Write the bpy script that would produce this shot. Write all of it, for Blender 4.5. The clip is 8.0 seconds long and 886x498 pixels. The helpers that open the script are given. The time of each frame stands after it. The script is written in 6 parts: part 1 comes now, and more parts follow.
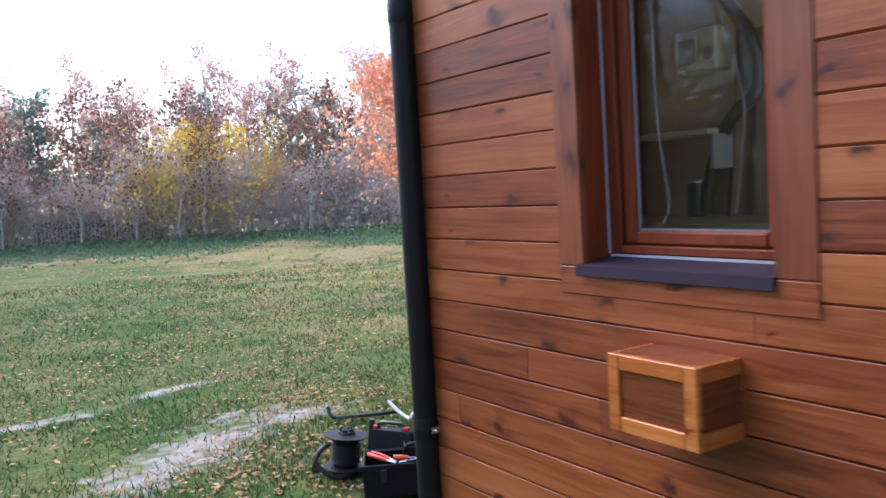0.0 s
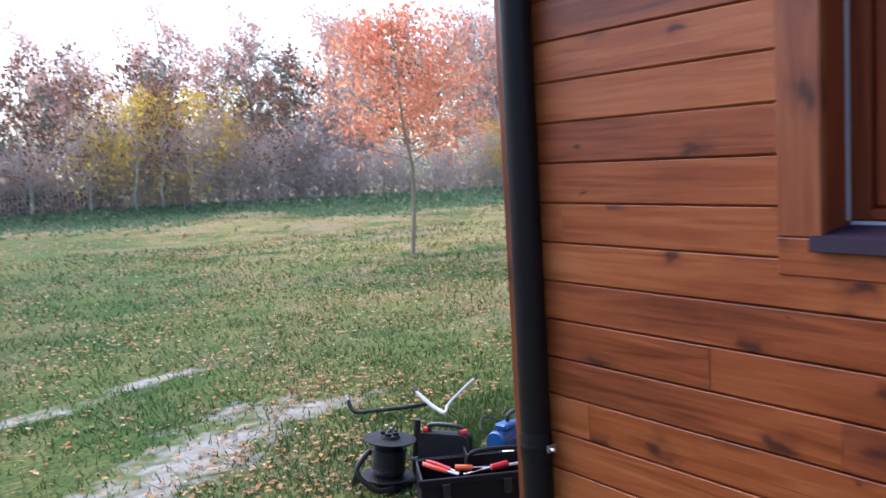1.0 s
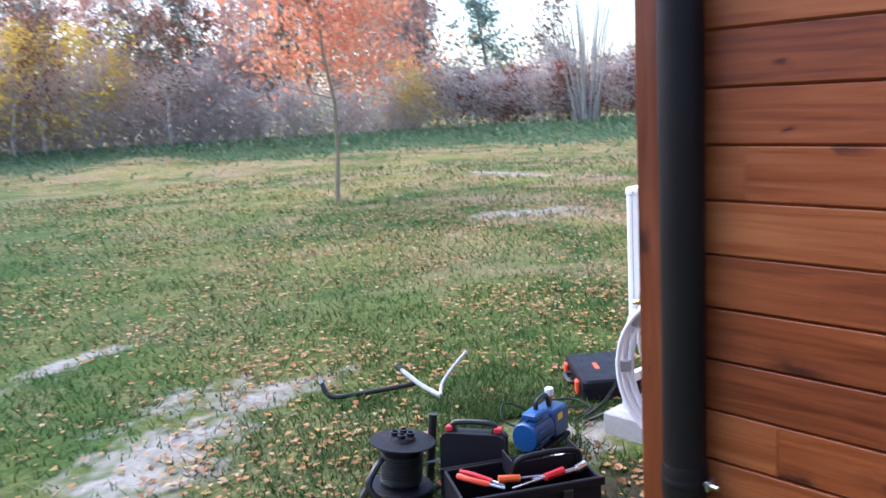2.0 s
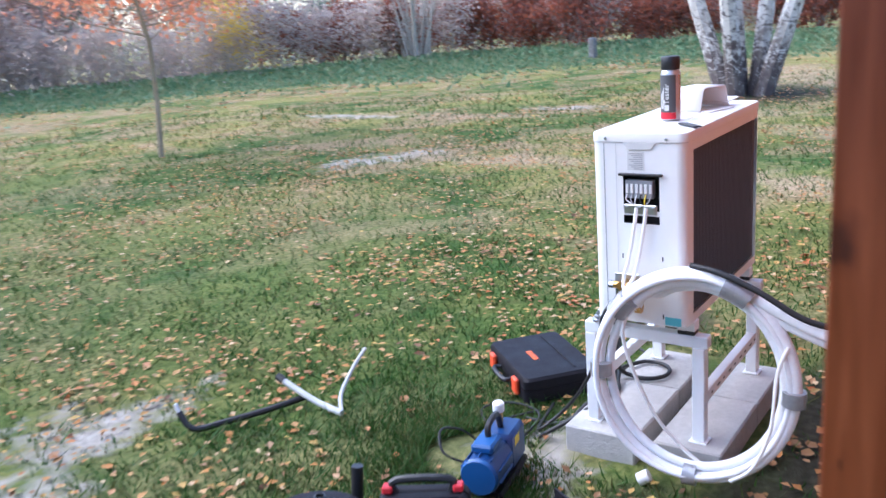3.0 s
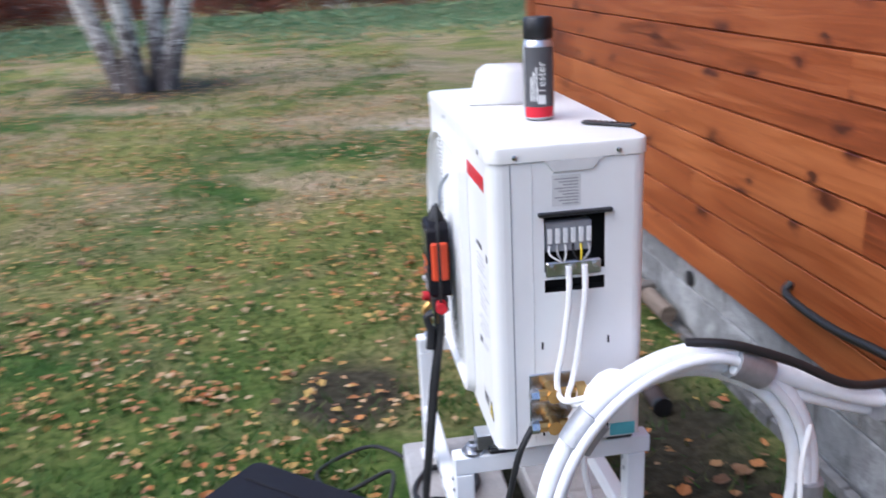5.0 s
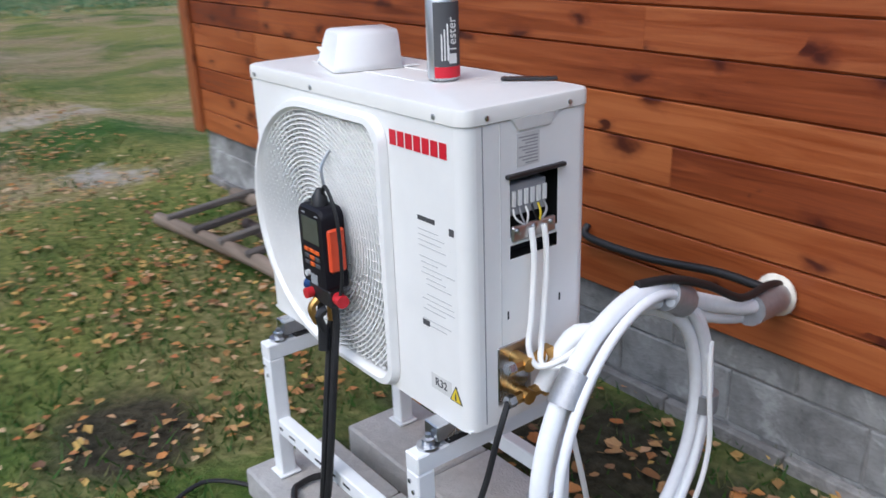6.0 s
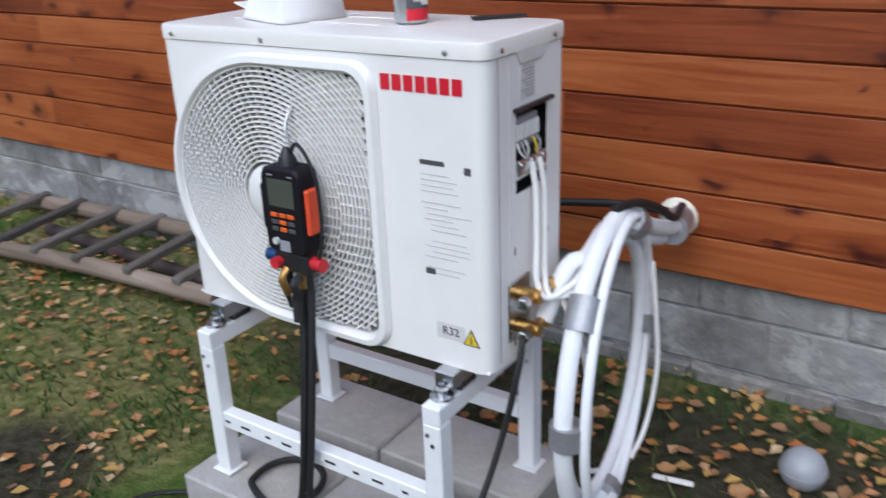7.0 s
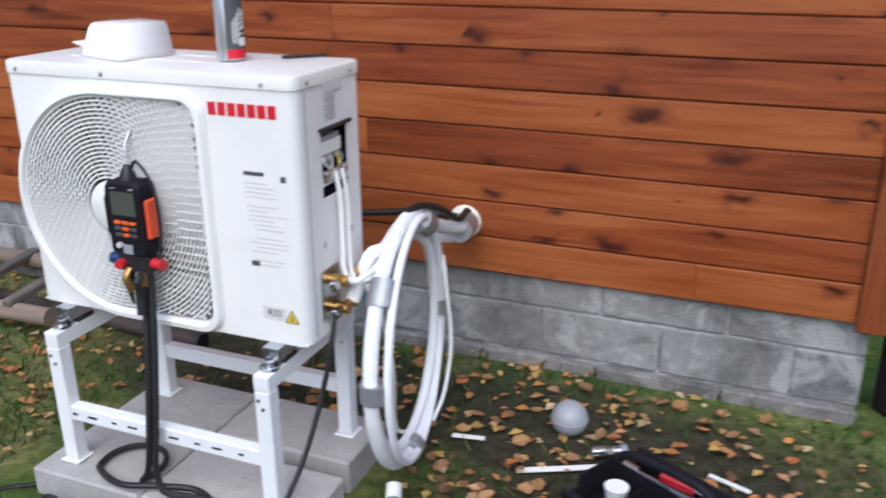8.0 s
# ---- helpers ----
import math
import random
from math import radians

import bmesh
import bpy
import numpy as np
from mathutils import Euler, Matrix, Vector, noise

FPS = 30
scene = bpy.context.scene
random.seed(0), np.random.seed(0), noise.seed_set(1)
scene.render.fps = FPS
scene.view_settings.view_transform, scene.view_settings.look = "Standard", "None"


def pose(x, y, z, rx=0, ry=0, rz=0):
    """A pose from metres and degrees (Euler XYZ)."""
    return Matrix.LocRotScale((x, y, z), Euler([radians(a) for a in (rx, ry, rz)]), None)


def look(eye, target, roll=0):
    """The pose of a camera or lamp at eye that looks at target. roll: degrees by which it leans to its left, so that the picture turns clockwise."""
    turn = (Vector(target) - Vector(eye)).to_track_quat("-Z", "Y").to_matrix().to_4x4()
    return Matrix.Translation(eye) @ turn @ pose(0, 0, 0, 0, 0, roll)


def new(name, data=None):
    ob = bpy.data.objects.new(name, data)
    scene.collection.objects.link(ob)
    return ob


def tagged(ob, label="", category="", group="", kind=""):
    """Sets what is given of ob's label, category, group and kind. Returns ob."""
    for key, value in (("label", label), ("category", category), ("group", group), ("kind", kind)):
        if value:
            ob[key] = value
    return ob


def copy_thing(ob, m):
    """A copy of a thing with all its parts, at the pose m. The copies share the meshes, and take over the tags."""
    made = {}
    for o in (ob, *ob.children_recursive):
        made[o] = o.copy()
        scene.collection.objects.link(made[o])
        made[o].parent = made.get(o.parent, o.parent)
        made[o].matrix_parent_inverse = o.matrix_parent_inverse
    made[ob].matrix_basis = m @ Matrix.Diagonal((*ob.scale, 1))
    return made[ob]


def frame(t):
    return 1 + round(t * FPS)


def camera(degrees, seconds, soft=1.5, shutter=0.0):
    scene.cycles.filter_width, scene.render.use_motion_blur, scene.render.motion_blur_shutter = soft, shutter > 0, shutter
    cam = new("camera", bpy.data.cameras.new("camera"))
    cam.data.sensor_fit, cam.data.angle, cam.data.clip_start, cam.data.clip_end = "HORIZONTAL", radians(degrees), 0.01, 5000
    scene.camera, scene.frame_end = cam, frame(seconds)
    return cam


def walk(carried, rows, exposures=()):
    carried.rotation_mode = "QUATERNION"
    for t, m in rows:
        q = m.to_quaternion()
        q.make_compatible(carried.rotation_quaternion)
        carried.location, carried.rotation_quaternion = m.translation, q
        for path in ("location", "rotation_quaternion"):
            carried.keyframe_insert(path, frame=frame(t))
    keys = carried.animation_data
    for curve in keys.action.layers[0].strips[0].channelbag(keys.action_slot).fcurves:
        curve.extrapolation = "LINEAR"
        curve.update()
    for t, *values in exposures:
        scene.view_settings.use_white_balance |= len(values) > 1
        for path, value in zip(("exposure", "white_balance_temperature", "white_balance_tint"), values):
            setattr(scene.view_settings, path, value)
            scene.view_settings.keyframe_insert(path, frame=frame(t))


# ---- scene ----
cam = camera(54.7, 8.0, soft=1.5, shutter=0.5)
METRES, EYE, TILT, LEAN, TURN = 6.69, 1.685, 0.0, 0.0, -32.8
ROWS = [
    (0.0, 0.0, 0.0, 0.0, -0.25, -4.21, 3.42),
    (0.5, -0.036, 0.0676, -0.0015, -0.92, -4.84, 3.94),
    (1.0, -0.0791, 0.1237, -0.0056, -3.27, -6.33, 3.45),
    (2.5, -0.1608, 0.3468, -0.0116, -15.68, -13.31, 3.92),
    (3.0, -0.1549, 0.4324, -0.0182, -22.25, -15.26, 4.45),
    (3.5, -0.158, 0.5021, -0.0202, -28.12, -16.22, 4.21),
    (4.0, -0.1594, 0.5729, -0.0181, -39.61, -17.11, 3.15),
    (4.5, -0.1456, 0.6385, -0.019, -48.68, -17.94, 2.88),
    (5.0, -0.1496, 0.7012, -0.0292, -65.28, -18.42, 2.93),
    (6.5, -0.1349, 0.8506, -0.0385, -104.81, -21.5, 1.8),
    (7.0, -0.129, 0.8814, -0.0456, -113.32, -22.01, 2.12),
    (7.5, -0.1469, 0.9023, -0.0426, -121.55, -22.39, 0.75),
    (8.0, -0.1845, 0.9041, -0.0362, -124.92, -20.15, 0.24),
]
walk(cam, [(t, pose(0, 0, EYE, TILT, LEAN, TURN) @ pose(METRES * x, METRES * y, METRES * z, 90 + pitch, roll, yaw)) for t, x, y, z, yaw, pitch, roll in ROWS],
     [(0.0, 1.78, 5600, 15), (1.2, 1.82, 5600, 15), (2.5, 1.9, 5450, 14), (3.5, 1.77, 5400, 14), (4.5, 1.42, 5600, 14), (5.2, 1.2, 5750, 12), (6.5, 0.69, 5850, 8), (7.5, 0.68, 5800, 8), (8.0, 0.92, 5900, 9)])

# ---- light ----
SUN_ELEV, SUN_AZ = 48.0, 345.0
world = bpy.data.worlds.new("sky")
scene.world = world
world.use_nodes = True
wn = world.node_tree.nodes
sky = wn.new("ShaderNodeTexSky")
sky.sky_type = "NISHITA"
sky.sun_disc = False
sky.sun_elevation, sky.sun_rotation = radians(SUN_ELEV), radians(SUN_AZ)
sky.dust_density, sky.air_density = 2.0, 1.0
world.node_tree.links.new(sky.outputs[0], wn["Background"].inputs[0])
wn["Background"].inputs[1].default_value = 0.12
# fill lamp added to brighten the room, set in an added, unseen window
room_fill = new("room_fill_light", bpy.data.lights.new("room_fill_light", "AREA"))
room_fill.data.shape, room_fill.data.size, room_fill.data.size_y = "RECTANGLE", 1.5, 3.6
room_fill.data.energy, room_fill.data.color = 14.0, (1.0, 0.93, 0.82)
room_fill.matrix_world = pose(2.05, -1.22, 1.85, 0, -90, 0)
sun = new("sun", bpy.data.lights.new("sun", "SUN"))
sun.data.energy, sun.data.angle, sun.data.color = 1.2, radians(70), (1.0, 0.95, 0.9)
_a, _e = radians(SUN_AZ), radians(SUN_ELEV)
sun.matrix_world = look((0, 0, 0), (-math.sin(_a) * math.cos(_e), -math.cos(_a) * math.cos(_e), -math.sin(_e)))

# ---- mesh helpers ----
rnd = random.Random(7)


class Build:
    """Collects vertices and faces for one mesh."""

    def __init__(self, m=None):
        self.v, self.f, self.m = [], [], m or Matrix()

    def add(self, verts, faces):
        n = len(self.v)
        self.v += [tuple(self.m @ Vector(p)) for p in verts]
        self.f += [tuple(i + n for i in f) for f in faces]
        return self

    def box(self, x0, x1, y0, y1, z0, z1, ch=0.0, m=None):
        """A box with chamfered edges."""
        m = m or Matrix()
        if ch <= 0:
            vs = [(x, y, z) for x in (x0, x1) for y in (y0, y1) for z in (z0, z1)]
            fs = [(0, 1, 3, 2), (4, 6, 7, 5), (0, 4, 5, 1), (2, 3, 7, 6), (0, 2, 6, 4), (1, 5, 7, 3)]
        else:
            lo, hi = (x0, y0, z0), (x1, y1, z1)
            ids, vs = {}, []
            for sx in (0, 1):
                for sy in (0, 1):
                    for sz in (0, 1):
                        s = (sx, sy, sz)
                        for ax in range(3):
                            p = [(hi[k] if s[k] else lo[k]) if k == ax else (hi[k] - ch if s[k] else lo[k] + ch) for k in range(3)]
                            ids[s, ax] = len(vs)
                            vs.append(p)
            fs = []
            c = Vector(((x0 + x1) / 2, (y0 + y1) / 2, (z0 + z1) / 2))

            def face(idx):
                a, b, d = (Vector(vs[i]) for i in idx[:3])
                mid = sum((Vector(vs[i]) for i in idx), Vector()) / len(idx)
                fs.append(tuple(idx) if (b - a).cross(d - a).dot(mid - c) > 0 else tuple(reversed(idx)))
            for ax in range(3):
                o = [k for k in range(3) if k != ax]
                for s in (0, 1):
                    ring = []
                    for a, b in ((0, 0), (1, 0), (1, 1), (0, 1)):
                        q = [0, 0, 0]
                        q[ax], q[o[0]], q[o[1]] = s, a, b
                        ring.append(ids[tuple(q), ax])
                    face(ring)
                for a in (0, 1):
                    for b in (0, 1):
                        q0, q1 = [0, 0, 0], [0, 0, 0]
                        q0[ax], q1[ax] = 0, 1
                        q0[o[0]] = q1[o[0]] = a
                        q0[o[1]] = q1[o[1]] = b
                        q0, q1 = tuple(q0), tuple(q1)
                        face([ids[q0, o[0]], ids[q1, o[0]], ids[q1, o[1]], ids[q0, o[1]]])
            for s in [(a, b, d) for a in (0, 1) for b in (0, 1) for d in (0, 1)]:
                face([ids[s, 0], ids[s, 1], ids[s, 2]])
        return self.add([tuple(m @ Vector(p)) for p in vs], fs)

    def tube(self, pts, r, seg=8, caps=True, smooth=0, r1=None):
        """A tube along points; smooth: steps of a soft curve between them."""
        pts = [Vector(p) for p in pts]
        if smooth:
            out = []
            for i in range(len(pts) - 1):
                p0, p1, p2, p3 = pts[max(i - 1, 0)], pts[i], pts[i + 1], pts[min(i + 2, len(pts) - 1)]
                for k in range(smooth):
                    t = k / smooth
                    out.append(0.5 * (2 * p1 + (p2 - p0) * t + (2 * p0 - 5 * p1 + 4 * p2 - p3) * t * t + (3 * p1 - p0 - 3 * p2 + p3) * t ** 3))
            pts = out + [pts[-1]]
        n = len(pts)
        vs, fs = [], []
        d = (pts[1] - pts[0]).normalized()
        up = d.cross(Vector((0.31, 0.17, 0.93)))
        up = up.normalized() if up.length > 1e-4 else Vector((1, 0, 0))
        for i, p in enumerate(pts):
            d = (pts[min(i + 1, n - 1)] - pts[max(i - 1, 0)])
            d = d.normalized() if d.length > 1e-9 else Vector((0, 0, 1))
            up = (up - d * up.dot(d))
            up = up.normalized() if up.length > 1e-6 else d.orthogonal().normalized()
            w = d.cross(up)
            rr = r if r1 is None else r + (r1 - r) * i / (n - 1)
            for k in range(seg):
                a = 2 * math.pi * k / seg
                vs.append(p + (up * math.cos(a) + w * math.sin(a)) * rr)
        for i in range(n - 1):
            for k in range(seg):
                k1 = (k + 1) % seg
                fs.append((i * seg + k, i * seg + k1, (i + 1) * seg + k1, (i + 1) * seg + k))
        if caps:
            fs += [tuple(reversed(range(seg))), tuple(range((n - 1) * seg, n * seg))]
        return self.add(vs, fs)

    def lathe(self, profile, seg=24, m=None):
        """Turns (radius, height) pairs round the z axis."""
        m = m or Matrix()
        vs, fs = [], []
        for r, z in profile:
            for k in range(seg):
                a = 2 * math.pi * k / seg
                vs.append(m @ Vector((max(r, 1e-4) * math.cos(a), max(r, 1e-4) * math.sin(a), z)))
        for i in range(len(profile) - 1):
            for k in range(seg):
                k1 = (k + 1) % seg
                fs.append((i * seg + k, i * seg + k1, (i + 1) * seg + k1, (i + 1) * seg + k))
        fs += [tuple(reversed(range(seg))), tuple(range((len(profile) - 1) * seg, len(profile) * seg))]
        return self.add(vs, fs)

    def prism(self, outline, a0, a1, axis="y", ch=0.0):
        """A closed outline of 2D points drawn out from a0 to a1 along an axis, its a1 edge chamfered."""
        n = len(outline)
        put = {"y": lambda p, a: (p[0], a, p[1]), "x": lambda p, a: (a, p[0], p[1]), "z": lambda p, a: (p[0], p[1], a)}[axis]
        cx, cy = sum(p[0] for p in outline) / n, sum(p[1] for p in outline) / n
        s = 1 if a1 > a0 else -1
        rings = [[put(p, a0) for p in outline], [put(p, a1 - s * ch) for p in outline]]
        if ch > 0:
            small = []
            for p in outline:
                v = Vector((p[0] - cx, p[1] - cy))
                v = v * max(0.0, 1 - ch / max(v.length, 1e-6))
                small.append((cx + v.x, cy + v.y))
            rings.append([put(p, a1) for p in small])
        vs = [p for r in rings for p in r]
        fs = []
        for i in range(len(rings) - 1):
            for k in range(n):
                k1 = (k + 1) % n
                fs.append((i * n + k, i * n + k1, (i + 1) * n + k1, (i + 1) * n + k))
        fs += [tuple(reversed(range(n))), tuple(range((len(rings) - 1) * n, len(rings) * n))]
        return self.add(vs, fs)

    def mesh(self, name, smooth=False):
        me = bpy.data.meshes.new(name)
        me.from_pydata(self.v, [], self.f)
        bm = bmesh.new()
        bm.from_mesh(me)
        if len(bm.faces) < 20000:
            bmesh.ops.recalc_face_normals(bm, faces=bm.faces)
        bm.to_mesh(me)
        bm.free()
        if smooth:
            me.shade_smooth()
            if smooth != "all":
                me.set_sharp_from_angle(angle=radians(40))
        return me


def part(name, b, material, parent, label="", smooth=False):
    me = b.mesh(name, smooth) if isinstance(b, Build) else b
    if not me.materials:
        me.materials.append(material)
    ob = new(name, me)
    ob.parent = parent
    return tagged(ob, label)


def thing(name, label, category, m=None, group="", kind=""):
    ob = new(name)
    ob.empty_display_size = 0.1
    ob.matrix_world = m or Matrix()
    return tagged(ob, label, category, group, kind)


def solid(name, b, material, label, category, group="", kind="", smooth=False):
    me = b.mesh(name, smooth) if isinstance(b, Build) else b
    if not me.materials:
        me.materials.append(material)
    return tagged(new(name, me), label, category, group, kind)


def rounded(x0, x1, z0, z1, rads, seg=6):
    """A rectangle's outline with a radius for each corner: lower left, lower right, upper right, upper left."""
    out = []
    for (cx, cz, a0), r in zip(((x0, z0, 180), (x1, z0, 270), (x1, z1, 0), (x0, z1, 90)), rads):
        sx, sz = (1 if cx == x0 else -1), (1 if cz == z0 else -1)
        for k in range(seg + 1):
            a = radians(a0 + 90 * k / seg)
            out.append((cx + sx * r + r * math.cos(a), cz + sz * r + r * math.sin(a)))
    return out


def text_mesh(words, size, depth=0.0006):
    cu = bpy.data.curves.new("text", "FONT")
    cu.body, cu.size, cu.extrude, cu.align_x, cu.align_y = words, size, depth, "CENTER", "CENTER"
    ob = new("text", cu)
    bpy.context.view_layer.update()
    me = bpy.data.meshes.new_from_object(ob.evaluated_get(bpy.context.evaluated_depsgraph_get()))
    bpy.data.objects.remove(ob)
    bpy.data.curves.remove(cu)
    me.materials.clear()
    return me


# ---- materials ----
class Nodes:
    def __init__(self, name):
        self.mat = bpy.data.materials.new(name)
        self.mat.use_nodes = True
        self.t = self.mat.node_tree
        self.out = self.t.nodes["Principled BSDF"]

    def n(self, kind, **kw):
        node = self.t.nodes.new(kind)
        for k, v in kw.items():
            if k == "op":
                node.operation = v
            elif k == "mode":
                node.blend_type, node.data_type = v, "RGBA"
            elif k == "feature":
                node.feature = v
        return node

    def link(self, a, b):
        self.t.links.new(a, b)

    def math(self, op, a, b=None, c=None):
        node = self.n("ShaderNodeMath", op=op)
        for i, v in enumerate((a, b, c)):
            if v is None:
                continue
            if isinstance(v, (int, float)):
                node.inputs[i].default_value = v
            else:
                self.link(v, node.inputs[i])
        return node.outputs[0]

    def pos(self):
        return self.n("ShaderNodeNewGeometry").outputs["Position"]

    def obj(self):
        return self.n("ShaderNodeTexCoord").outputs["Object"]

    def noise(self, vec, scale, detail=4, rough=0.55, dist=0.0):
        node = self.n("ShaderNodeTexNoise")
        node.inputs["Scale"].default_value, node.inputs["Detail"].default_value = scale, detail
        node.inputs["Roughness"].default_value, node.inputs["Distortion"].default_value = rough, dist
        if vec is not None:
            self.link(vec, node.inputs["Vector"])
        return node.outputs["Fac"]

    def ramp(self, fac, stops):
        node = self.n("ShaderNodeValToRGB")
        e = node.color_ramp.elements
        while len(e) < len(stops):
            e.new(0.5)
        for el, (p, c) in zip(e, stops):
            el.position = p
            el.color = (*c, 1) if len(c) == 3 else c
        self.link(fac, node.inputs[0])
        return node.outputs[0]

    def range(self, v, a, b, c=0.0, d=1.0):
        node = self.n("ShaderNodeMapRange")
        for i, x in enumerate((a, b, c, d)):
            node.inputs[i + 1].default_value = x
        self.link(v, node.inputs[0])
        return node.outputs[0]

    def mix(self, fac, a, b, mode="MIX"):
        node = self.n("ShaderNodeMix", mode=mode)
        for i, v in ((0, fac), (6, a), (7, b)):
            if isinstance(v, (int, float)):
                node.inputs[i].default_value = v
            elif isinstance(v, tuple):
                node.inputs[i].default_value = (*v, 1)
            else:
                self.link(v, node.inputs[i])
        return node.outputs[2]

    def scaled(self, vec, s):
        node = self.n("ShaderNodeVectorMath", op="MULTIPLY")
        self.link(vec, node.inputs[0])
        node.inputs[1].default_value = s
        return node.outputs[0]

    def done(self, color, rough=0.6, metal=0.0, bump=None, strength=0.3, dist=0.01, spec=0.5):
        for key, v in (("Base Color", color), ("Roughness", rough), ("Metallic", metal), ("Specular IOR Level", spec)):
            if isinstance(v, (int, float)):
                self.out.inputs[key].default_value = v
            elif isinstance(v, tuple):
                self.out.inputs[key].default_value = (*v, 1)
            else:
                self.link(v, self.out.inputs[key])
        if bump is not None:
            b = self.n("ShaderNodeBump")
            b.inputs["Strength"].default_value, b.inputs["Distance"].default_value = strength, dist
            self.link(bump, b.inputs["Height"])
            self.link(b.outputs[0], self.out.inputs["Normal"])
        return self.mat


def plain(name, color, rough=0.5, metal=0.0, var=0.12, scale=30.0, bump=0.08, spec=0.5):
    """Paint, plastic or metal with slight mottling, dust and fine relief."""
    k = Nodes(name)
    p = k.obj()
    a, b = k.noise(p, scale, 3), k.noise(p, scale * 0.17, 4)
    dark = tuple(c * (1 - var) for c in color)
    light = tuple(min(1.0, c * (1 + var * 0.6)) for c in color)
    col = k.ramp(k.math("ADD", k.math("MULTIPLY", a, 0.4), k.math("MULTIPLY", b, 0.6)), [(0.3, dark), (0.7, light)])
    r = k.range(b, 0.3, 0.7, max(0.05, rough - 0.08), min(1.0, rough + 0.1))
    return k.done(col, r, metal, k.noise(p, scale * 6, 2), bump, 0.002, spec)


def stained_wood(name, dark, mid, light, knots=True, upright=False, gloss=0.48, spec=0.28):
    """Stained pine: grain along the board, knots, boards that differ from one another."""
    k = Nodes(name)
    sep = k.n("ShaderNodeSeparateXYZ")
    k.link(k.pos(), sep.inputs[0])
    rand = k.n("ShaderNodeObjectInfo").outputs["Random"]
    u, v = k.math("ADD", sep.outputs[0], sep.outputs[1]), sep.outputs[2]
    if upright:
        u, v = v, u
    w = k.math("MULTIPLY", rand, 7.0)
    comb = k.n("ShaderNodeCombineXYZ")
    k.link(k.math("MULTIPLY", u, 2.2), comb.inputs[0])
    k.link(k.math("MULTIPLY", v, 36.0), comb.inputs[1])
    k.link(w, comb.inputs[2])
    grain = k.noise(comb.outputs[0], 1.0, 5, 0.6, 0.9)
    comb2 = k.n("ShaderNodeCombineXYZ")
    k.link(k.math("MULTIPLY", u, 1.3), comb2.inputs[0])
    k.link(k.math("MULTIPLY", v, 4.0), comb2.inputs[1])
    k.link(w, comb2.inputs[2])
    cloud = k.noise(comb2.outputs[0], 1.0, 3, 0.5)
    fine = k.noise(k.scaled(comb.outputs[0], (3.0, 5.0, 1.0)), 1.0, 2)
    tone = k.math("ADD", k.math("MULTIPLY", grain, 0.55), k.math("ADD", k.math("MULTIPLY", cloud, 0.4), k.math("MULTIPLY", rand, 0.26)))
    col = k.ramp(tone, [(0.38, dark), (0.58, mid), (0.8, light)])
    if knots:
        kv = k.n("ShaderNodeCombineXYZ")
        k.link(k.math("ADD", k.math("MULTIPLY", u, 3.9), k.math("MULTIPLY", rand, 37.0)), kv.inputs[0])
        k.link(k.math("ADD", k.math("MULTIPLY", v, 6.8), k.math("MULTIPLY", rand, 11.0)), kv.inputs[1])
        vor = k.n("ShaderNodeTexVoronoi", feature="F1")
        vor.voronoi_dimensions = "2D"
        vor.inputs["Scale"].default_value = 1.0
        bent = k.n("ShaderNodeVectorMath", op="ADD")
        k.link(kv.outputs[0], bent.inputs[0])
        wob = k.n("ShaderNodeTexNoise")
        wob.inputs["Scale"].default_value = 2.6
        k.link(kv.outputs[0], wob.inputs["Vector"])
        k.link(k.scaled(wob.outputs["Color"], (0.6, 0.6, 0.0)), bent.inputs[1])
        k.link(bent.outputs[0], vor.inputs["Vector"])
        csep = k.n("ShaderNodeSeparateXYZ")
        k.link(vor.outputs["Color"], csep.inputs[0])
        size = k.range(csep.outputs[0], 0.35, 1.0, 0.0, 0.2)
        ratio = k.math("DIVIDE", vor.outputs["Distance"], k.math("ADD", size, 0.001))
        spot = k.range(ratio, 0.35, 1.0, 1.0, 0.0)
        halo = k.range(ratio, 0.6, 2.0, 0.7, 0.0)
        col = k.mix(k.math("MULTIPLY", halo, k.range(size, 0.02, 0.1)), col, dark)
        col = k.mix(k.math("MULTIPLY", k.math("MULTIPLY", spot, 0.95), k.range(size, 0.02, 0.06)), col, (dark[0] * 0.5, dark[1] * 0.4, dark[2] * 0.5))
    rough = k.range(grain, 0.3, 0.7, gloss - 0.06, gloss + 0.14)
    return k.done(col, rough, 0.0, k.math("ADD", grain, k.math("MULTIPLY", fine, 0.5)), 0.25, 0.003, spec)


def leafy(name, colors, rough=0.65, through_light=0.42):
    k = Nodes(name)
    r = k.n("ShaderNodeNewGeometry").outputs["Random Per Island"]
    n = len(colors)
    col = k.ramp(r, [((i + 0.5) / n, c) for i, c in enumerate(colors)])
    mott = k.noise(k.pos(), 60.0, 2)
    col = k.mix(k.range(mott, 0.35, 0.75, 0.0, 0.35), col, tuple(c * 0.55 for c in colors[0]))
    m = k.done(col, rough, 0.0, None, spec=0.25)
    tr = k.n("ShaderNodeBsdfTranslucent")
    k.link(col, tr.inputs[0])
    ms = k.n("ShaderNodeMixShader")
    ms.inputs[0].default_value = through_light
    k.link(k.out.outputs[0], ms.inputs[1])
    k.link(tr.outputs[0], ms.inputs[2])
    k.link(ms.outputs[0], k.t.nodes["Material Output"].inputs[0])
    return m


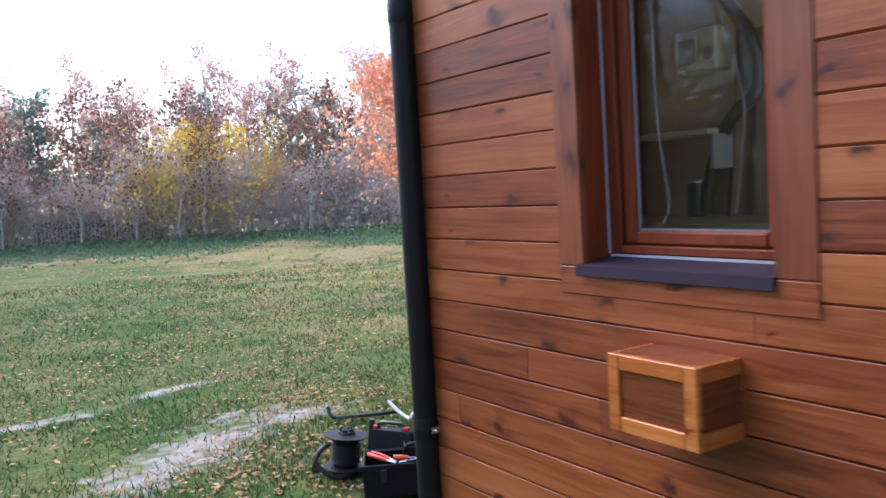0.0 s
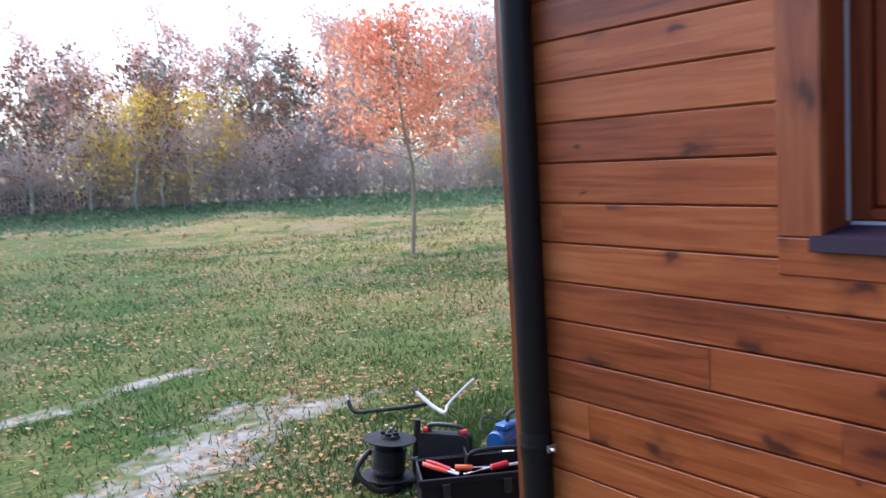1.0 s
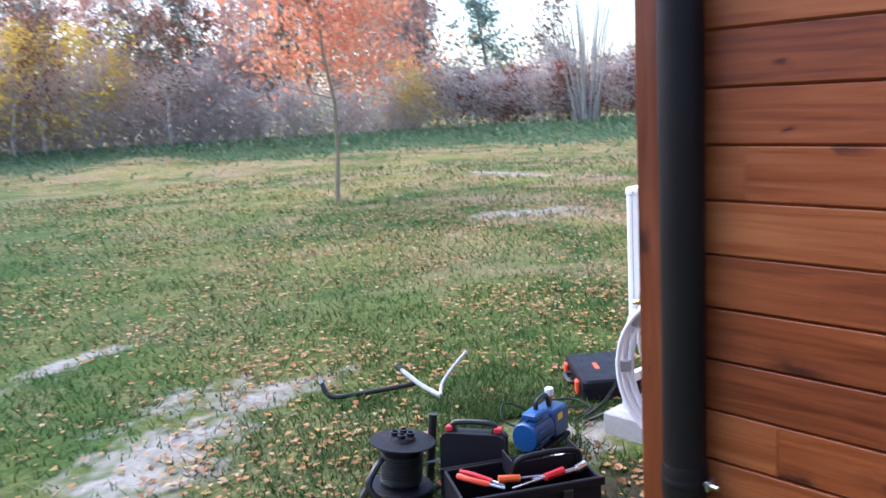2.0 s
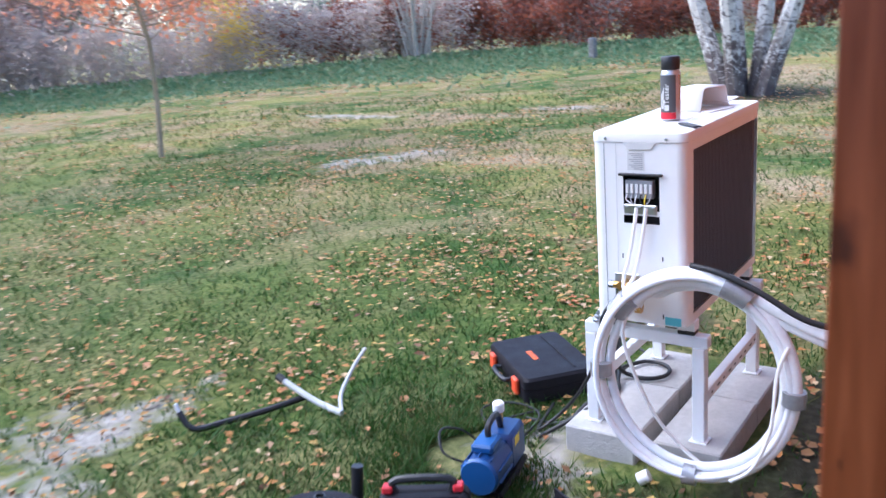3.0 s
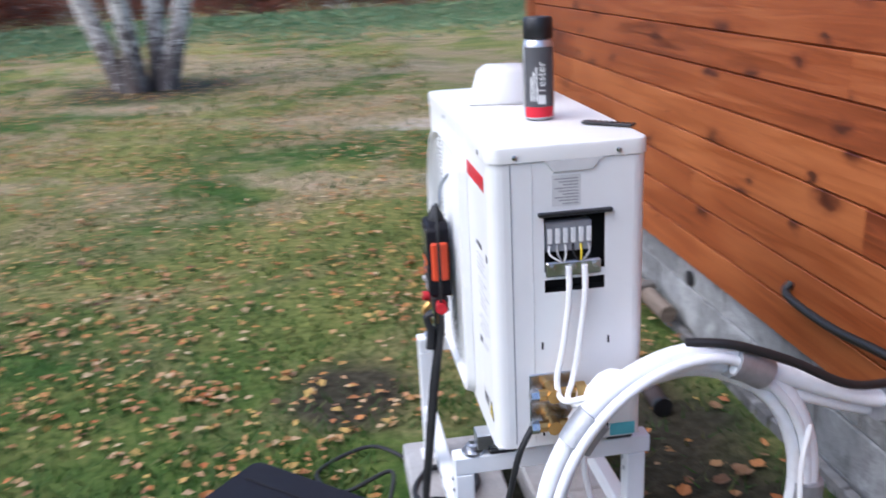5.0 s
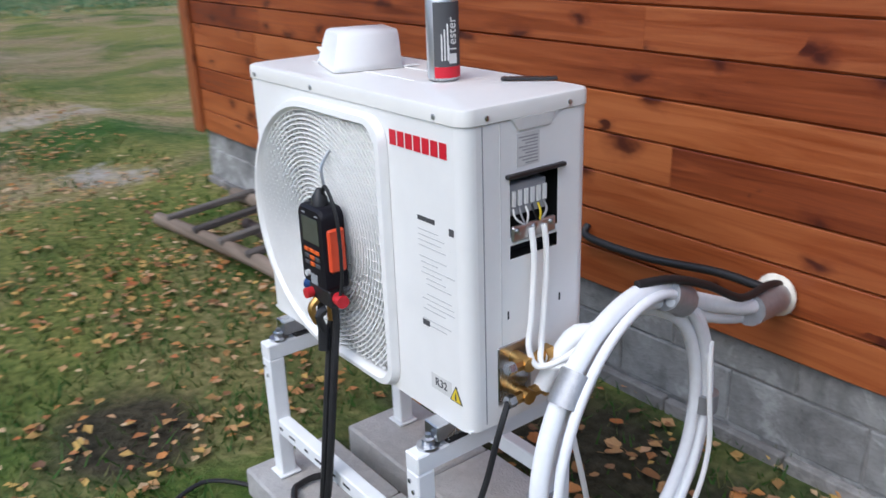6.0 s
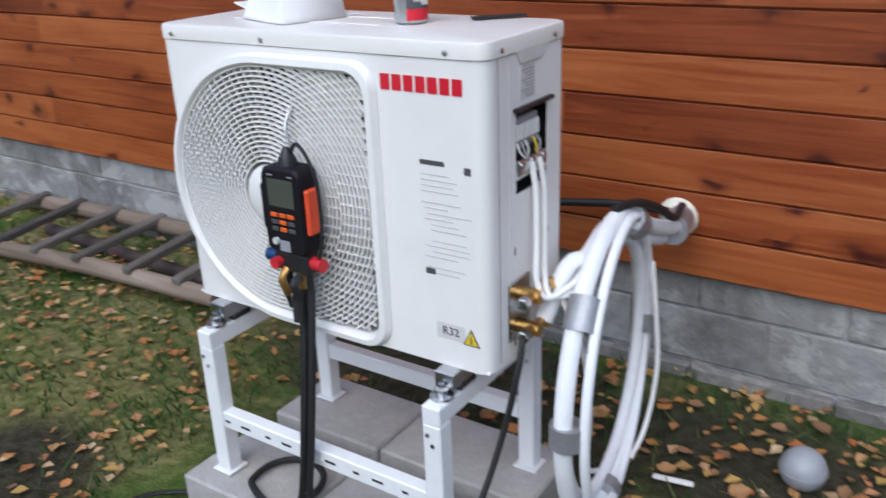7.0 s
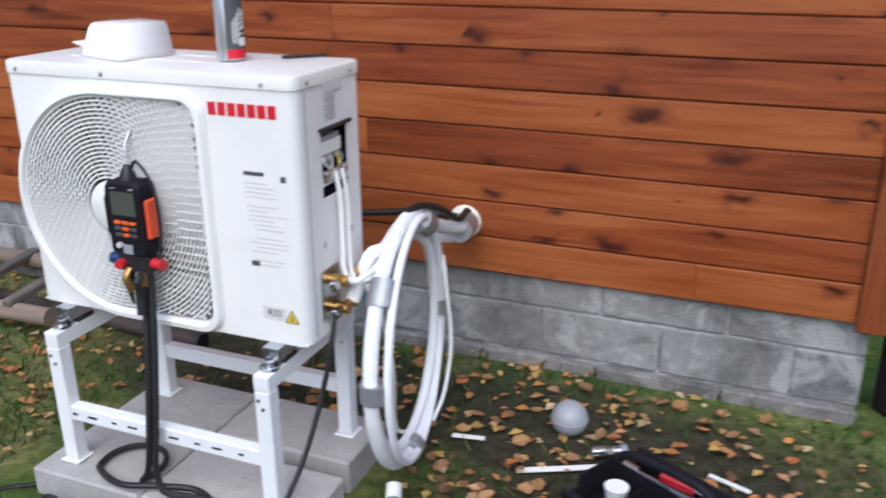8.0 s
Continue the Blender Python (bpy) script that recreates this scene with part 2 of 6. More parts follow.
def concrete(name, dark, light, scale=9.0, smears=0.6):
    k = Nodes(name)
    p = k.pos()
    rand = k.n("ShaderNodeObjectInfo").outputs["Random"]
    big, small, pits = k.noise(p, scale * 0.35, 5), k.noise(p, scale * 4, 4), k.noise(p, scale * 16, 3)
    tone = k.math("ADD", k.math("MULTIPLY", big, 0.5), k.math("ADD", k.math("MULTIPLY", small, 0.35), k.math("MULTIPLY", rand, 0.15)))
    col = k.ramp(tone, [(0.33, dark), (0.68, light)])
    smear = k.noise(p, scale * 0.9, 5, 0.65, 0.6)
    col = k.mix(k.range(smear, 0.52, 0.6, 0.0, smears), col, tuple(min(0.6, c * 1.35) for c in light))
    col = k.mix(k.range(smear, 0.3, 0.44, smears, 0.0), col, tuple(c * 0.6 for c in dark))
    col = k.mix(k.range(pits, 0.62, 0.75, 0.0, 0.5), col, tuple(c * 0.5 for c in dark))
    return k.done(col, 0.9, 0.0, k.math("ADD", small, pits), 0.5, 0.006, 0.3)


def glass(name, tint=(0.9, 0.95, 0.95)):
    m = bpy.data.materials.new(name)
    m.use_nodes = True
    t = m.node_tree
    t.nodes.remove(t.nodes["Principled BSDF"])
    mix, tr, gl, fr, pw, ad = (t.nodes.new(x) for x in ("ShaderNodeMixShader", "ShaderNodeBsdfTransparent", "ShaderNodeBsdfGlossy", "ShaderNodeLayerWeight", "ShaderNodeMath", "ShaderNodeMath"))
    tr.inputs[0].default_value = (*tint, 1)
    gl.inputs["Roughness"].default_value = 0.0
    fr.inputs[0].default_value = 0.5
    pw.operation, ad.operation = "POWER", "MULTIPLY_ADD"
    pw.inputs[1].default_value, ad.inputs[1].default_value, ad.inputs[2].default_value = 5.0, 0.95, 0.025
    t.links.new(fr.outputs["Facing"], pw.inputs[0])
    t.links.new(pw.outputs[0], ad.inputs[0])
    t.links.new(ad.outputs[0], mix.inputs[0])
    t.links.new(tr.outputs[0], mix.inputs[1])
    t.links.new(gl.outputs[0], mix.inputs[2])
    t.links.new(mix.outputs[0], t.nodes["Material Output"].inputs[0])
    return m


WOOD = stained_wood("stained pine cladding", (0.105, 0.018, 0.005), (0.245, 0.056, 0.013), (0.385, 0.118, 0.033), gloss=0.4, spec=0.45)
WOOD_UP = stained_wood("stained pine trim", (0.095, 0.017, 0.005), (0.185, 0.043, 0.012), (0.29, 0.084, 0.025), upright=True, gloss=0.38, spec=0.5)
WOOD_DARK = stained_wood("dark window wood", (0.1, 0.017, 0.005), (0.19, 0.036, 0.01), (0.27, 0.06, 0.018), knots=False, upright=True)
WOOD_BOX = stained_wood("varnished box wood", (0.28, 0.065, 0.012), (0.44, 0.125, 0.026), (0.57, 0.21, 0.055), gloss=0.25)
WOOD_PANEL = stained_wood("dark box panel", (0.1, 0.022, 0.008), (0.17, 0.045, 0.016), (0.24, 0.07, 0.025), gloss=0.25)
WOOD_OLD = stained_wood("weathered wood", (0.13, 0.1, 0.075), (0.24, 0.19, 0.15), (0.36, 0.3, 0.25), knots=False, gloss=0.75)
SILL = plain("painted metal sill", (0.03, 0.017, 0.032), 0.6, spec=0.25)
PIPE_BROWN = plain("dark brown downpipe", (0.013, 0.01, 0.011), 0.45, var=0.25, spec=0.22)
GASKET = plain("grey sealing strip", (0.42, 0.43, 0.47), 0.5)
GASKET_DARK = plain("dark grey glazing strip", (0.2, 0.22, 0.26), 0.5)
GLASS = glass("window glass")
BLOCK = concrete("concrete block", (0.14, 0.14, 0.138), (0.34, 0.345, 0.34), 6)
FOOTING = concrete("rough footing", (0.1, 0.095, 0.09), (0.26, 0.25, 0.24), 7)
MORTAR = concrete("mortar", (0.2, 0.2, 0.2), (0.42, 0.42, 0.42), 8)
PAVER = concrete("concrete paver", (0.36, 0.35, 0.335), (0.5, 0.485, 0.465), 12, 0.15)
WHITE = plain("white powder coat", (0.84, 0.84, 0.82), 0.38, var=0.05, scale=14)
WHITE_PLASTIC = plain("white plastic", (0.84, 0.84, 0.82), 0.45, var=0.04)
CREAM = plain("cream lid paint", (0.8, 0.79, 0.75), 0.34, var=0.05, scale=12)
STEEL_WHITE = plain("white painted steel", (0.84, 0.86, 0.87), 0.42, var=0.06)
FOAM = plain("white pipe insulation", (0.84, 0.86, 0.88), 0.7, var=0.08, scale=60, bump=0.3)
TAPE = plain("silver duct tape", (0.4, 0.41, 0.43), 0.36, 0.55, var=0.25, scale=70, bump=0.5)
BLACK = plain("black plastic", (0.016, 0.016, 0.018), 0.42, var=0.3)
BLACK_SOFT = plain("black rubber hose", (0.014, 0.014, 0.015), 0.55, var=0.3)
DARK_CASE = plain("black ribbed case plastic", (0.01, 0.009, 0.013), 0.55, var=0.3, scale=50, bump=0.3, spec=0.22)
# near-black colour that paints the shade inside openings and slots
SHADE_IN = plain("painted interior shade", (0.012, 0.012, 0.013), 0.7)
ORANGE = plain("orange plastic", (0.75, 0.13, 0.02), 0.4)
ORANGE_RED = plain("red orange plastic", (0.8, 0.09, 0.03), 0.4)
RED = plain("red print", (0.62, 0.012, 0.03), 0.45, var=0.05)
RED_TOOL = plain("red tool grip", (0.55, 0.02, 0.03), 0.4)
BLUE = plain("blue pump paint", (0.009, 0.045, 0.16), 0.35, var=0.2)
BLUE_LIGHT = plain("blue pump cover", (0.016, 0.09, 0.28), 0.4)
PRINT = plain("grey print", (0.35, 0.35, 0.36), 0.6)
PRINT_FINE = plain("fine grey print", (0.52, 0.52, 0.52), 0.6)
PRINT_DARK = plain("dark print", (0.08, 0.08, 0.085), 0.6)
LABEL = plain("pale label", (0.68, 0.68, 0.66), 0.5)
YELLOW = plain("yellow sign", (0.8, 0.6, 0.03), 0.45)
BRASS = plain("brass fitting", (0.6, 0.36, 0.12), 0.32, 1.0, var=0.3)
CHROME = plain("zinc steel", (0.55, 0.56, 0.58), 0.3, 1.0, var=0.2)
ALU = plain("brushed can", (0.6, 0.61, 0.63), 0.3, 0.8)
TEAL = plain("teal sticker", (0.12, 0.5, 0.55), 0.5)
FIN = plain("dark coil fins", (0.12, 0.14, 0.17), 0.5, 0.3, scale=200, bump=0.6)
COPPER = plain("copper tube", (0.5, 0.22, 0.13), 0.35, 0.9)
SCREEN = plain("grey display", (0.075, 0.085, 0.07), 0.15)
GREY = plain("grey plastic ball", (0.33, 0.35, 0.38), 0.4)
BEIGE = plain("beige meter box", (0.62, 0.57, 0.42), 0.5)
CREAM_FOAM = plain("mounting foam", (0.8, 0.77, 0.66), 0.9, var=0.2, scale=50, bump=1.0)
INSIDE_WOOD = stained_wood("bare inside boarding", (0.36, 0.26, 0.14), (0.48, 0.36, 0.2), (0.58, 0.45, 0.28), knots=False)
BARK = plain("grey bark", (0.3, 0.26, 0.24), 0.9, var=0.5, scale=25, bump=0.9)
BARK_TAN = plain("tan bark", (0.36, 0.29, 0.19), 0.85, var=0.35, scale=30, bump=0.6)
BARK_PALE = plain("pale bark", (0.5, 0.45, 0.38), 0.85, var=0.35, scale=30, bump=0.6)


def birch_bark():
    k = Nodes("birch bark")
    p = k.pos()
    band = k.noise(k.scaled(p, (5.0, 5.0, 7.0)), 1.3, 6, 0.7, 1.2)
    blot = k.noise(k.scaled(p, (5.0, 5.0, 3.0)), 1.0, 4)
    sep = k.n("ShaderNodeSeparateXYZ")
    k.link(p, sep.inputs[0])
    low = k.range(sep.outputs[2], 0.0, 1.3, 0.22, 0.0)
    col = k.ramp(k.math("ADD", band, low), [(0.52, (0.62, 0.6, 0.56)), (0.62, (0.1, 0.08, 0.075))])
    col = k.mix(k.range(blot, 0.5, 0.65, 0, 0.6), col, (0.3, 0.27, 0.24))
    return k.done(col, 0.8, 0, band, 0.6, 0.02)


BIRCH = birch_bark()
LEAF_FALLEN = leafy("fallen leaves", [(0.44, 0.2, 0.06), (0.5, 0.32, 0.15), (0.42, 0.12, 0.035), (0.62, 0.47, 0.28), (0.2, 0.095, 0.045), (0.56, 0.38, 0.11), (0.3, 0.14, 0.06)], 0.7, 0.1)
LEAF_ORANGE = leafy("orange crown", [(0.84, 0.34, 0.19), (0.88, 0.42, 0.25), (0.76, 0.26, 0.15), (0.9, 0.54, 0.32)], 0.65, 0.5)
LEAF_YELLOW = leafy("yellow crown", [(0.9, 0.66, 0.08), (0.95, 0.74, 0.14), (0.8, 0.58, 0.08), (0.88, 0.56, 0.12)], 0.65, 0.5)
# needles lightened so that distance haze is part of their colour
LEAF_PINE_HAZY = leafy("haze-paled pine needles", [(0.24, 0.33, 0.26), (0.32, 0.4, 0.31), (0.24, 0.32, 0.28)], 0.7, 0.6)
LEAF_BROWN = leafy("dry brown leaves", [(0.26, 0.13, 0.09), (0.34, 0.18, 0.11), (0.2, 0.12, 0.09), (0.42, 0.22, 0.13)])
# crown colour raised to carry the haze over the far trees
LEAF_PINK_HAZY = leafy("haze-paled reddish brown crown", [(0.72, 0.46, 0.38), (0.8, 0.54, 0.42), (0.66, 0.46, 0.4)], 0.65, 0.62)
LEAF_RED = leafy("red hedge leaves", [(0.36, 0.12, 0.08), (0.55, 0.17, 0.08), (0.3, 0.13, 0.1), (0.24, 0.15, 0.12)])
LEAF_GREEN = leafy("green weeds", [(0.12, 0.22, 0.11), (0.17, 0.28, 0.14), (0.24, 0.32, 0.16), (0.3, 0.31, 0.16)], 0.6, 0.3)
# thicket paled well beyond real leaves, painting in the far haze
LEAF_THICKET_HAZY = leafy("haze-paled thicket leaves", [(0.64, 0.56, 0.54), (0.74, 0.63, 0.57), (0.6, 0.56, 0.48), (0.78, 0.61, 0.5)], 0.65, 0.62)
GRASS = leafy("grass blades", [(0.028, 0.082, 0.012), (0.042, 0.112, 0.016), (0.066, 0.128, 0.024), (0.14, 0.135, 0.045)], 0.6, 0.2)


def ground_mat():
    k = Nodes("lawn soil")
    p = k.pos()
    sep = k.n("ShaderNodeSeparateXYZ")
    k.link(p, sep.inputs[0])
    big, mid, small = k.noise(p, 0.5, 4), k.noise(p, 3.0, 5), k.noise(p, 28.0, 4)
    fine = k.noise(p, 120.0, 3)
    col = k.ramp(k.math("ADD", k.math("MULTIPLY", mid, 0.5), k.math("MULTIPLY", small, 0.5)),
                 [(0.32, (0.024, 0.055, 0.011)), (0.5, (0.048, 0.102, 0.018)), (0.68, (0.105, 0.145, 0.036))])
    col = k.mix(k.range(k.math("ADD", k.math("MULTIPLY", big, 0.6), k.math("MULTIPLY", mid, 0.4)), 0.47, 0.66, 0.0, 0.5), col, k.ramp(small, [(0.3, (0.11, 0.09, 0.03)), (0.7, (0.32, 0.25, 0.09))]))
    patch = k.noise(p, 0.33, 6, 0.65, 0.8)
    away = k.range(sep.outputs[0], 4.0, 8.5, 0.3, 1.0)
    col = k.mix(k.math("MULTIPLY", k.range(patch, 0.42, 0.58, 0.0, 0.7), away), col, k.ramp(small, [(0.3, (0.13, 0.12, 0.025)), (0.7, (0.42, 0.36, 0.12))]))
    col = k.mix(k.math("MULTIPLY", k.range(k.noise(p, 0.62, 6, 0.7, 1.0), 0.46, 0.6, 0.0, 0.75), away), col, k.ramp(small, [(0.3, (0.14, 0.085, 0.045)), (0.7, (0.5, 0.36, 0.22))]))
    wob = k.math("MULTIPLY", k.math("SUBTRACT", mid, 0.5), 1.5)
    sand = None
    ragged = k.noise(p, 7.0, 5, 0.7)
    # bare sandy places worn into the lawn: centre, half length, half width, turn
    for cx, cy, a, b, turn in SANDY:
        c, s = math.cos(turn), math.sin(turn)
        dx, dy = k.math("SUBTRACT", sep.outputs[0], cx), k.math("SUBTRACT", sep.outputs[1], cy)
        e1 = k.math("DIVIDE", k.math("ADD", k.math("MULTIPLY", dx, c), k.math("MULTIPLY", dy, s)), a)
        e2 = k.math("DIVIDE", k.math("SUBTRACT", k.math("MULTIPLY", dy, c), k.math("MULTIPLY", dx, s)), b)
        d = k.math("ADD", k.math("ADD", k.math("MULTIPLY", e1, e1), k.math("MULTIPLY", e2, e2)), k.math("ADD", k.math("MULTIPLY", wob, 3.6), k.math("MULTIPLY", k.math("SUBTRACT", ragged, 0.5), 6.5)))
        m = k.range(d, -0.2, 1.5, 0.9, 0.0)
        sand = m if sand is None else k.math("MAXIMUM", sand, m)
    col = k.mix(sand, col, k.ramp(small, [(0.3, (0.3, 0.27, 0.23)), (0.7, (0.47, 0.43, 0.38))]))
    dry = None
    for cx, cy, a, b, turn in DRY:
        c, s = math.cos(turn), math.sin(turn)
        dx, dy = k.math("SUBTRACT", sep.outputs[0], cx), k.math("SUBTRACT", sep.outputs[1], cy)
        e1 = k.math("DIVIDE", k.math("ADD", k.math("MULTIPLY", dx, c), k.math("MULTIPLY", dy, s)), a)
        e2 = k.math("DIVIDE", k.math("SUBTRACT", k.math("MULTIPLY", dy, c), k.math("MULTIPLY", dx, s)), b)
        d = k.math("ADD", k.math("ADD", k.math("MULTIPLY", e1, e1), k.math("MULTIPLY", e2, e2)), k.math("ADD", k.math("MULTIPLY", wob, 3.4), k.math("MULTIPLY", k.math("SUBTRACT", small, 0.5), 2.0)))
        m = k.range(d, -0.2, 1.7, 0.75, 0.0)
        dry = m if dry is None else k.math("MAXIMUM", dry, m)
    col = k.mix(dry, col, k.ramp(small, [(0.3, (0.22, 0.15, 0.09)), (0.7, (0.54, 0.41, 0.27))]))
    # bare soil, plus shade by the plinth painted as the same dark colour
    soil = None
    for cx, cy, a, b in SOIL_SHADE:
        dx, dy = k.math("DIVIDE", k.math("SUBTRACT", sep.outputs[0], cx), a), k.math("DIVIDE", k.math("SUBTRACT", sep.outputs[1], cy), b)
        d = k.math("ADD", k.math("ADD", k.math("MULTIPLY", dx, dx), k.math("MULTIPLY", dy, dy)), wob)
        m = k.range(d, 0.3, 1.3, 0.9, 0.0)
        soil = m if soil is None else k.math("MAXIMUM", soil, m)
    col = k.mix(soil, col, k.ramp(small, [(0.3, (0.02, 0.016, 0.012)), (0.7, (0.055, 0.044, 0.034))]))
    return k.done(col, 0.95, 0.0, k.math("ADD", small, k.math("MULTIPLY", fine, 0.6)), 0.7, 0.02, 0.15)


SANDY = [(1.55, 5.75, 1.0, 0.32, 0.7), (2.0, 7.75, 0.45, 0.13, 0.15), (0.75, 7.4, 0.75, 0.12, 0.1), (2.55, 6.1, 0.42, 0.14, 0.1), (3.12, 4.42, 0.24, 0.2, 0.0),
         (11.75, 12.85, 1.0, 0.26, 1.55), (12.9, 9.3, 0.6, 0.3, 1.6), (10.1, 3.5, 0.55, 0.25, 1.5), (7.75, 3.6, 0.3, 0.2, 0.3), (8.45, 9.4, 0.75, 0.3, -0.6)]
DRY = [(4.0, 30.0, 9.0, 1.3, -0.25), (-4.0, 27.0, 6.0, 0.9, 0.1), (-1.0, 17.0, 2.5, 0.8, 0.6), (8.6, 7.8, 1.3, 0.3, 1.55), (11.8, 10.5, 1.4, 0.3, 1.5), (14.7, 3.4, 1.6, 0.5, 1.5), (10.6, 4.4, 1.5, 0.4, 1.2),
       (17.0, 6.3, 2.6, 1.3, 1.2), (12.6, 6.6, 1.2, 0.5, 1.3), (8.0, 4.6, 0.8, 0.3, 1.0)]
# soil patches; the two long ones at the plinth paint its shade
SOIL_SHADE = [(4.6, 4.5, 0.34, 0.26), (2.65, 3.9, 0.55, 0.28), (2.3, 4.2, 0.3, 0.22), (3.75, 3.95, 0.42, 0.2), (2.75, 3.55, 1.0, 0.36), (3.8, 3.5, 1.0, 0.28), (14.7, 7.0, 1.6, 1.4)]
GROUND = ground_mat()

# ---- ground ----
def swell(x, y):
    """Height of the lawn."""
    far = min(1.0, max(0.0, (math.hypot(x - 3, y - 4) - 6) / 10))
    h = 0.025 * noise.noise((x * 1.1, y * 1.1, 0)) + 0.012 * noise.noise((x * 4.0, y * 4.0, 2)) + far * 0.12 * noise.noise((x * 0.22, y * 0.22, 5))
    near_wall = max(0.0, 1 - abs(y - 3.1) / 0.5) if x > 1.7 else 0.0
    return h * (1.0 if y > 3.6 or x < 1.4 else 0.4) + 0.05 * near_wall


def make_ground():
    def axis(lo, hi, step, far):
        a = list(np.arange(lo, hi, step))
        s, x = step, lo
        left = []
        while x > -far:
            s *= 1.35
            x -= s
            left.append(x)
        s, x, right = step, hi, []
        while x < far:
            right.append(x)
            s *= 1.35
            x += s
        return left[::-1] + a + right
    xs, ys = axis(-2.0, 9.0, 0.1, 900), axis(1.0, 11.0, 0.1, 900)
    vs = [(x, y, swell(x, y)) for y in ys for x in xs]
    n = len(xs)
    fs = [(j * n + i, j * n + i + 1, (j + 1) * n + i + 1, (j + 1) * n + i) for j in range(len(ys) - 1) for i in range(n - 1)]
    me = bpy.data.meshes.new("ground")
    me.from_pydata(vs, [], fs)
    me.shade_smooth()
    me.materials.append(GROUND)
    return tagged(new("ground", me), "autumn lawn with bare sandy patches and fallen leaves", "ground", kind="structure")


ground = make_ground()

# ---- house ----
XA, YB = 1.90, 3.20           # faces of the cladding: window side and unit side
X_END, Y_END = 7.05, -4.5     # far ends of the house
Z_SIDE, Z_TOP = 0.375, 2.95   # cladding from and to
WIN = (1.355, 2.10, 1.40, 2.62)  # window opening: y, y, z, z
WIN_ADDED = (-3.2, 0.75, 0.95, 2.75)  # unseen opening, added to let more light into the room


def wall_blocks():
    b = Build()
    y0, y1, z0, z1 = WIN
    x0, x1 = XA + 0.024, XA + 0.17
    a0, a1, c0, c1 = WIN_ADDED
    b.box(x0, x1, Y_END, a0, Z_SIDE + 0.01, Z_TOP)
    b.box(x0, x1, a1, y0, Z_SIDE + 0.01, Z_TOP)
    b.box(x0, x1, a0, a1, Z_SIDE + 0.01, c0)
    b.box(x0, x1, a0, a1, c1, Z_TOP)
    b.box(x0, x1, y1, YB - 0.024, Z_SIDE + 0.01, Z_TOP)
    b.box(x0, x1, y0, y1, Z_SIDE + 0.01, z0)
    b.box(x0, x1, y0, y1, z1, Z_TOP)
    return b


wall_west = solid("wall_west", wall_blocks(), WOOD_DARK, "brown stained timber house wall with a window", "wall", kind="structure")
wall_north = solid("wall_north", Build().box(XA + 0.17, X_END, YB - 0.17, YB - 0.024, Z_SIDE + 0.01, Z_TOP), WOOD_DARK,
                   "brown stained timber house wall above a block plinth", "wall", kind="structure")
solid("wall_south", Build().box(XA + 0.17, X_END, Y_END, Y_END + 0.15, 0, Z_TOP), INSIDE_WOOD, "plain timber wall closing the house", "wall", kind="structure")
solid("wall_east", Build().box(X_END - 0.15, X_END, Y_END + 0.15, YB - 0.17, 0, Z_TOP), INSIDE_WOOD, "plain timber wall closing the house", "wall", kind="structure")
solid("floor", Build().box(XA + 0.17, X_END - 0.15, Y_END + 0.15, YB - 0.17, 0.3, 0.45), INSIDE_WOOD, "plain boarded floor inside the house", "floor", kind="structure")
solid("ceiling", Build().box(XA - 0.03, X_END + 0.03, Y_END - 0.03, YB + 0.03, Z_TOP, Z_TOP + 0.12), WOOD_DARK, "dark timber ceiling and eaves", "ceiling", kind="structure")
solid("partition", Build().box(XA + 1.25, XA + 1.33, 0.2, YB - 0.18, 0.45, Z_TOP - 0.01), INSIDE_WOOD, "boarded inside wall behind the window", "wall", kind="structure")


def cladding(parent, along, length, pitch, z_phase, face, joints, gaps=()):
    """Rows of tongued boards, each board its own piece. along: 'x' or 'y'; joints: how far the butt joints lie, by row."""
    row, cache = 0, {}
    z = z_phase
    while z < Z_TOP - 0.02:
        top = min(z + pitch, Z_TOP - 0.002)
        cuts = [length[0]] + sorted(c for c in joints.get(row, ())) + [length[1]]
        spans = list(zip(cuts, cuts[1:]))
        for gap in gaps:
            if top > gap[2] and z < gap[3]:
                spans = [q for a, b in spans for q in ((a, min(b, gap[0])), (max(a, gap[1]), b)) if q[1] - q[0] > 0.02]
        for a, b in spans:
            if b - a < 0.02:
                continue
            key = (round(b - a, 3), round(top - z, 4))
            if key not in cache:
                w, h = b - a - 0.0016, top - z
                # the lower edge is bevelled, the upper one runs up behind the next board
                out, back = (0.0, -0.022) if along == "x" else (-0.022, 0.0)
                deep, soft_edge = out + (back - out) * 0.36, out + (back - out) * 0.06
                cache[key] = Build().prism([(back, 0.0008), (deep, 0.0008), (out, 0.0078), (out, h - 0.0022), (soft_edge, h - 0.0008), (back, h - 0.0008)], 0, w, "x").mesh("plank")
            ob = part("plank", cache[key], WOOD, parent)
            if along == "x":
                ob.matrix_world = pose(a, face, z)
            else:
                ob.matrix_world = pose(face, b, z, 0, 0, -90)
            wob = noise.noise((row * 3.7, a, 1.0)) * 0.0016
            ob.location += Vector((0, wob, 0)) if along == "x" else Vector((wob, 0, 0))
        row += 1
        z += pitch


def corner_trim():
    t = thing("trim", "brown stained corner boards", "trim", kind="structure")
    part("corner_board", Build().box(XA - 0.022, XA - 0.001, YB - 0.10, YB + 0.022, Z_SIDE - 0.02, Z_TOP - 0.005, 0.003), WOOD_UP, t)
    part("corner_board", Build().box(XA - 0.0005, XA + 0.09, YB + 0.001, YB + 0.022, Z_SIDE - 0.02, Z_TOP - 0.005, 0.003), WOOD_UP, t)
    part("corner_board", Build().box(X_END - 0.09, X_END + 0.022, YB + 0.001, YB + 0.022, Z_SIDE - 0.02, Z_TOP - 0.005, 0.003), WOOD_UP, t)


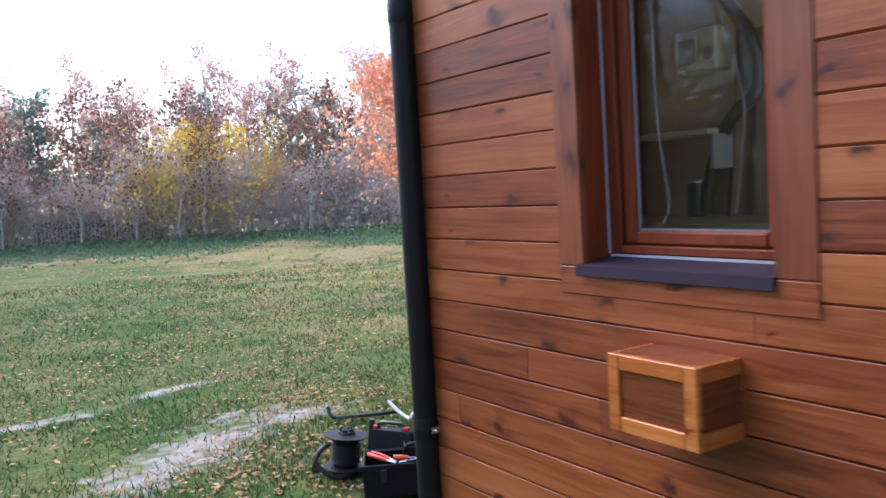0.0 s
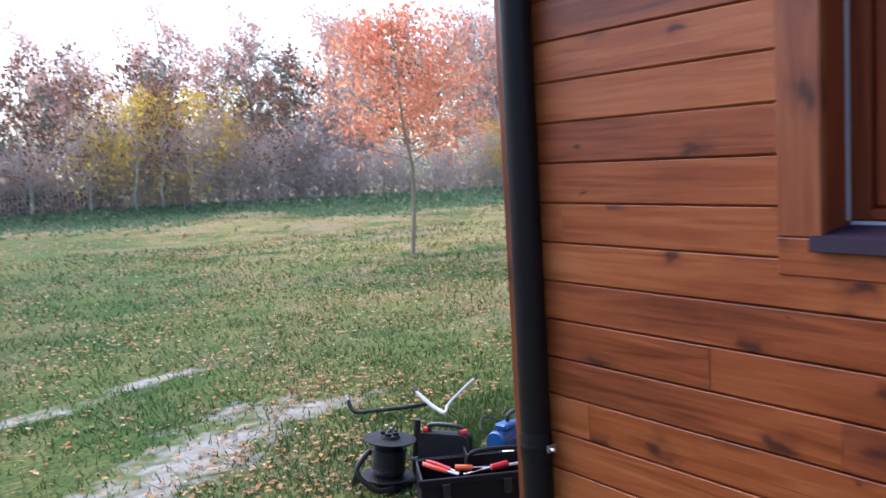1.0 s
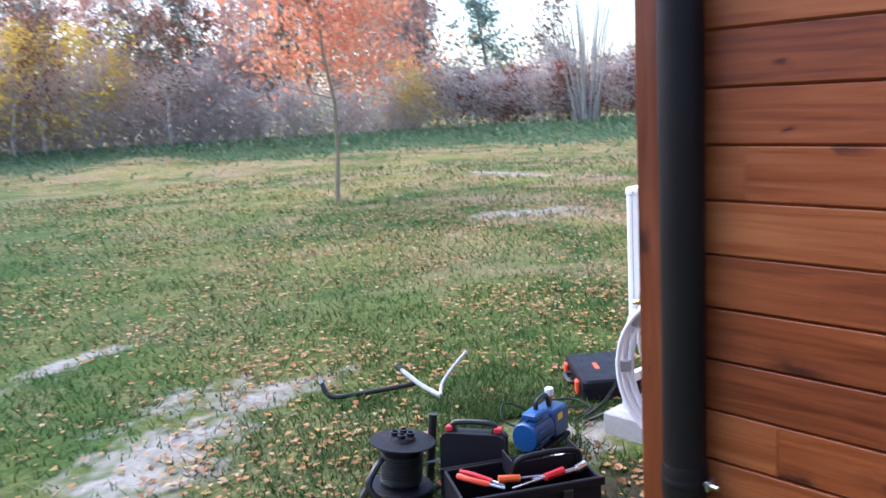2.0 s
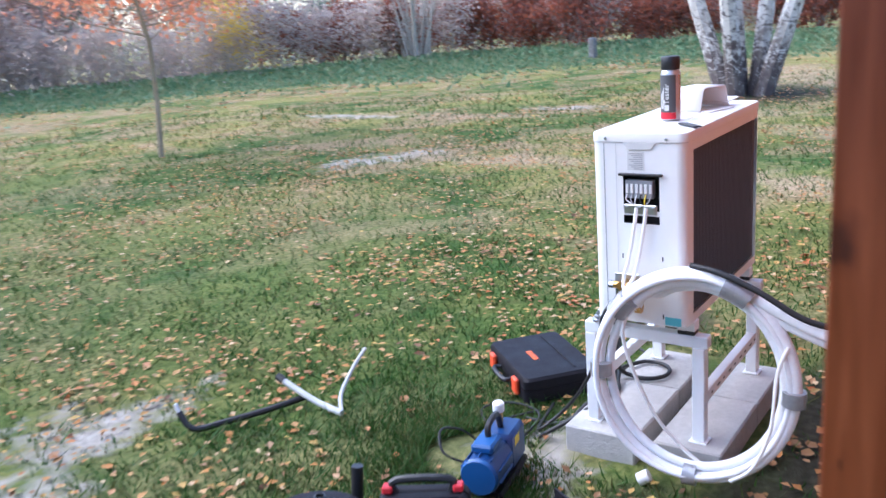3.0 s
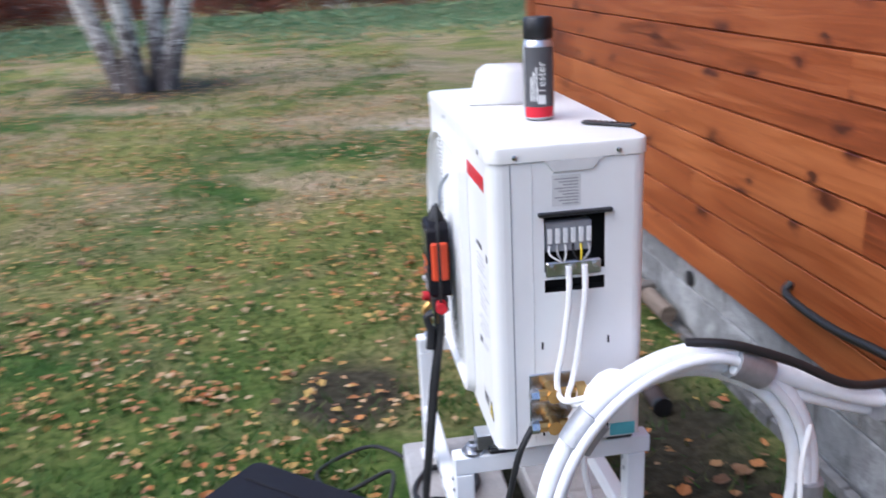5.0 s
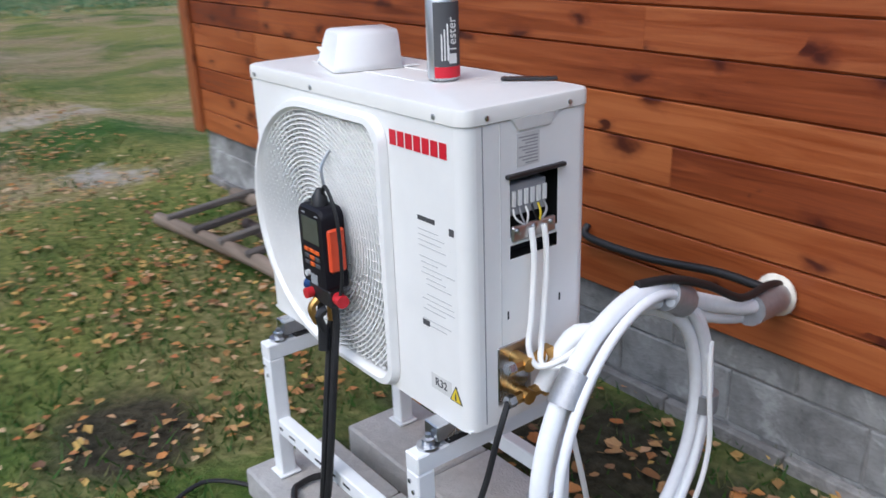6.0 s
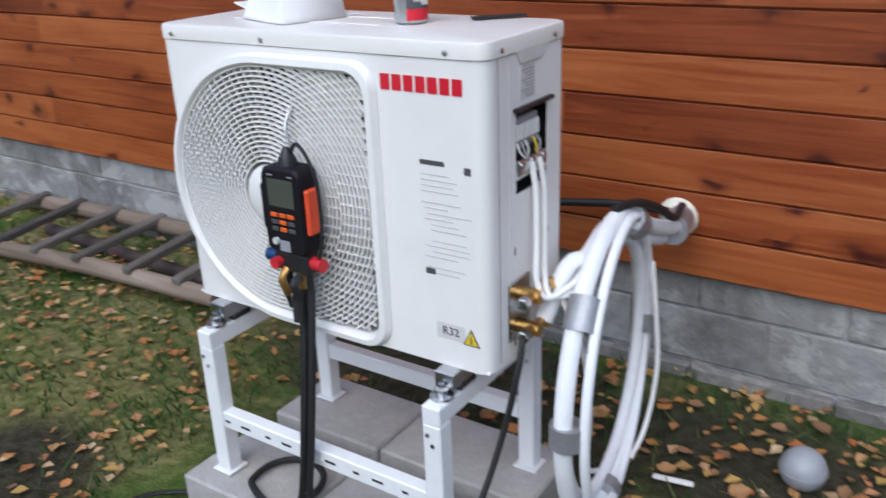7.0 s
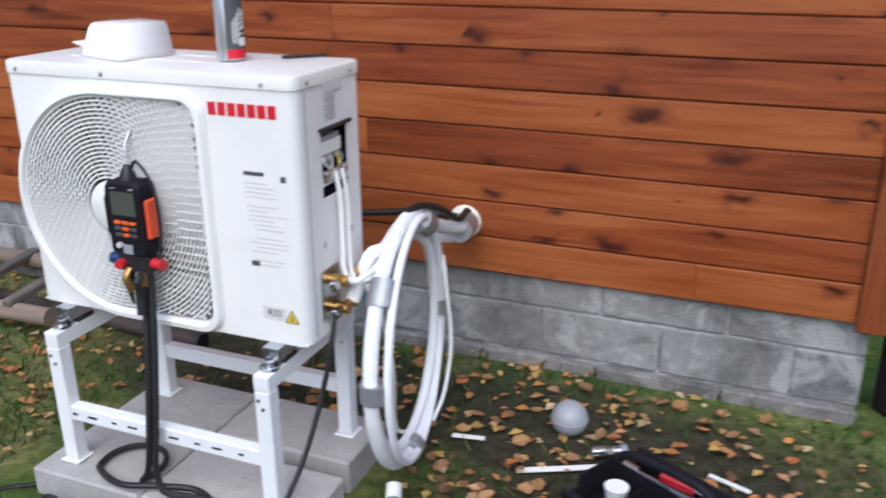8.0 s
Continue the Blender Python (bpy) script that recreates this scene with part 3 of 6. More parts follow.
corner_trim()


def plinth():
    p = thing("plinth", "grey concrete block plinth under the timber wall", "plinth", kind="structure")
    part("core", Build().box(XA + 0.05, X_END - 0.03, YB - 0.3, YB - 0.038, -0.2, Z_SIDE - 0.002), MORTAR, p)
    part("core", Build().box(XA + 0.05, XA + 0.3, Y_END, YB - 0.3, -0.2, Z_SIDE - 0.002), MORTAR, p)
    cache = {}
    rows = [(-0.14, 0.085), (0.09, 0.255), (0.26, 0.372)]
    for r, (z0, z1) in enumerate(rows):
        x = XA + 0.045 - (0.2 if r % 2 else 0)
        while x < X_END - 0.05:
            a, b = max(x, XA + 0.045), min(x + 0.40, X_END - 0.03)
            if b - a > 0.03:
                key = (round(b - a, 3), r)
                if key not in cache:
                    cache[key] = Build().box(0, b - a - 0.008, -0.03, 0, 0, z1 - z0 - 0.003, 0.004).mesh("block")
                ob = part("block", cache[key], FOOTING if r == 0 else BLOCK, p)
                ob.matrix_world = pose(a, YB - 0.030 + 0.007 * noise.noise((a * 3, r, 0)) + (0.03 if r == 0 else 0), z0, 0, 0, 0.5 * noise.noise((a * 5, r, 2)))
            x += 0.40
    return p


plinth()


def downpipe():
    x, y = XA - 0.056, YB - 0.122
    d = thing("downpipe", "dark brown round rainwater downpipe at the house corner", "downpipe", pose(x, y, 0))
    part("pipe", Build().lathe([(0.051, 0.06), (0.051, Z_TOP - 0.05)], 20), PIPE_BROWN, d, smooth=True)
    part("socket", Build().lathe([(0.052, 0.62), (0.0545, 0.63), (0.0545, 0.70), (0.052, 0.71)], 20), PIPE_BROWN, d, smooth=True)
    part("socket", Build().lathe([(0.052, 2.36), (0.0545, 2.37), (0.0545, 2.44), (0.052, 2.45)], 20), PIPE_BROWN, d, smooth=True)
    c = part("clamp", Build().lathe([(0.0546, 0.655), (0.0552, 0.656), (0.0552, 0.675), (0.0546, 0.676)], 20), PIPE_BROWN, d, smooth=True)
    part("bolt", Build().tube([(0.0, -0.056, 0.665), (0.0, -0.09, 0.665)], 0.007, 8).box(-0.012, 0.03, -0.07, -0.062, 0.652, 0.678, 0.002), CHROME, c, "small zinc bolt")
    part("elbow", Build().tube([(0, 0, 0.1), (-0.02, 0.0, 0.05), (-0.12, 0.01, 0.03)], 0.05, 16, smooth=4), PIPE_BROWN, d, smooth=True)


downpipe()


def window(name, opening):
    y0, y1, z0, z1 = opening
    w = thing(name, "brown wooden window with a dark metal sill", "window", kind="structure")
    cas = 0.105
    xf, xb = XA - 0.028, XA - 0.0005
    part("casing_board", Build().box(xf, xb, y1 - 0.026, y1 + cas - 0.016, z0 - 0.0, z1 + cas, 0.003), WOOD_UP, w)
    part("casing_board", Build().box(xf, xb, y0 - cas - 0.012, y0 + 0.008, z0 - 0.0, z1 + cas, 0.003), WOOD_UP, w)
    part("casing_board", Build().box(xf, xb, y0 - cas - 0.012, y1 + cas - 0.016, z0 - 0.094, z0 - 0.002, 0.003), WOOD, w)
    part("casing_board", Build().box(xf, xb, y0 + 0.0095, y1 - 0.0095, z1, z1 + cas, 0.003), WOOD, w)
    # lining of the opening
    part("lining", Build().box(XA + 0.001, XA + 0.17, y1 - 0.018, y1 - 0.0005, z0, z1, 0.002), WOOD_DARK, w)
    part("lining", Build().box(XA + 0.001, XA + 0.17, y0 + 0.0005, y0 + 0.018, z0, z1, 0.002), WOOD_DARK, w)
    # fixed frame, then the sash
    xs0, xs1 = XA + 0.098, XA + 0.15
    fr = part("window_frame", Build().box(xs0, xs1, y1 - 0.075, y1 - 0.0185, z0 + 0.03, z1, 0.004).box(xs0, xs1, y0 + 0.0185, y0 + 0.075, z0 + 0.03, z1, 0.004)
              .box(xs0, xs1, y0 + 0.0755, y1 - 0.0755, z0 + 0.03, z0 + 0.058, 0.004).box(xs0, xs1, y0 + 0.0755, y1 - 0.0755, z1 - 0.06, z1, 0.004), WOOD_DARK, w)
    part("seal", Build().box(xs0 - 0.004, xs0 - 0.0005, y1 - 0.0265, y1 - 0.0185, z0 + 0.03, z1 - 0.01), GASKET, fr, "grey sealing strip")
    part("seal", Build().box(xs0 - 0.006, xs0 - 0.0005, y0 + 0.02, y1 - 0.0305, z0 + 0.021, z0 + 0.029), GASKET, fr, "grey sealing strip")
    sash = part("sash", Build().box(xs0 + 0.014, xs1 + 0.01, y1 - 0.125, y1 - 0.0765, z0 + 0.0595, z1 - 0.062, 0.008).box(xs0 + 0.014, xs1 + 0.01, y0 + 0.0765, y0 + 0.125, z0 + 0.0595, z1 - 0.062, 0.008)
                .box(xs0 + 0.014, xs1 + 0.01, y0 + 0.126, y1 - 0.126, z0 + 0.0595, z0 + 0.105, 0.008).box(xs0 + 0.014, xs1 + 0.01, y0 + 0.126, y1 - 0.126, z1 - 0.11, z1 - 0.062, 0.008), WOOD_DARK, w)
    part("seal", Build().box(xs0 + 0.03, xs0 + 0.036, y1 - 0.134, y1 - 0.1262, z0 + 0.107, z1 - 0.112), GASKET_DARK, sash, "grey glazing strip")
    part("seal", Build().box(xs0 + 0.03, xs0 + 0.036, y0 + 0.127, y1 - 0.1345, z0 + 0.1055, z0 + 0.111), GASKET_DARK, sash, "grey glazing strip")
    pane = part("pane", Build().box(xs0 + 0.037, xs0 + 0.041, y0 + 0.126, y1 - 0.126, z0 + 0.106, z1 - 0.111), GLASS, w)
    pane.visible_shadow = False
    # sill with a folded drip edge
    sill = Build()
    prof = [(XA + 0.098, z0 + 0.020), (XA - 0.042, z0 + 0.004), (XA - 0.044, z0 - 0.030), (XA - 0.040, z0 - 0.032), (XA - 0.037, z0 - 0.002), (XA + 0.098, z0 + 0.014)]
    sill.add([(x, y, z) for y in (y0 + 0.002, y1 - 0.002) for x, z in prof],
             [tuple(range(6)), tuple(reversed(range(6, 12)))] + [(i, (i + 1) % 6, (i + 1) % 6 + 6, i + 6) for i in range(6)])
    part("window_sill", sill, SILL, w, "dark violet-brown metal sill")


window("window_1", WIN)
# added out of view as a light inlet for the room
window("window_2", WIN_ADDED)


def inside_room():
    x = XA + 1.245
    mb = thing("meter_box", "beige electric meter box on the inside wall", "meter box", pose(x, 2.585, 2.215))
    part("case", Build().box(-0.1, 0.0, -0.115, 0.115, -0.095, 0.095, 0.008), BEIGE, mb)
    part("dial", Build().lathe([(0.03, 0), (0.03, 0.006)], 20, pose(-0.1005, -0.075, -0.025, 0, -90, 0)), GREY, mb)
    part("window_panel", Build().box(-0.106, -0.1005, -0.01, 0.09, -0.06, 0.05, 0.002), PRINT, mb)
    sh = thing("shelf", "pale wooden shelf inside the house", "shelf", pose(x, 2.62, 1.85))
    part("board", Build().box(-0.2, 0.0, -0.17, 0.3, -0.012, 0.012, 0.003), BEIGE, sh)
    part("bracket", Build().box(-0.2, 0.0, -0.2, -0.18, -0.16, -0.0125, 0.002), GREY, sh)
    solid("hanging_hose", Build().tube([(x - 0.06, 2.62, 2.9), (x - 0.09, 2.5, 2.55), (x - 0.1, 2.40, 2.38), (x - 0.1, 2.29, 2.22), (x - 0.1, 2.26, 2.02), (x - 0.1, 2.42, 1.88), (x - 0.1, 2.52, 1.66), (x - 0.1, 2.56, 1.50)], 0.03, 10, smooth=6), BLACK_SOFT,
          "thick black hose hanging inside the house", "hose", smooth=True)
    solid("hanging_cable", Build().tube([(x - 0.1, 2.55, 2.9), (x - 0.16, 2.42, 2.45), (x - 0.17, 2.33, 2.15), (x - 0.16, 2.29, 1.95), (x - 0.16, 2.31, 1.75), (x - 0.14, 2.36, 1.5)], 0.0045, 6, smooth=6), PRINT,
          "pale cable hanging inside the house", "cable", smooth=True)
    solid("blind_chain", Build().tube([(XA + 0.16, 1.915, 2.6), (XA + 0.16, 1.911, 1.93), (XA + 0.16, 1.888, 1.70), (XA + 0.16, 1.87, 1.59), (XA + 0.16, 1.89, 1.54), (XA + 0.16, 1.921, 1.51)], 0.002, 6, smooth=5), PRINT,
          "thin pale blind chain inside the window", "chain", smooth=True)
    jg = thing("electric_kettle", "dark jug with a steel rim on the inside bench", "kettle", pose(x - 0.1, 2.6, 1.482))
    part("body", Build().lathe([(0.045, 0.0), (0.048, 0.015), (0.042, 0.13), (0.04, 0.15)], 20), BLACK, jg, smooth=True)
    part("rim", Build().lathe([(0.042, 0.1505), (0.042, 0.158), (0.015, 0.162)], 20), CHROME, jg, smooth=True)
    bench = thing("bench", "dark bench inside the house", "bench", pose(x - 0.25, 2.3, 0.45))
    part("top", Build().box(-0.25, 0.24, -0.8, 0.75, 0.99, 1.03, 0.004), INSIDE_WOOD, bench)
    for yy in (-0.7, 0.65):
        part("leg", Build().box(-0.22, -0.16, yy, yy + 0.06, 0, 0.9895, 0.004), INSIDE_WOOD, bench)

    folds = Build()
    rows, cols = 9, 15
    vs = []
    for j in range(rows):
        for i in range(cols):
            t, s = j / (rows - 1), i / (cols - 1)
            vs.append((x - 0.05 - 0.03 * math.sin(s * 17 + t) * (0.4 + t), 2.2 + s * (0.2 + 0.16 * t) - 0.05 * t, 2.3 - 0.85 * t - 0.04 * math.sin(s * 3.1)))
    folds.add(vs, [(j * cols + i, j * cols + i + 1, (j + 1) * cols + i + 1, (j + 1) * cols + i) for j in range(rows - 1) for i in range(cols - 1)])
    coat = solid("hanging_cloth", folds, plain("brown cloth", (0.2, 0.13, 0.08), 0.9, var=0.3), "brown cloth hanging on the inside wall", "cloth", smooth=True)
    coat.modifiers.new("weave", "SOLIDIFY").thickness = 0.006


inside_room()


def wall_box():
    """Small framed vent box on the wall."""
    w, d, h = 0.325, 0.20, 0.225
    b = thing("wall_box", "varnished wooden box with dark panels on the cladding", "box", pose(XA - 0.001, 1.64, 0.955))
    e = 0.045
    # carcass of rails: front frame, two side frames, top
    door = part("door_stile", Build().box(-d, -d + 0.022, -w / 2, -w / 2 + e, 0, h, 0.003), WOOD_BOX, b)
    part("door_stile", Build().box(-d, -d + 0.022, w / 2 - e, w / 2, 0, h, 0.003), WOOD_BOX, b)
    part("door_rail", Build().box(-d, -d + 0.022, -w / 2 + e + 0.0005, w / 2 - e - 0.0005, 0, e, 0.003), WOOD_BOX, b)
    part("door_rail", Build().box(-d, -d + 0.022, -w / 2 + e + 0.0005, w / 2 - e - 0.0005, h - e, h, 0.003), WOOD_BOX, b)
    part("panel", Build().box(-d + 0.008, -d + 0.016, -w / 2 + e, w / 2 - e, e, h - e), WOOD_PANEL, door, "dark recessed panel")
    for y, s in ((-w / 2, 1), (w / 2, -1)):
        ya, yb = sorted((y, y + s * 0.018))
        fr = part("side", Build().box(-d + 0.0225, -0.002, ya, yb, 0, e, 0.002).box(-d + 0.0225, -0.002, ya, yb, h - e, h - 0.0005, 0.002).box(-0.02, -0.002, ya, yb, e, h - e, 0.002), WOOD_BOX, b)
        yc = y + s * 0.009
        part("panel", Build().box(-d + 0.0225, -0.0205, min(yc, yc + s * 0.006), max(yc, yc + s * 0.006), e, h - e), WOOD_PANEL, fr, "dark recessed panel")
    part("top", Build().box(-d + 0.0225, -0.002, -w / 2 + 0.0185, w / 2 - 0.0185, h - 0.014, h - 0.002, 0.002), WOOD_PANEL, b, "dark top panel")
    part("base", Build().box(-d + 0.0225, -0.002, -w / 2 + 0.0185, w / 2 - 0.0185, 0.002, 0.014, 0.002), WOOD_BOX, b)


wall_box()

# ---- outdoor unit on its stand ----
UX, UY, UTURN = 3.622, 4.055, 0.5
UNIT = pose(UX, UY, 0, 0, 0, UTURN)
UW, UD, UZ0, UZ1 = 0.812, 0.31, 0.535, 1.165
SLAB_TOP = 0.10


def at_unit(x, y, z):
    return tuple(UNIT @ Vector((x, y, z)))


def pavers():
    for k, (x0, x1, y0, y1) in enumerate(((-0.41, 0.04, 0.03, 0.295), (0.048, 0.40, 0.03, 0.295), (-0.39, 0.04, -0.265, -0.03), (0.048, 0.40, -0.265, -0.03))):
        tagged(solid("paver", Build(UNIT).box(x0, x1, y0, y1, -0.06, SLAB_TOP - 0.003 * (k % 2), 0.006), PAVER,
                     "grey concrete paver lying in the soil under the stand", "paver", "pavers under the stand"))


pavers()


def stand():
    s = thing("unit_stand", "white perforated steel stand on concrete pavers", "stand", UNIT)
    top, lw = 0.485, 0.042
    fy, by = 0.215, -0.17
    for x in (-0.318, 0.315):
        for y in (fy, by):
            leg = part("leg", Build().box(x - lw / 2, x + lw / 2, y - lw / 2, y + lw / 2, SLAB_TOP + 0.006, top - 0.0425, 0.003), STEEL_WHITE, s)
            part("foot_plate", Build().box(x - 0.03, x + 0.03, y - 0.03, y + 0.03, SLAB_TOP, SLAB_TOP + 0.0055, 0.001), STEEL_WHITE, leg)
            for dz in (0.0, 0.022):
                part("screw", Build().lathe([(0.005, 0), (0.005, 0.003), (0.001, 0.004)], 8, pose(x + 0.008 - dz * 0.5, y + lw / 2, top - 0.065 - dz, -90, 0, 0)), CHROME, leg)
        beam = part("beam", Build().box(x - lw / 2, x + lw / 2, by - lw / 2 - 0.01, fy + lw / 2, top - 0.042, top, 0.003), STEEL_WHITE, s)
        for y in (0.13, -0.13):
            m = part("rubber_mount", Build().box(x - 0.024, x + 0.024, y - 0.03, y + 0.03, top + 0.0005, top + 0.014, 0.004), BLACK, s, "black rubber pad")
            part("unit_foot", Build().box(x - 0.022, x + 0.022, y - 0.03, y + (0.055 if y > 0 else 0.03), top + 0.0145, UZ0 - 0.0005, 0.002), STEEL_WHITE if y < 0 else CHROME, m, "zinc foot rail")
        part("bolt", Build().lathe([(0.024, top + 0.001), (0.024, top + 0.007), (0.013, top + 0.008), (0.013, top + 0.02), (0.006, top + 0.022), (0.006, top + 0.03)], 14, pose(x, fy - 0.022, 0)), CHROME, beam)
    for y in (fy, by):
        rail = part("rail", Build().box(-0.318 + lw / 2 + 0.0005, 0.315 - lw / 2 - 0.0005, y - 0.017, y + 0.017, 0.232, 0.275, 0.003), STEEL_WHITE, s)
        sgn = 1 if y > 0 else -1
        for i in range(9):
            xx = -0.25 + i * 0.065
            ya, yb = sorted((y + sgn * 0.0172, y + sgn * 0.0178))
            # slots are thin dark strips; the shade of a hole is painted
            part("slot", Build().box(xx, xx + (0.03 if i % 2 else 0.016), ya, yb, 0.250, 0.256), SHADE_IN, rail)


stand()


def grille_inside(x, z, pad=0.0):
    """Whether a point of the front lies within the grille: round towards one end, square towards the other."""
    cx, cz = FAN
    x0, z0, z1 = GR_X0 + pad, GR_Z0 + pad, GR_Z1 - pad
    if z < z0 or z > z1 or x < x0:
        return False
    if x > cx:
        return math.hypot(x - cx, z - cz) <= 0.283 - pad
    if math.hypot(x - cx, z - cz) <= 0.283 - pad:
        return True
    r = 0.05
    if x < x0 + r:
        for zc, s in ((z1 - r, 1), (z0 + r, -1)):
            if (z - zc) * s > 0 and math.hypot(x - x0 - r, z - zc) > r:
                return False
    return True


FAN = (0.112, 0.826)
GR_X0, GR_Z0, GR_Z1 = -0.165, 0.549, 1.115


def grille_outline(pad=0.0, seg=40):
    """The grille's edge: an arc on one side, rounded corners on the other."""
    cx, cz = FAN
    out = []
    r = 0.283 - pad
    for k in range(seg + 1):
        a = radians(-90 + 180 * k / seg)
        out.append((cx + r * math.cos(a), cz + r * math.sin(a)))
    q = 0.05 - pad * 0.5
    x0, z0, z1 = GR_X0 + pad, cz - r, cz + r
    for k in range(9):
        a = radians(90 + 90 * k / 8)
        out.append((x0 + q + q * math.cos(a), z1 - q + q * math.sin(a)))
    for k in range(9):
        a = radians(180 + 90 * k / 8)
        out.append((x0 + q + q * math.cos(a), z0 + q + q * math.sin(a)))
    return out


def shell_with_hole():
    """Front sheet with the grille opening, and the sides, back and base of the casing."""
    b = Build()
    hx, hy, r = UW / 2, UD / 2, 0.028
    zt = UZ1 - 0.032
    # front: a ring between the sheet's edge and the opening
    inner = grille_outline(0.012)
    n = len(inner)
    cx, cz = FAN
    outer = []
    for x, z in inner:
        dx, dz = x - cx, z - cz
        ks = []
        if dx > 1e-6:
            ks.append((hx - r - cx) / dx)
        if dx < -1e-6:
            ks.append((-hx + r - cx) / dx)
        if dz > 1e-6:
            ks.append((zt - cz) / dz)
        if dz < -1e-6:
            ks.append((UZ0 - cz) / dz)
        k = min(ks)
        outer.append((cx + dx * k, cz + dz * k))
    for cor in ((hx - r, zt), (-hx + r, zt), (-hx + r, UZ0), (hx - r, UZ0)):
        i = min(range(n), key=lambda j: (outer[j][0] - cor[0]) ** 2 + (outer[j][1] - cor[1]) ** 2)
        outer[i] = cor
    b.add([(x, hy, z) for x, z in outer] + [(x, hy, z) for x, z in inner] + [(x, hy - 0.02, z) for x, z in inner],
          [(i, (i + 1) % n, n + (i + 1) % n, n + i) for i in range(n)] + [(n + i, n + (i + 1) % n, 2 * n + (i + 1) % n, 2 * n + i) for i in range(n)])
    # rounded sides and back as a wrapped strip
    strip = []
    for k in range(7):
        a = radians(90 - 90 * k / 6)
        strip.append((hx - r + r * math.cos(a), hy - r + r * math.sin(a)))
    for k in range(7):
        a = radians(0 - 90 * k / 6)
        strip.append((hx - r + r * math.cos(a), -hy + r + r * math.sin(a)))
    wrap = strip + [(-x, y) for x, y in reversed(strip)]
    skip = len(strip) - 1
    m = len(wrap)
    faces = [(i, i + 1, m + i + 1, m + i) for i in range(m - 1) if i != skip and i != m - 8]
    b.add([(x, y, z) for z in (UZ0, zt) for x, y in wrap], faces)
    # service side, with the terminal opening and the cable slot
    ys = [-hy + r, -0.070, 0.050, hy - r]
    zs = [UZ0, 0.872, 0.898, 0.915, 1.032, zt]
    x = -hx
    vs = [(x, y, z) for z in zs for y in ys]
    b.add(vs, [(j * 4 + i, j * 4 + i + 1, (j + 1) * 4 + i + 1, (j + 1) * 4 + i) for j in range(5) for i in range(3) if not (i == 1 and j in (1, 3))])
    # rim of the back coil and base
    b.box(-hx + 0.004, hx - 0.004, -hy + 0.004, hy - 0.004, UZ0, UZ0 + 0.004)
    bz0, bz1 = UZ0 + 0.03, zt - 0.03
    bx0, bx1 = -hx + r + 0.04, hx - r
    b.add([(-hx + r, -hy, UZ0), (hx - r, -hy, UZ0), (hx - r, -hy, zt), (-hx + r, -hy, zt), (bx0, -hy, bz0), (bx1, -hy, bz0), (bx1, -hy, bz1), (bx0, -hy, bz1)],
          [(0, 1, 5, 4), (1, 2, 6, 5), (2, 3, 7, 6), (3, 0, 4, 7)])
    return b


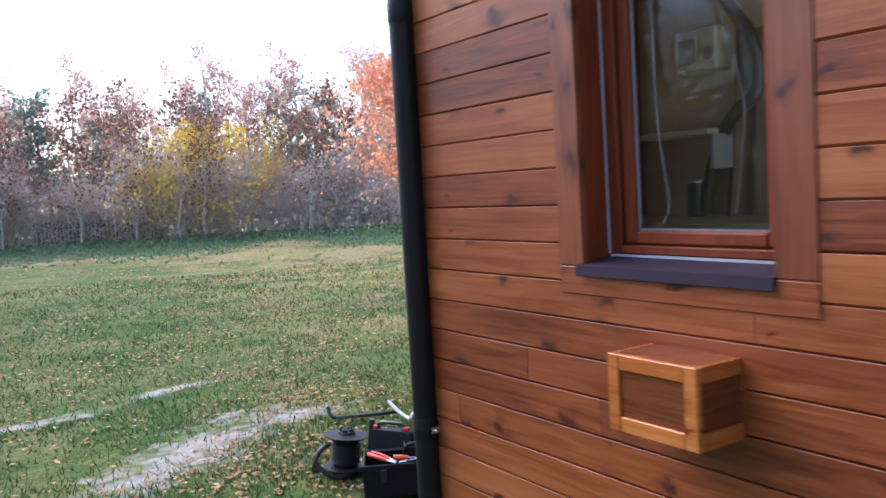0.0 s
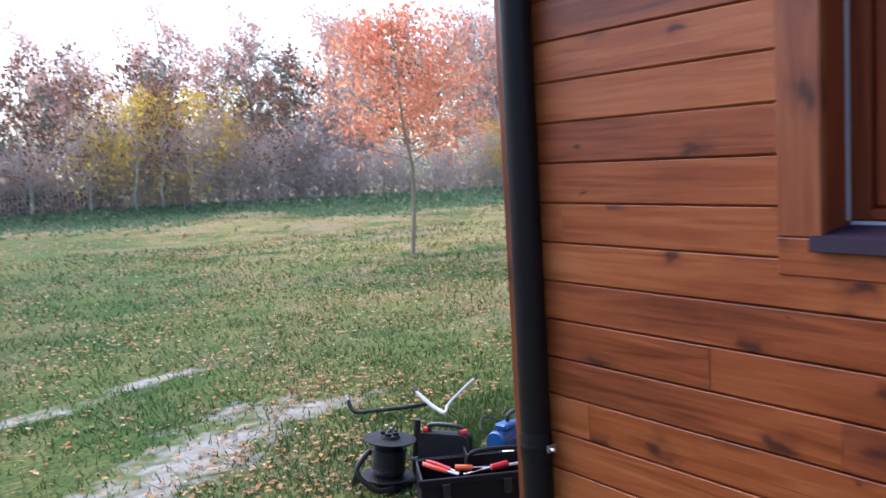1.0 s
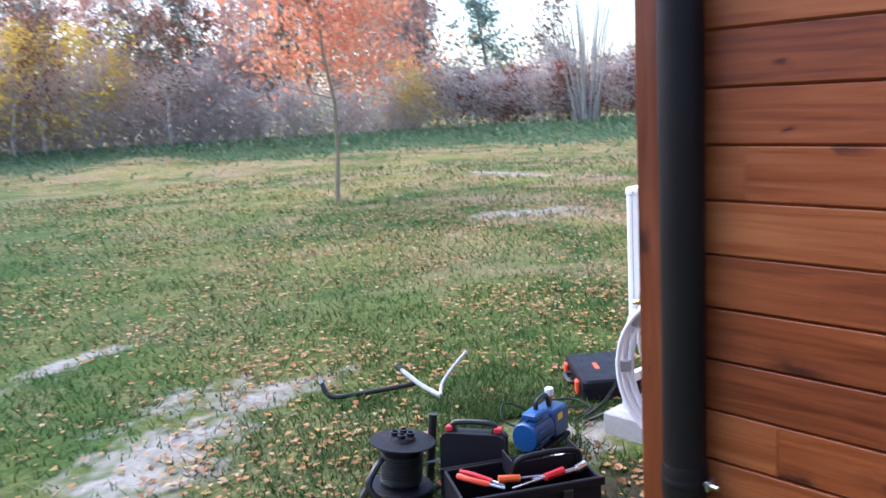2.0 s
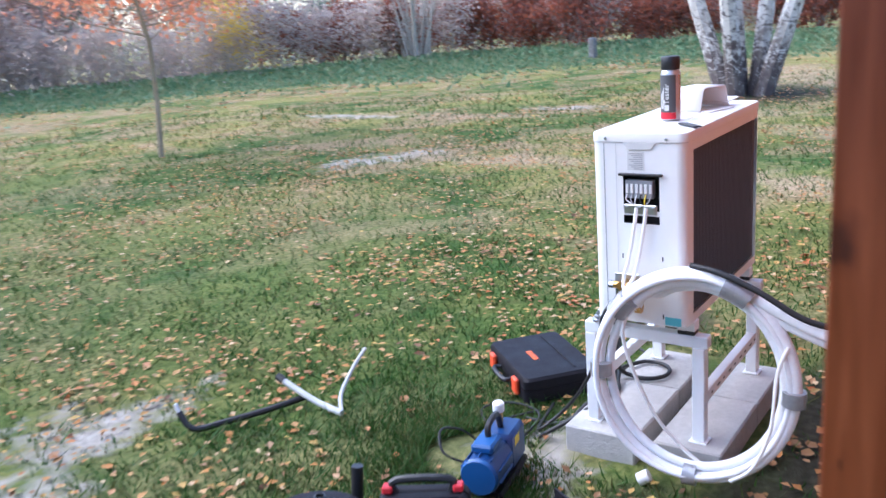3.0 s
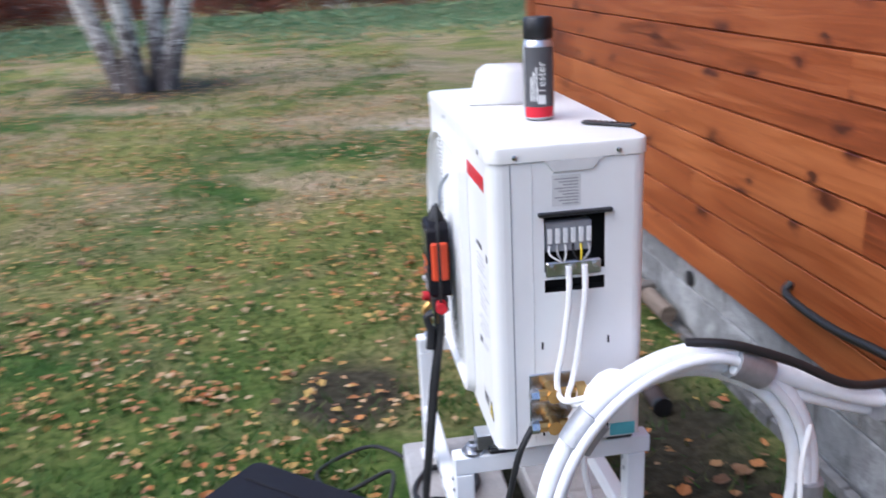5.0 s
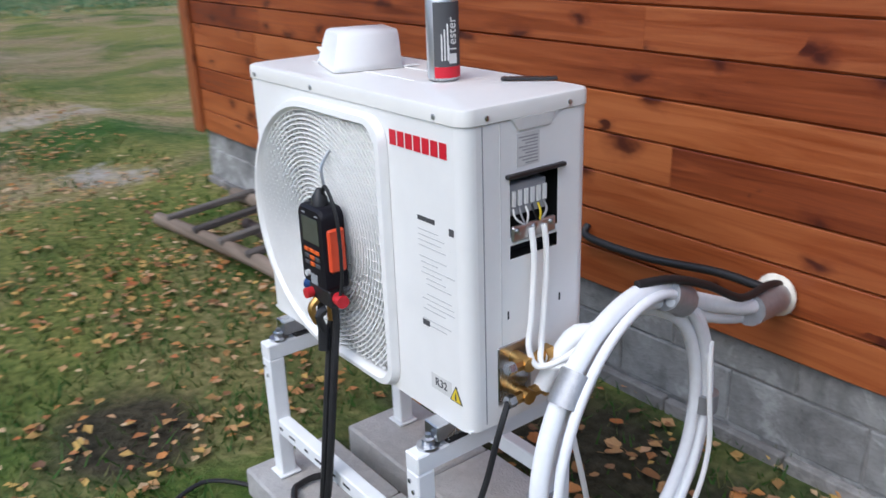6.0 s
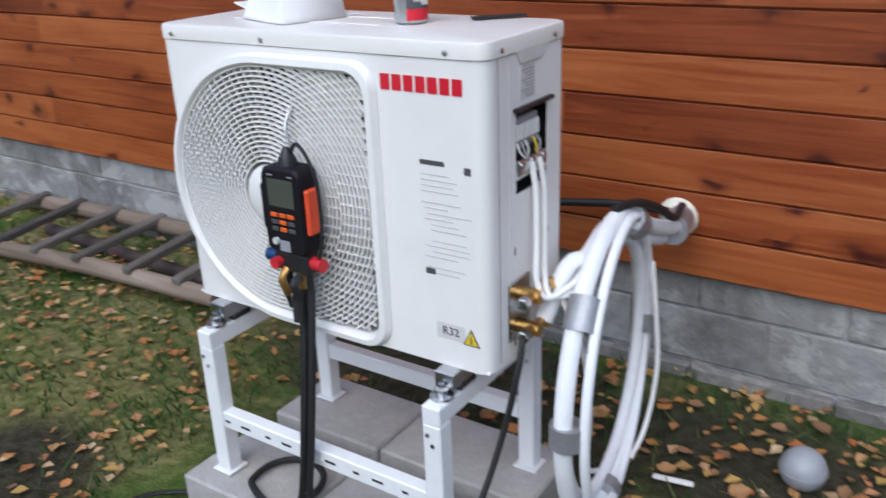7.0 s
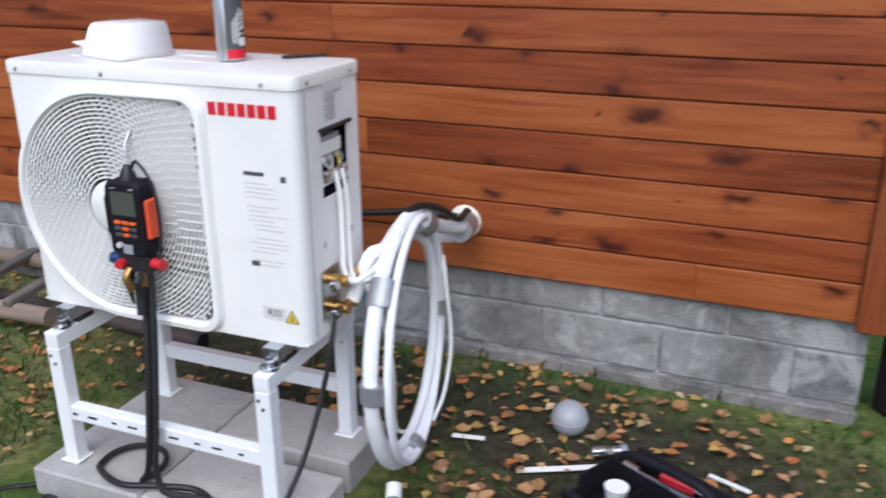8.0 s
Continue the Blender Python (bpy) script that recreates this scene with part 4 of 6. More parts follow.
def outdoor_unit():
    u = thing("outdoor_unit", "white air conditioner outdoor unit with a round fan grille", "air conditioner", UNIT)
    hx, hy = UW / 2, UD / 2
    body = part("casing", shell_with_hole(), WHITE, u, smooth=True)
    part("corner_seam", Build().box(-hx - 0.0008, -hx + 0.001, 0.112, 0.1145, UZ0 + 0.01, UZ1 - 0.035), PRINT, body)
    part("corner_seam", Build().box(-hx - 0.0008, -hx + 0.001, 0.072, 0.0735, UZ0 + 0.01, UZ1 - 0.035), LABEL, body)
    # lid
    lid = Build()
    rows = []
    for inset, z in ((0.0, UZ1 - 0.0305), (0.0, UZ1 - 0.007), (0.002, UZ1 - 0.002), (0.007, UZ1)):
        rows.append([(x, y, z) for x, y in rounded(-hx - 0.003 + inset, hx + 0.003 - inset, -hy - 0.003 + inset, hy + 0.003 - inset, [0.03 - inset * 0.5] * 4, 6)])
    n = len(rows[0])
    lid.add([p for r in rows for p in r], [(j * n + i, j * n + (i + 1) % n, (j + 1) * n + (i + 1) % n, (j + 1) * n + i) for j in range(3) for i in range(n)] + [tuple(range(3 * n, 4 * n)), tuple(reversed(range(n)))])
    top = part("lid", lid, CREAM, u, "cream painted lid", smooth=True)
    for x, y in ((-hx - 0.0035, 0.105), (-hx - 0.0035, -0.095)):
        part("screw", Build().lathe([(0.005, 0), (0.005, 0.002), (0.001, 0.003)], 10, pose(x, y, UZ1 - 0.02, 0, -90, 0)), CHROME, top)
    for x in (-0.33, 0.1, 0.36):
        part("screw", Build().lathe([(0.005, 0), (0.005, 0.002), (0.001, 0.003)], 10, pose(x, hy + 0.0035, UZ1 - 0.02, -90, 0, 0)), CHROME, top)
    part("rib", Build().box(-0.1, 0.30, -0.06, -0.052, UZ1, UZ1 + 0.002, 0.001), CREAM, top)
    part("rib", Build().box(-0.1, 0.30, 0.03, 0.038, UZ1, UZ1 + 0.002, 0.001), CREAM, top)
    # hand hold in the side, under the lid: raised plate, notch's shade in its grey
    hold = Build()
    o = [(-0.062, 1.134), (0.048, 1.134), (0.032, 1.112), (-0.046, 1.112)]
    hold.prism(o, -hx - 0.001, -hx - 0.004, "x", 0.002)
    part("hand_hold", hold, LABEL, u, "greyed plate painted as a shaded hand hold")
    # coil behind
    coil = part("coil", Build().box(-hx + 0.07, hx - 0.03, -hy + 0.010, -hy + 0.03, UZ0 + 0.03, UZ1 - 0.06), FIN, u, "dark coil of fine fins")
    for i in range(46):
        xx = -hx + 0.075 + i * 0.0148
        part("fin", FIN_MESH, FIN, coil).location = (xx, -hy + 0.009, UZ0 + 0.031)
    part("tube_sheet", Build().box(-hx + 0.035, -hx + 0.066, -hy + 0.004, -hy + 0.03, UZ0 + 0.03, UZ1 - 0.06), COPPER, coil, "copper coloured coil end")
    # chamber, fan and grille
    # black sheets paint the chamber's shade behind the grille
    part("fan_chamber", Build().box(-hx + 0.02, hx - 0.03, -hy + 0.05, -hy + 0.054, UZ0 + 0.01, UZ1 - 0.04), SHADE_IN, u)
    part("fan_chamber", Build().box(-0.20, -0.19, -hy + 0.055, hy - 0.025, UZ0 + 0.01, UZ1 - 0.04), SHADE_IN, u)
    cx, cz = FAN
    fan = part("fan", Build().tube([(cx, -0.05, cz), (cx, 0.06, cz)], 0.055, 20), DARK_CASE, u, "dark fan with three blades", smooth=True)
    for k in range(3):
        bl = Build()
        vs, fs = [], []
        for i in range(7):
            for j in range(7):
                r = 0.05 + 0.185 * i / 6
                a = radians(120 * k + 20 + 78 * j / 6 + 10 * i / 6)
                y = -0.045 + 0.09 * j / 6
                vs += [(cx + r * math.cos(a), y, cz + r * math.sin(a)), (cx + r * math.cos(a), y + 0.004, cz + r * math.sin(a))]
        for i in range(6):
            for j in range(6):
                a, b_, c, d = i * 7 + j, i * 7 + j + 1, (i + 1) * 7 + j + 1, (i + 1) * 7 + j
                fs += [(2 * a, 2 * b_, 2 * c, 2 * d), (2 * a + 1, 2 * d + 1, 2 * c + 1, 2 * b_ + 1)]
        part("blade", bl.add(vs, fs), DARK_CASE, fan, smooth=True)
    out, inn = grille_outline(-0.012), grille_outline(0.014)
    n = len(out)
    fr = Build()
    rings = [(out, hy + 0.001), (grille_outline(-0.006), hy + 0.018), (grille_outline(0.006), hy + 0.020), (inn, hy + 0.008), (inn, hy - 0.012)]
    fr.add([(x, y, z) for o_, y in rings for x, z in o_], [(j * n + i, j * n + (i + 1) % n, (j + 1) * n + (i + 1) % n, (j + 1) * n + i) for j in range(4) for i in range(n)])
    grille = part("grille", fr, WHITE_PLASTIC, u, "raised white grille frame", smooth=True)
    part("hub", Build().lathe([(0.066, 0.0), (0.064, 0.008), (0.05, 0.016), (0.001, 0.02)], 30, pose(cx, hy + 0.006, cz, -90, 0, 0)), WHITE_PLASTIC, grille, "white grille hub", smooth=True)
    for i in range(31):
        r = 0.075 + i * 0.0102
        pts, runs = [], []
        steps = 96
        for k in range(steps + 1):
            a = 2 * math.pi * k / steps
            x, z = cx + r * math.cos(a), cz + r * math.sin(a)
            if grille_inside(x, z, 0.012):
                pts.append((x, z))
            elif pts:
                runs.append(pts)
                pts = []
        if pts:
            runs.append(pts)
        y = hy + 0.013 - 0.004 * i / 30
        if len(runs) > 1 and runs[0][0] == (cx + r, cz) and grille_inside(cx + r, cz, 0.012):
            runs[0] = runs.pop()[:-1] + runs[0]
        for run in runs:
            b = Build()
            if len(run) < 3:
                continue
            m = len(run)
            vs = []
            for x, z in run:
                dx, dz = (x - cx) / r, (z - cz) / r
                for dr, yy in ((-0.0014, y), (0.0014, y), (0.0014, y - 0.008), (-0.0014, y - 0.008)):
                    vs.append((x + dx * dr, yy, z + dz * dr))
            b.add(vs, [(k * 4 + q, k * 4 + (q + 1) % 4, (k + 1) * 4 + (q + 1) % 4, (k + 1) * 4 + q) for k in range(m - 1) for q in range(4)])
            part("ring", b, WHITE_PLASTIC, grille)
    struts = Build()
    for i in range(30):
        r0, r1 = 0.075 + i * 0.0102, 0.0852 + i * 0.0102
        count = max(16, int(2 * math.pi * r0 / 0.021))
        y = hy + 0.011 - 0.004 * i / 30
        for k in range(count):
            a = 2 * math.pi * (k + 0.5 * (i % 2)) / count
            ca, sa = math.cos(a), math.sin(a)
            if grille_inside(cx + r1 * ca, cz + r1 * sa, 0.012):
                w = 0.0011
                struts.add([(cx + r * ca - q * sa, yy, cz + r * sa + q * ca) for r in (r0, r1) for q, yy in ((-w, y), (w, y), (w, y - 0.007), (-w, y - 0.007))],
                           [(0, 1, 5, 4), (1, 2, 6, 5), (2, 3, 7, 6), (3, 0, 4, 7)])
    part("strut_web", struts, WHITE_PLASTIC, grille, "short staggered struts between the rings")["kind"] = "stuff"
    # maker's mark as plain red blocks, and printed lines as bars
    mark = part("mark", Build().box(-0.3545, -0.354, hy, hy + 0.0004, 1.069, 1.0695), RED, u, "red mark")
    for k in range(7):
        x1 = -0.186 - k * 0.0257
        part("mark_block", Build().box(x1 - 0.0205, x1, hy + 0.0005, hy + 0.0014, 1.072, 1.101), RED, mark)
    info = part("info_print", Build().box(-0.3605, -0.360, hy, hy + 0.0004, 0.90, 0.9005), PRINT, u)
    rr = random.Random(3)
    part("print_bar", Build().box(-0.318, -0.265, hy + 0.0004, hy + 0.001, 0.942, 0.951), PRINT_DARK, info)
    part("print_bar", Build().box(-0.374, -0.36, hy + 0.0004, hy + 0.001, 0.932, 0.946), PRINT_DARK, info)
    for k in range(19):
        z = 0.925 - k * 0.0108
        if k in (4, 11, 16):
            continue
        w = rr.uniform(0.05, 0.105)
        xa = -0.265 if k < 6 else rr.choice((-0.27, -0.275, -0.285))
        part("print_bar", Build().box(max(xa - w, -0.374), xa, hy + 0.0004, hy + 0.001, z - 0.0017, z), PRINT_FINE, info)
    part("print_bar", Build().box(-0.29, -0.268, hy + 0.0004, hy + 0.001, 0.726, 0.738), PRINT_DARK, info)
    gas = part("gas_label", Build().box(-0.352, -0.288, hy + 0.0003, hy + 0.0008, 0.594, 0.628), LABEL, u, "pale gas label")
    tx = part("lettering", text_mesh("R32", 0.024), PRINT_DARK, gas, "dark letters R32")
    tx.matrix_local = pose(-0.320, hy + 0.0015, 0.612, 90, 0, 180)
    tri = part("warning_sign", Build().prism([(-0.385, 0.592), (-0.347, 0.592), (-0.366, 0.628)], hy + 0.0003, hy + 0.0014, "y"), PRINT_DARK, u, "yellow warning triangle")
    part("yellow_field", Build().prism([(-0.381, 0.5945), (-0.351, 0.5945), (-0.366, 0.6235)], hy + 0.0015, hy + 0.0020, "y"), YELLOW, tri)
    part("flame", Build().prism([(-0.3685, 0.597), (-0.3635, 0.597), (-0.3645, 0.609), (-0.366, 0.614), (-0.368, 0.607)], hy + 0.0021, hy + 0.0026, "y"), PRINT_DARK, tri)
    # side: label, terminal block behind the opening, slots, sticker
    lab = part("rating_label", Build().box(-hx - 0.0008, -hx - 0.0002, -0.022, 0.034, 1.045, 1.105), LABEL, u, "pale rating label")
    for k in range(9):
        part("print_bar", Build().box(-hx - 0.0013, -hx - 0.0009, -0.017, 0.029 - (k % 3) * 0.008, 1.099 - k * 0.006 - 0.0025, 1.099 - k * 0.006), PRINT, lab)
    # recess lined in black, its shade put into the colour
    box = part("terminal_recess", Build().box(-hx + 0.05, -hx + 0.053, -0.09, 0.07, 0.86, 1.05), SHADE_IN, u)
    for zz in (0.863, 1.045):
        part("recess_wall", Build().box(-hx + 0.002, -hx + 0.05, -0.09, 0.07, zz - 0.002, zz), SHADE_IN, box)
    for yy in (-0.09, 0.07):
        part("recess_wall", Build().box(-hx + 0.002, -hx + 0.05, yy - 0.002, yy, 0.865, 1.043), SHADE_IN, box)
    part("hinge_bar", Build().box(-hx - 0.012, -hx - 0.0005, -0.083, 0.063, 1.028, 1.036, 0.002), BLACK, u, "black cover rail")
    blk = part("terminal_block", Build().box(-hx + 0.006, -hx + 0.03, -0.046, 0.047, 0.952, 1.012, 0.002), PRINT, u, "grey terminal block")
    for k in range(6):
        y = -0.044 + k * 0.0155
        part("terminal", Build().box(-hx + 0.001, -hx + 0.0055, y, y + 0.009, 0.970, 1.0, 0.001), WHITE_PLASTIC, blk)
        part("core_wire", Build().tube([(-hx + 0.004, y + 0.005, 0.966), (-hx - 0.004, y + 0.006, 0.95), (-hx - 0.002, 0.012 if k > 2 else -0.022, 0.93)], 0.0022, 6, smooth=4), (PRINT, YELLOW, BLACK, LABEL, PRINT, WHITE_PLASTIC)[k], blk, smooth=True)
    clamp = part("cable_clamp", Build().box(-hx - 0.006, -hx + 0.004, -0.062, 0.048, 0.905, 0.935, 0.003), CHROME, u, "zinc cable clamp")
    for y in (-0.05, -0.006, 0.036):
        part("screw", Build().lathe([(0.006, 0), (0.006, 0.004), (0.002, 0.005)], 10, pose(-hx - 0.006, y, 0.925, 0, -90, 0)), CHROME, clamp)
    for y, z in ((0.056, 0.76), (-0.079, 0.76), (0.056, 0.565), (-0.079, 0.565)):
        # dark strips painted for the shade of the slots
        part("slot", Build().box(-hx - 0.0006, -hx + 0.0005, y - 0.002, y + 0.002, z - 0.008, z + 0.008), SHADE_IN, u)
    part("sticker", Build().box(-hx - 0.001, -hx - 0.0002, -0.138, -0.085, 0.538, 0.566), TEAL, u, "teal sticker")
    # refrigerant valves at the foot of the side
    for y, z in ((0.045, 0.60), (0.045, 0.67)):
        v = part("valve", Build().tube([(-hx + 0.002, y, z), (-hx - 0.05, y, z)], 0.015, 10).tube([(-hx - 0.035, y + 0.03, z + 0.0), (-hx - 0.035, y - 0.045, z)], 0.012, 8), BRASS, u, "brass service valve", smooth=True)
        part("nut", Build().lathe([(0.019, 0), (0.019, 0.02)], 6, pose(-hx - 0.035, y - 0.045, z, 90, 0, 0)), BRASS, v)
        part("cap", Build().lathe([(0.013, 0), (0.013, 0.016), (0.01, 0.018)], 6, pose(-hx - 0.035, y + 0.03, z, -90, 0, 0)), CHROME, v)
    part("valve_plate", Build().box(-hx - 0.004, -hx + 0.001, 0.0, 0.085, 0.575, 0.70, 0.002), CHROME, u, "zinc valve plate")


FIN_MESH = Build().box(0, 0.0012, -0.002, 0, 0, UZ1 - UZ0 - 0.092).mesh("fin")
outdoor_unit()


def tester_can():
    c = thing("spray_can", "silver and dark spray can with a black cap on the unit", "spray can", UNIT @ pose(-0.142, -0.012, UZ1 + 0.0025, 0, 0, 15))
    part("body", Build().lathe([(0.028, 0), (0.0325, 0.004), (0.0325, 0.152), (0.029, 0.162), (0.026, 0.166)], 28), ALU, c, smooth=True)
    n = 28
    for r, z0, z1, a0, a1, mt, nm in ((0.0329, 0.028, 0.15, 95, 215, PRINT_DARK, "label"), (0.0330, 0.006, 0.0275, 95, 215, RED, "red_band")):
        b = Build()
        pts = [(r * math.cos(radians(a0 + (a1 - a0) * k / n)), r * math.sin(radians(a0 + (a1 - a0) * k / n))) for k in range(n + 1)]
        b.add([(x, y, z) for z in (z0, z1) for x, y in pts], [(k, k + 1, n + 2 + k, n + 1 + k) for k in range(n)])
        part(nm, b, mt, c, smooth="all")
    tx = part("lettering", text_mesh("Tester", 0.025), LABEL, c, "pale upright letters Tester")
    tx.matrix_local = pose(0, 0, 0, 0, 0, 155) @ pose(0.0333, 0.004, 0.088, 90, 0, 90) @ pose(0, 0, 0, 0, 0, 90)
    part("print_bar", Build(pose(0, 0, 0, 0, 0, 155)).box(0.0328, 0.0337, -0.004, 0.012, 0.034, 0.053), LABEL, c)
    for k in range(3):
        a = pose(0, 0, 0, 0, 0, 128)
        part("print_bar", Build(a).box(0.0328, 0.0336, -0.004 + k * 0.006, -0.001 + k * 0.006, 0.04, 0.09 + 0.01 * k), LABEL, c)
    part("cap", Build().lathe([(0.0295, 0.1665), (0.0305, 0.168), (0.0305, 0.205), (0.028, 0.209), (0.001, 0.21)], 28), BLACK, c, "black plastic cap", smooth=True)


tester_can()


def valve_cover():
    """White plastic cover lying on the lid, its flange to one side."""
    c = thing("plastic_cover", "white plastic valve cover lying on the unit", "cover", UNIT @ pose(0.155, 0.0, UZ1 + 0.0025, 0, 0, 72) @ Matrix.Scale(0.9, 4))
    b = Build()
    prof = [(-0.097, 0.0), (-0.09, 0.012), (-0.074, 0.078), (-0.064, 0.088), (0.064, 0.088), (0.074, 0.078), (0.09, 0.012), (0.097, 0.0)]
    n = len(prof)
    secs = [[(x0 + slope * (1 - z / 0.088), y * s, z * s) for y, z in prof] for x0, slope, s in ((-0.085, 0.0, 1.0), (0.05, 0.022, 1.0), (0.062, 0.024, 0.96))]
    b.add([p for r in secs for p in r], [(j * n + i, j * n + i + 1, (j + 1) * n + i + 1, (j + 1) * n + i) for j in range(2) for i in range(n - 1)] + [tuple(range(2 * n, 3 * n))])
    sh = part("shell", b, WHITE_PLASTIC, c, smooth=True)
    md = sh.modifiers.new("wall", "SOLIDIFY")
    md.thickness = 0.003
    part("flange", Build().box(-0.085, 0.07, -0.165, -0.08, 0.0, 0.004, 0.001, pose(0, 0, 0.002, -9, 0, 0)), WHITE_PLASTIC, c)
    part("flange", Build().box(-0.13, -0.088, -0.07, 0.09, 0.0, 0.003, 0.001), WHITE_PLASTIC, c)


valve_cover()


def comb():
    c = thing("fin_comb", "small black plastic comb lying on the unit", "comb", UNIT @ pose(-0.275, -0.12, UZ1 + 0.0025, 0, 0, 45))
    part("spine", Build().box(-0.055, 0.055, -0.006, 0.012, 0, 0.005, 0.001), BLACK, c)
    for k in range(9):
        part("tooth", Build().box(-0.052 + k * 0.0122, -0.045 + k * 0.0122, -0.018, -0.0062, 0, 0.004, 0.001), BLACK, c)


comb()


def gauge():
    """Digital manifold hanging on the grille with its hoses."""
    hy = UD / 2 + 0.024
    g = thing("manifold_gauge", "black and orange digital manifold hung on the fan grille", "gauge", UNIT @ pose(0.02, hy, 0.80, 0, 0, 0))
    body = part("body", Build().prism(rounded(-0.052, 0.052, -0.065, 0.115, [0.012, 0.012, 0.02, 0.02]), 0.0, 0.052, "y", 0.006), DARK_CASE, g, smooth=True)
    part("screen", Build().box(-0.034, 0.034, 0.0522, 0.0535, 0.035, 0.092, 0.0005), SCREEN, body, "grey display")
    for i in range(3):
        for j in range(3):
            lit = j == 0 or i == 1
            part("button", Build().box(-0.031 + i * 0.022, -0.013 + i * 0.022, 0.0522, 0.055, 0.013 - j * 0.015, 0.022 - j * 0.015, 0.001), ORANGE if lit else PRINT_DARK, body, "orange button" if lit else "dark button")
    for s in (-1, 1):
        part("grip", Build().box(min(s * 0.0525, s * 0.064), max(s * 0.0525, s * 0.064), 0.006, 0.046, -0.02, 0.075, 0.004), ORANGE_RED if s < 0 else DARK_CASE, body, "orange side grip" if s < 0 else "")
    part("logo_bar", Build().box(-0.034, -0.022, 0.0522, 0.0528, 0.098, 0.101), PRINT, body)
    part("logo_bar", Build().box(0.018, 0.032, 0.0522, 0.0528, 0.098, 0.101), PRINT, body)
    part("top_boot", Build().lathe([(0.02, 0.113), (0.017, 0.13), (0.009, 0.145), (0.006, 0.15)], 14, pose(0, 0.024, 0)), BLACK, body, smooth=True)
    part("label_plate", Build().box(-0.012, 0.016, 0.0522, 0.0532, -0.06, -0.036, 0.0005), GREY, body, "grey label plate")
    part("knob", Build().tube([(0.022, 0.0525, -0.038), (0.022, 0.06, -0.038)], 0.007, 10), LABEL, body, "pale knob", smooth=True)
    block = part("valve_block", Build().box(-0.045, 0.045, 0.008, 0.045, -0.108, -0.066, 0.004), BLACK, g)
    part("knob", Build().tube([(0.046, 0.026, -0.085), (0.075, 0.03, -0.085)], 0.014, 12), BLUE, block, "blue valve knob", smooth=True)
    part("knob", Build().tube([(-0.046, 0.026, -0.085), (-0.075, 0.03, -0.085)], 0.014, 12), RED_TOOL, block, "red valve knob", smooth=True)
    part("knob", Build().tube([(0.03, 0.0455, -0.088), (0.03, 0.062, -0.088)], 0.012, 12), RED_TOOL, block, "red valve knob", smooth=True)
    for x in (-0.03, -0.008, 0.028):
        part("fitting", Build().tube([(x, 0.026, -0.108), (x, 0.026, -0.15)], 0.008, 8), BRASS if x > -0.02 and x < 0.02 else BLACK, block, "brass fitting" if x > -0.02 and x < 0.02 else "", smooth=True)
    part("gauge_port", Build().tube([(-0.02, 0.045, -0.115), (-0.02, 0.062, -0.125), (-0.018, 0.05, -0.165)], 0.009, 8, smooth=3), BLACK, block, "black hose end", smooth=True)
    part("gauge_port", Build().tube([(0.012, 0.045, -0.1), (0.014, 0.06, -0.12), (0.01, 0.05, -0.155)], 0.009, 8, smooth=3), BRASS, block, "brass port", smooth=True)
    part("sleeve", Build().tube([(-0.014, 0.05, -0.155), (-0.016, 0.055, -0.21)], 0.012, 10), BLACK, block, smooth=True)
    part("hook", Build().tube([(0.0, 0.02, 0.115), (0.0, 0.012, 0.15), (0.012, 0.006, 0.19), (0.01, -0.02, 0.225), (0.015, -0.03, 0.21)], 0.0035, 6, smooth=5), CHROME, g, smooth=True)
    part("probe", Build().tube([(0.03, 0.02, -0.10), (0.035, 0.03, -0.16), (0.028, 0.03, -0.20)], 0.012, 8, r1=0.003), BLACK, g, "black probe clamp")
    part("lead", Build().tube([(0.0, 0.02, 0.12), (-0.03, 0.025, 0.16), (-0.075, 0.03, 0.10), (-0.078, 0.03, -0.02), (-0.055, 0.03, -0.10)], 0.004, 6, smooth=6), BLACK_SOFT, g, smooth=True)
    z = SLAB_TOP - 0.80 + 0.007
    ring = [(0.12 + 0.085 * math.cos(radians(a)), 0.016 + 0.085 * math.sin(radians(a)), z + 0.004) for a in range(150, 425, 25)]
    for x, pts in ((-0.03, [(-0.035, 0.05, -0.30), (-0.03, 0.075, -0.5), (-0.025, 0.09, -0.62), (-0.05, 0.095, z + 0.01), (-0.13, 0.075, z), (-0.24, 0.08, z), (-0.33, 0.13, z - 0.03), (-0.42, 0.24, z - 0.095)]),
                   (-0.008, [(-0.018, 0.055, -0.30), (-0.012, 0.078, -0.5), (0.0, 0.09, -0.63), (0.035, 0.08, z + 0.015)] + ring + [(0.08, 0.112, z + 0.012), (-0.02, 0.085, z + 0.014), (-0.12, 0.05, z), (-0.22, 0.115, z - 0.01), (-0.28, 0.2, z - 0.09), (-0.30, 0.36, z - 0.095)])):
        part("hose", Build().tube([(x, 0.026, -0.15)] + pts, 0.0085, 8, smooth=6), BLACK_SOFT, g, "black rubber hose", smooth=True)


gauge()


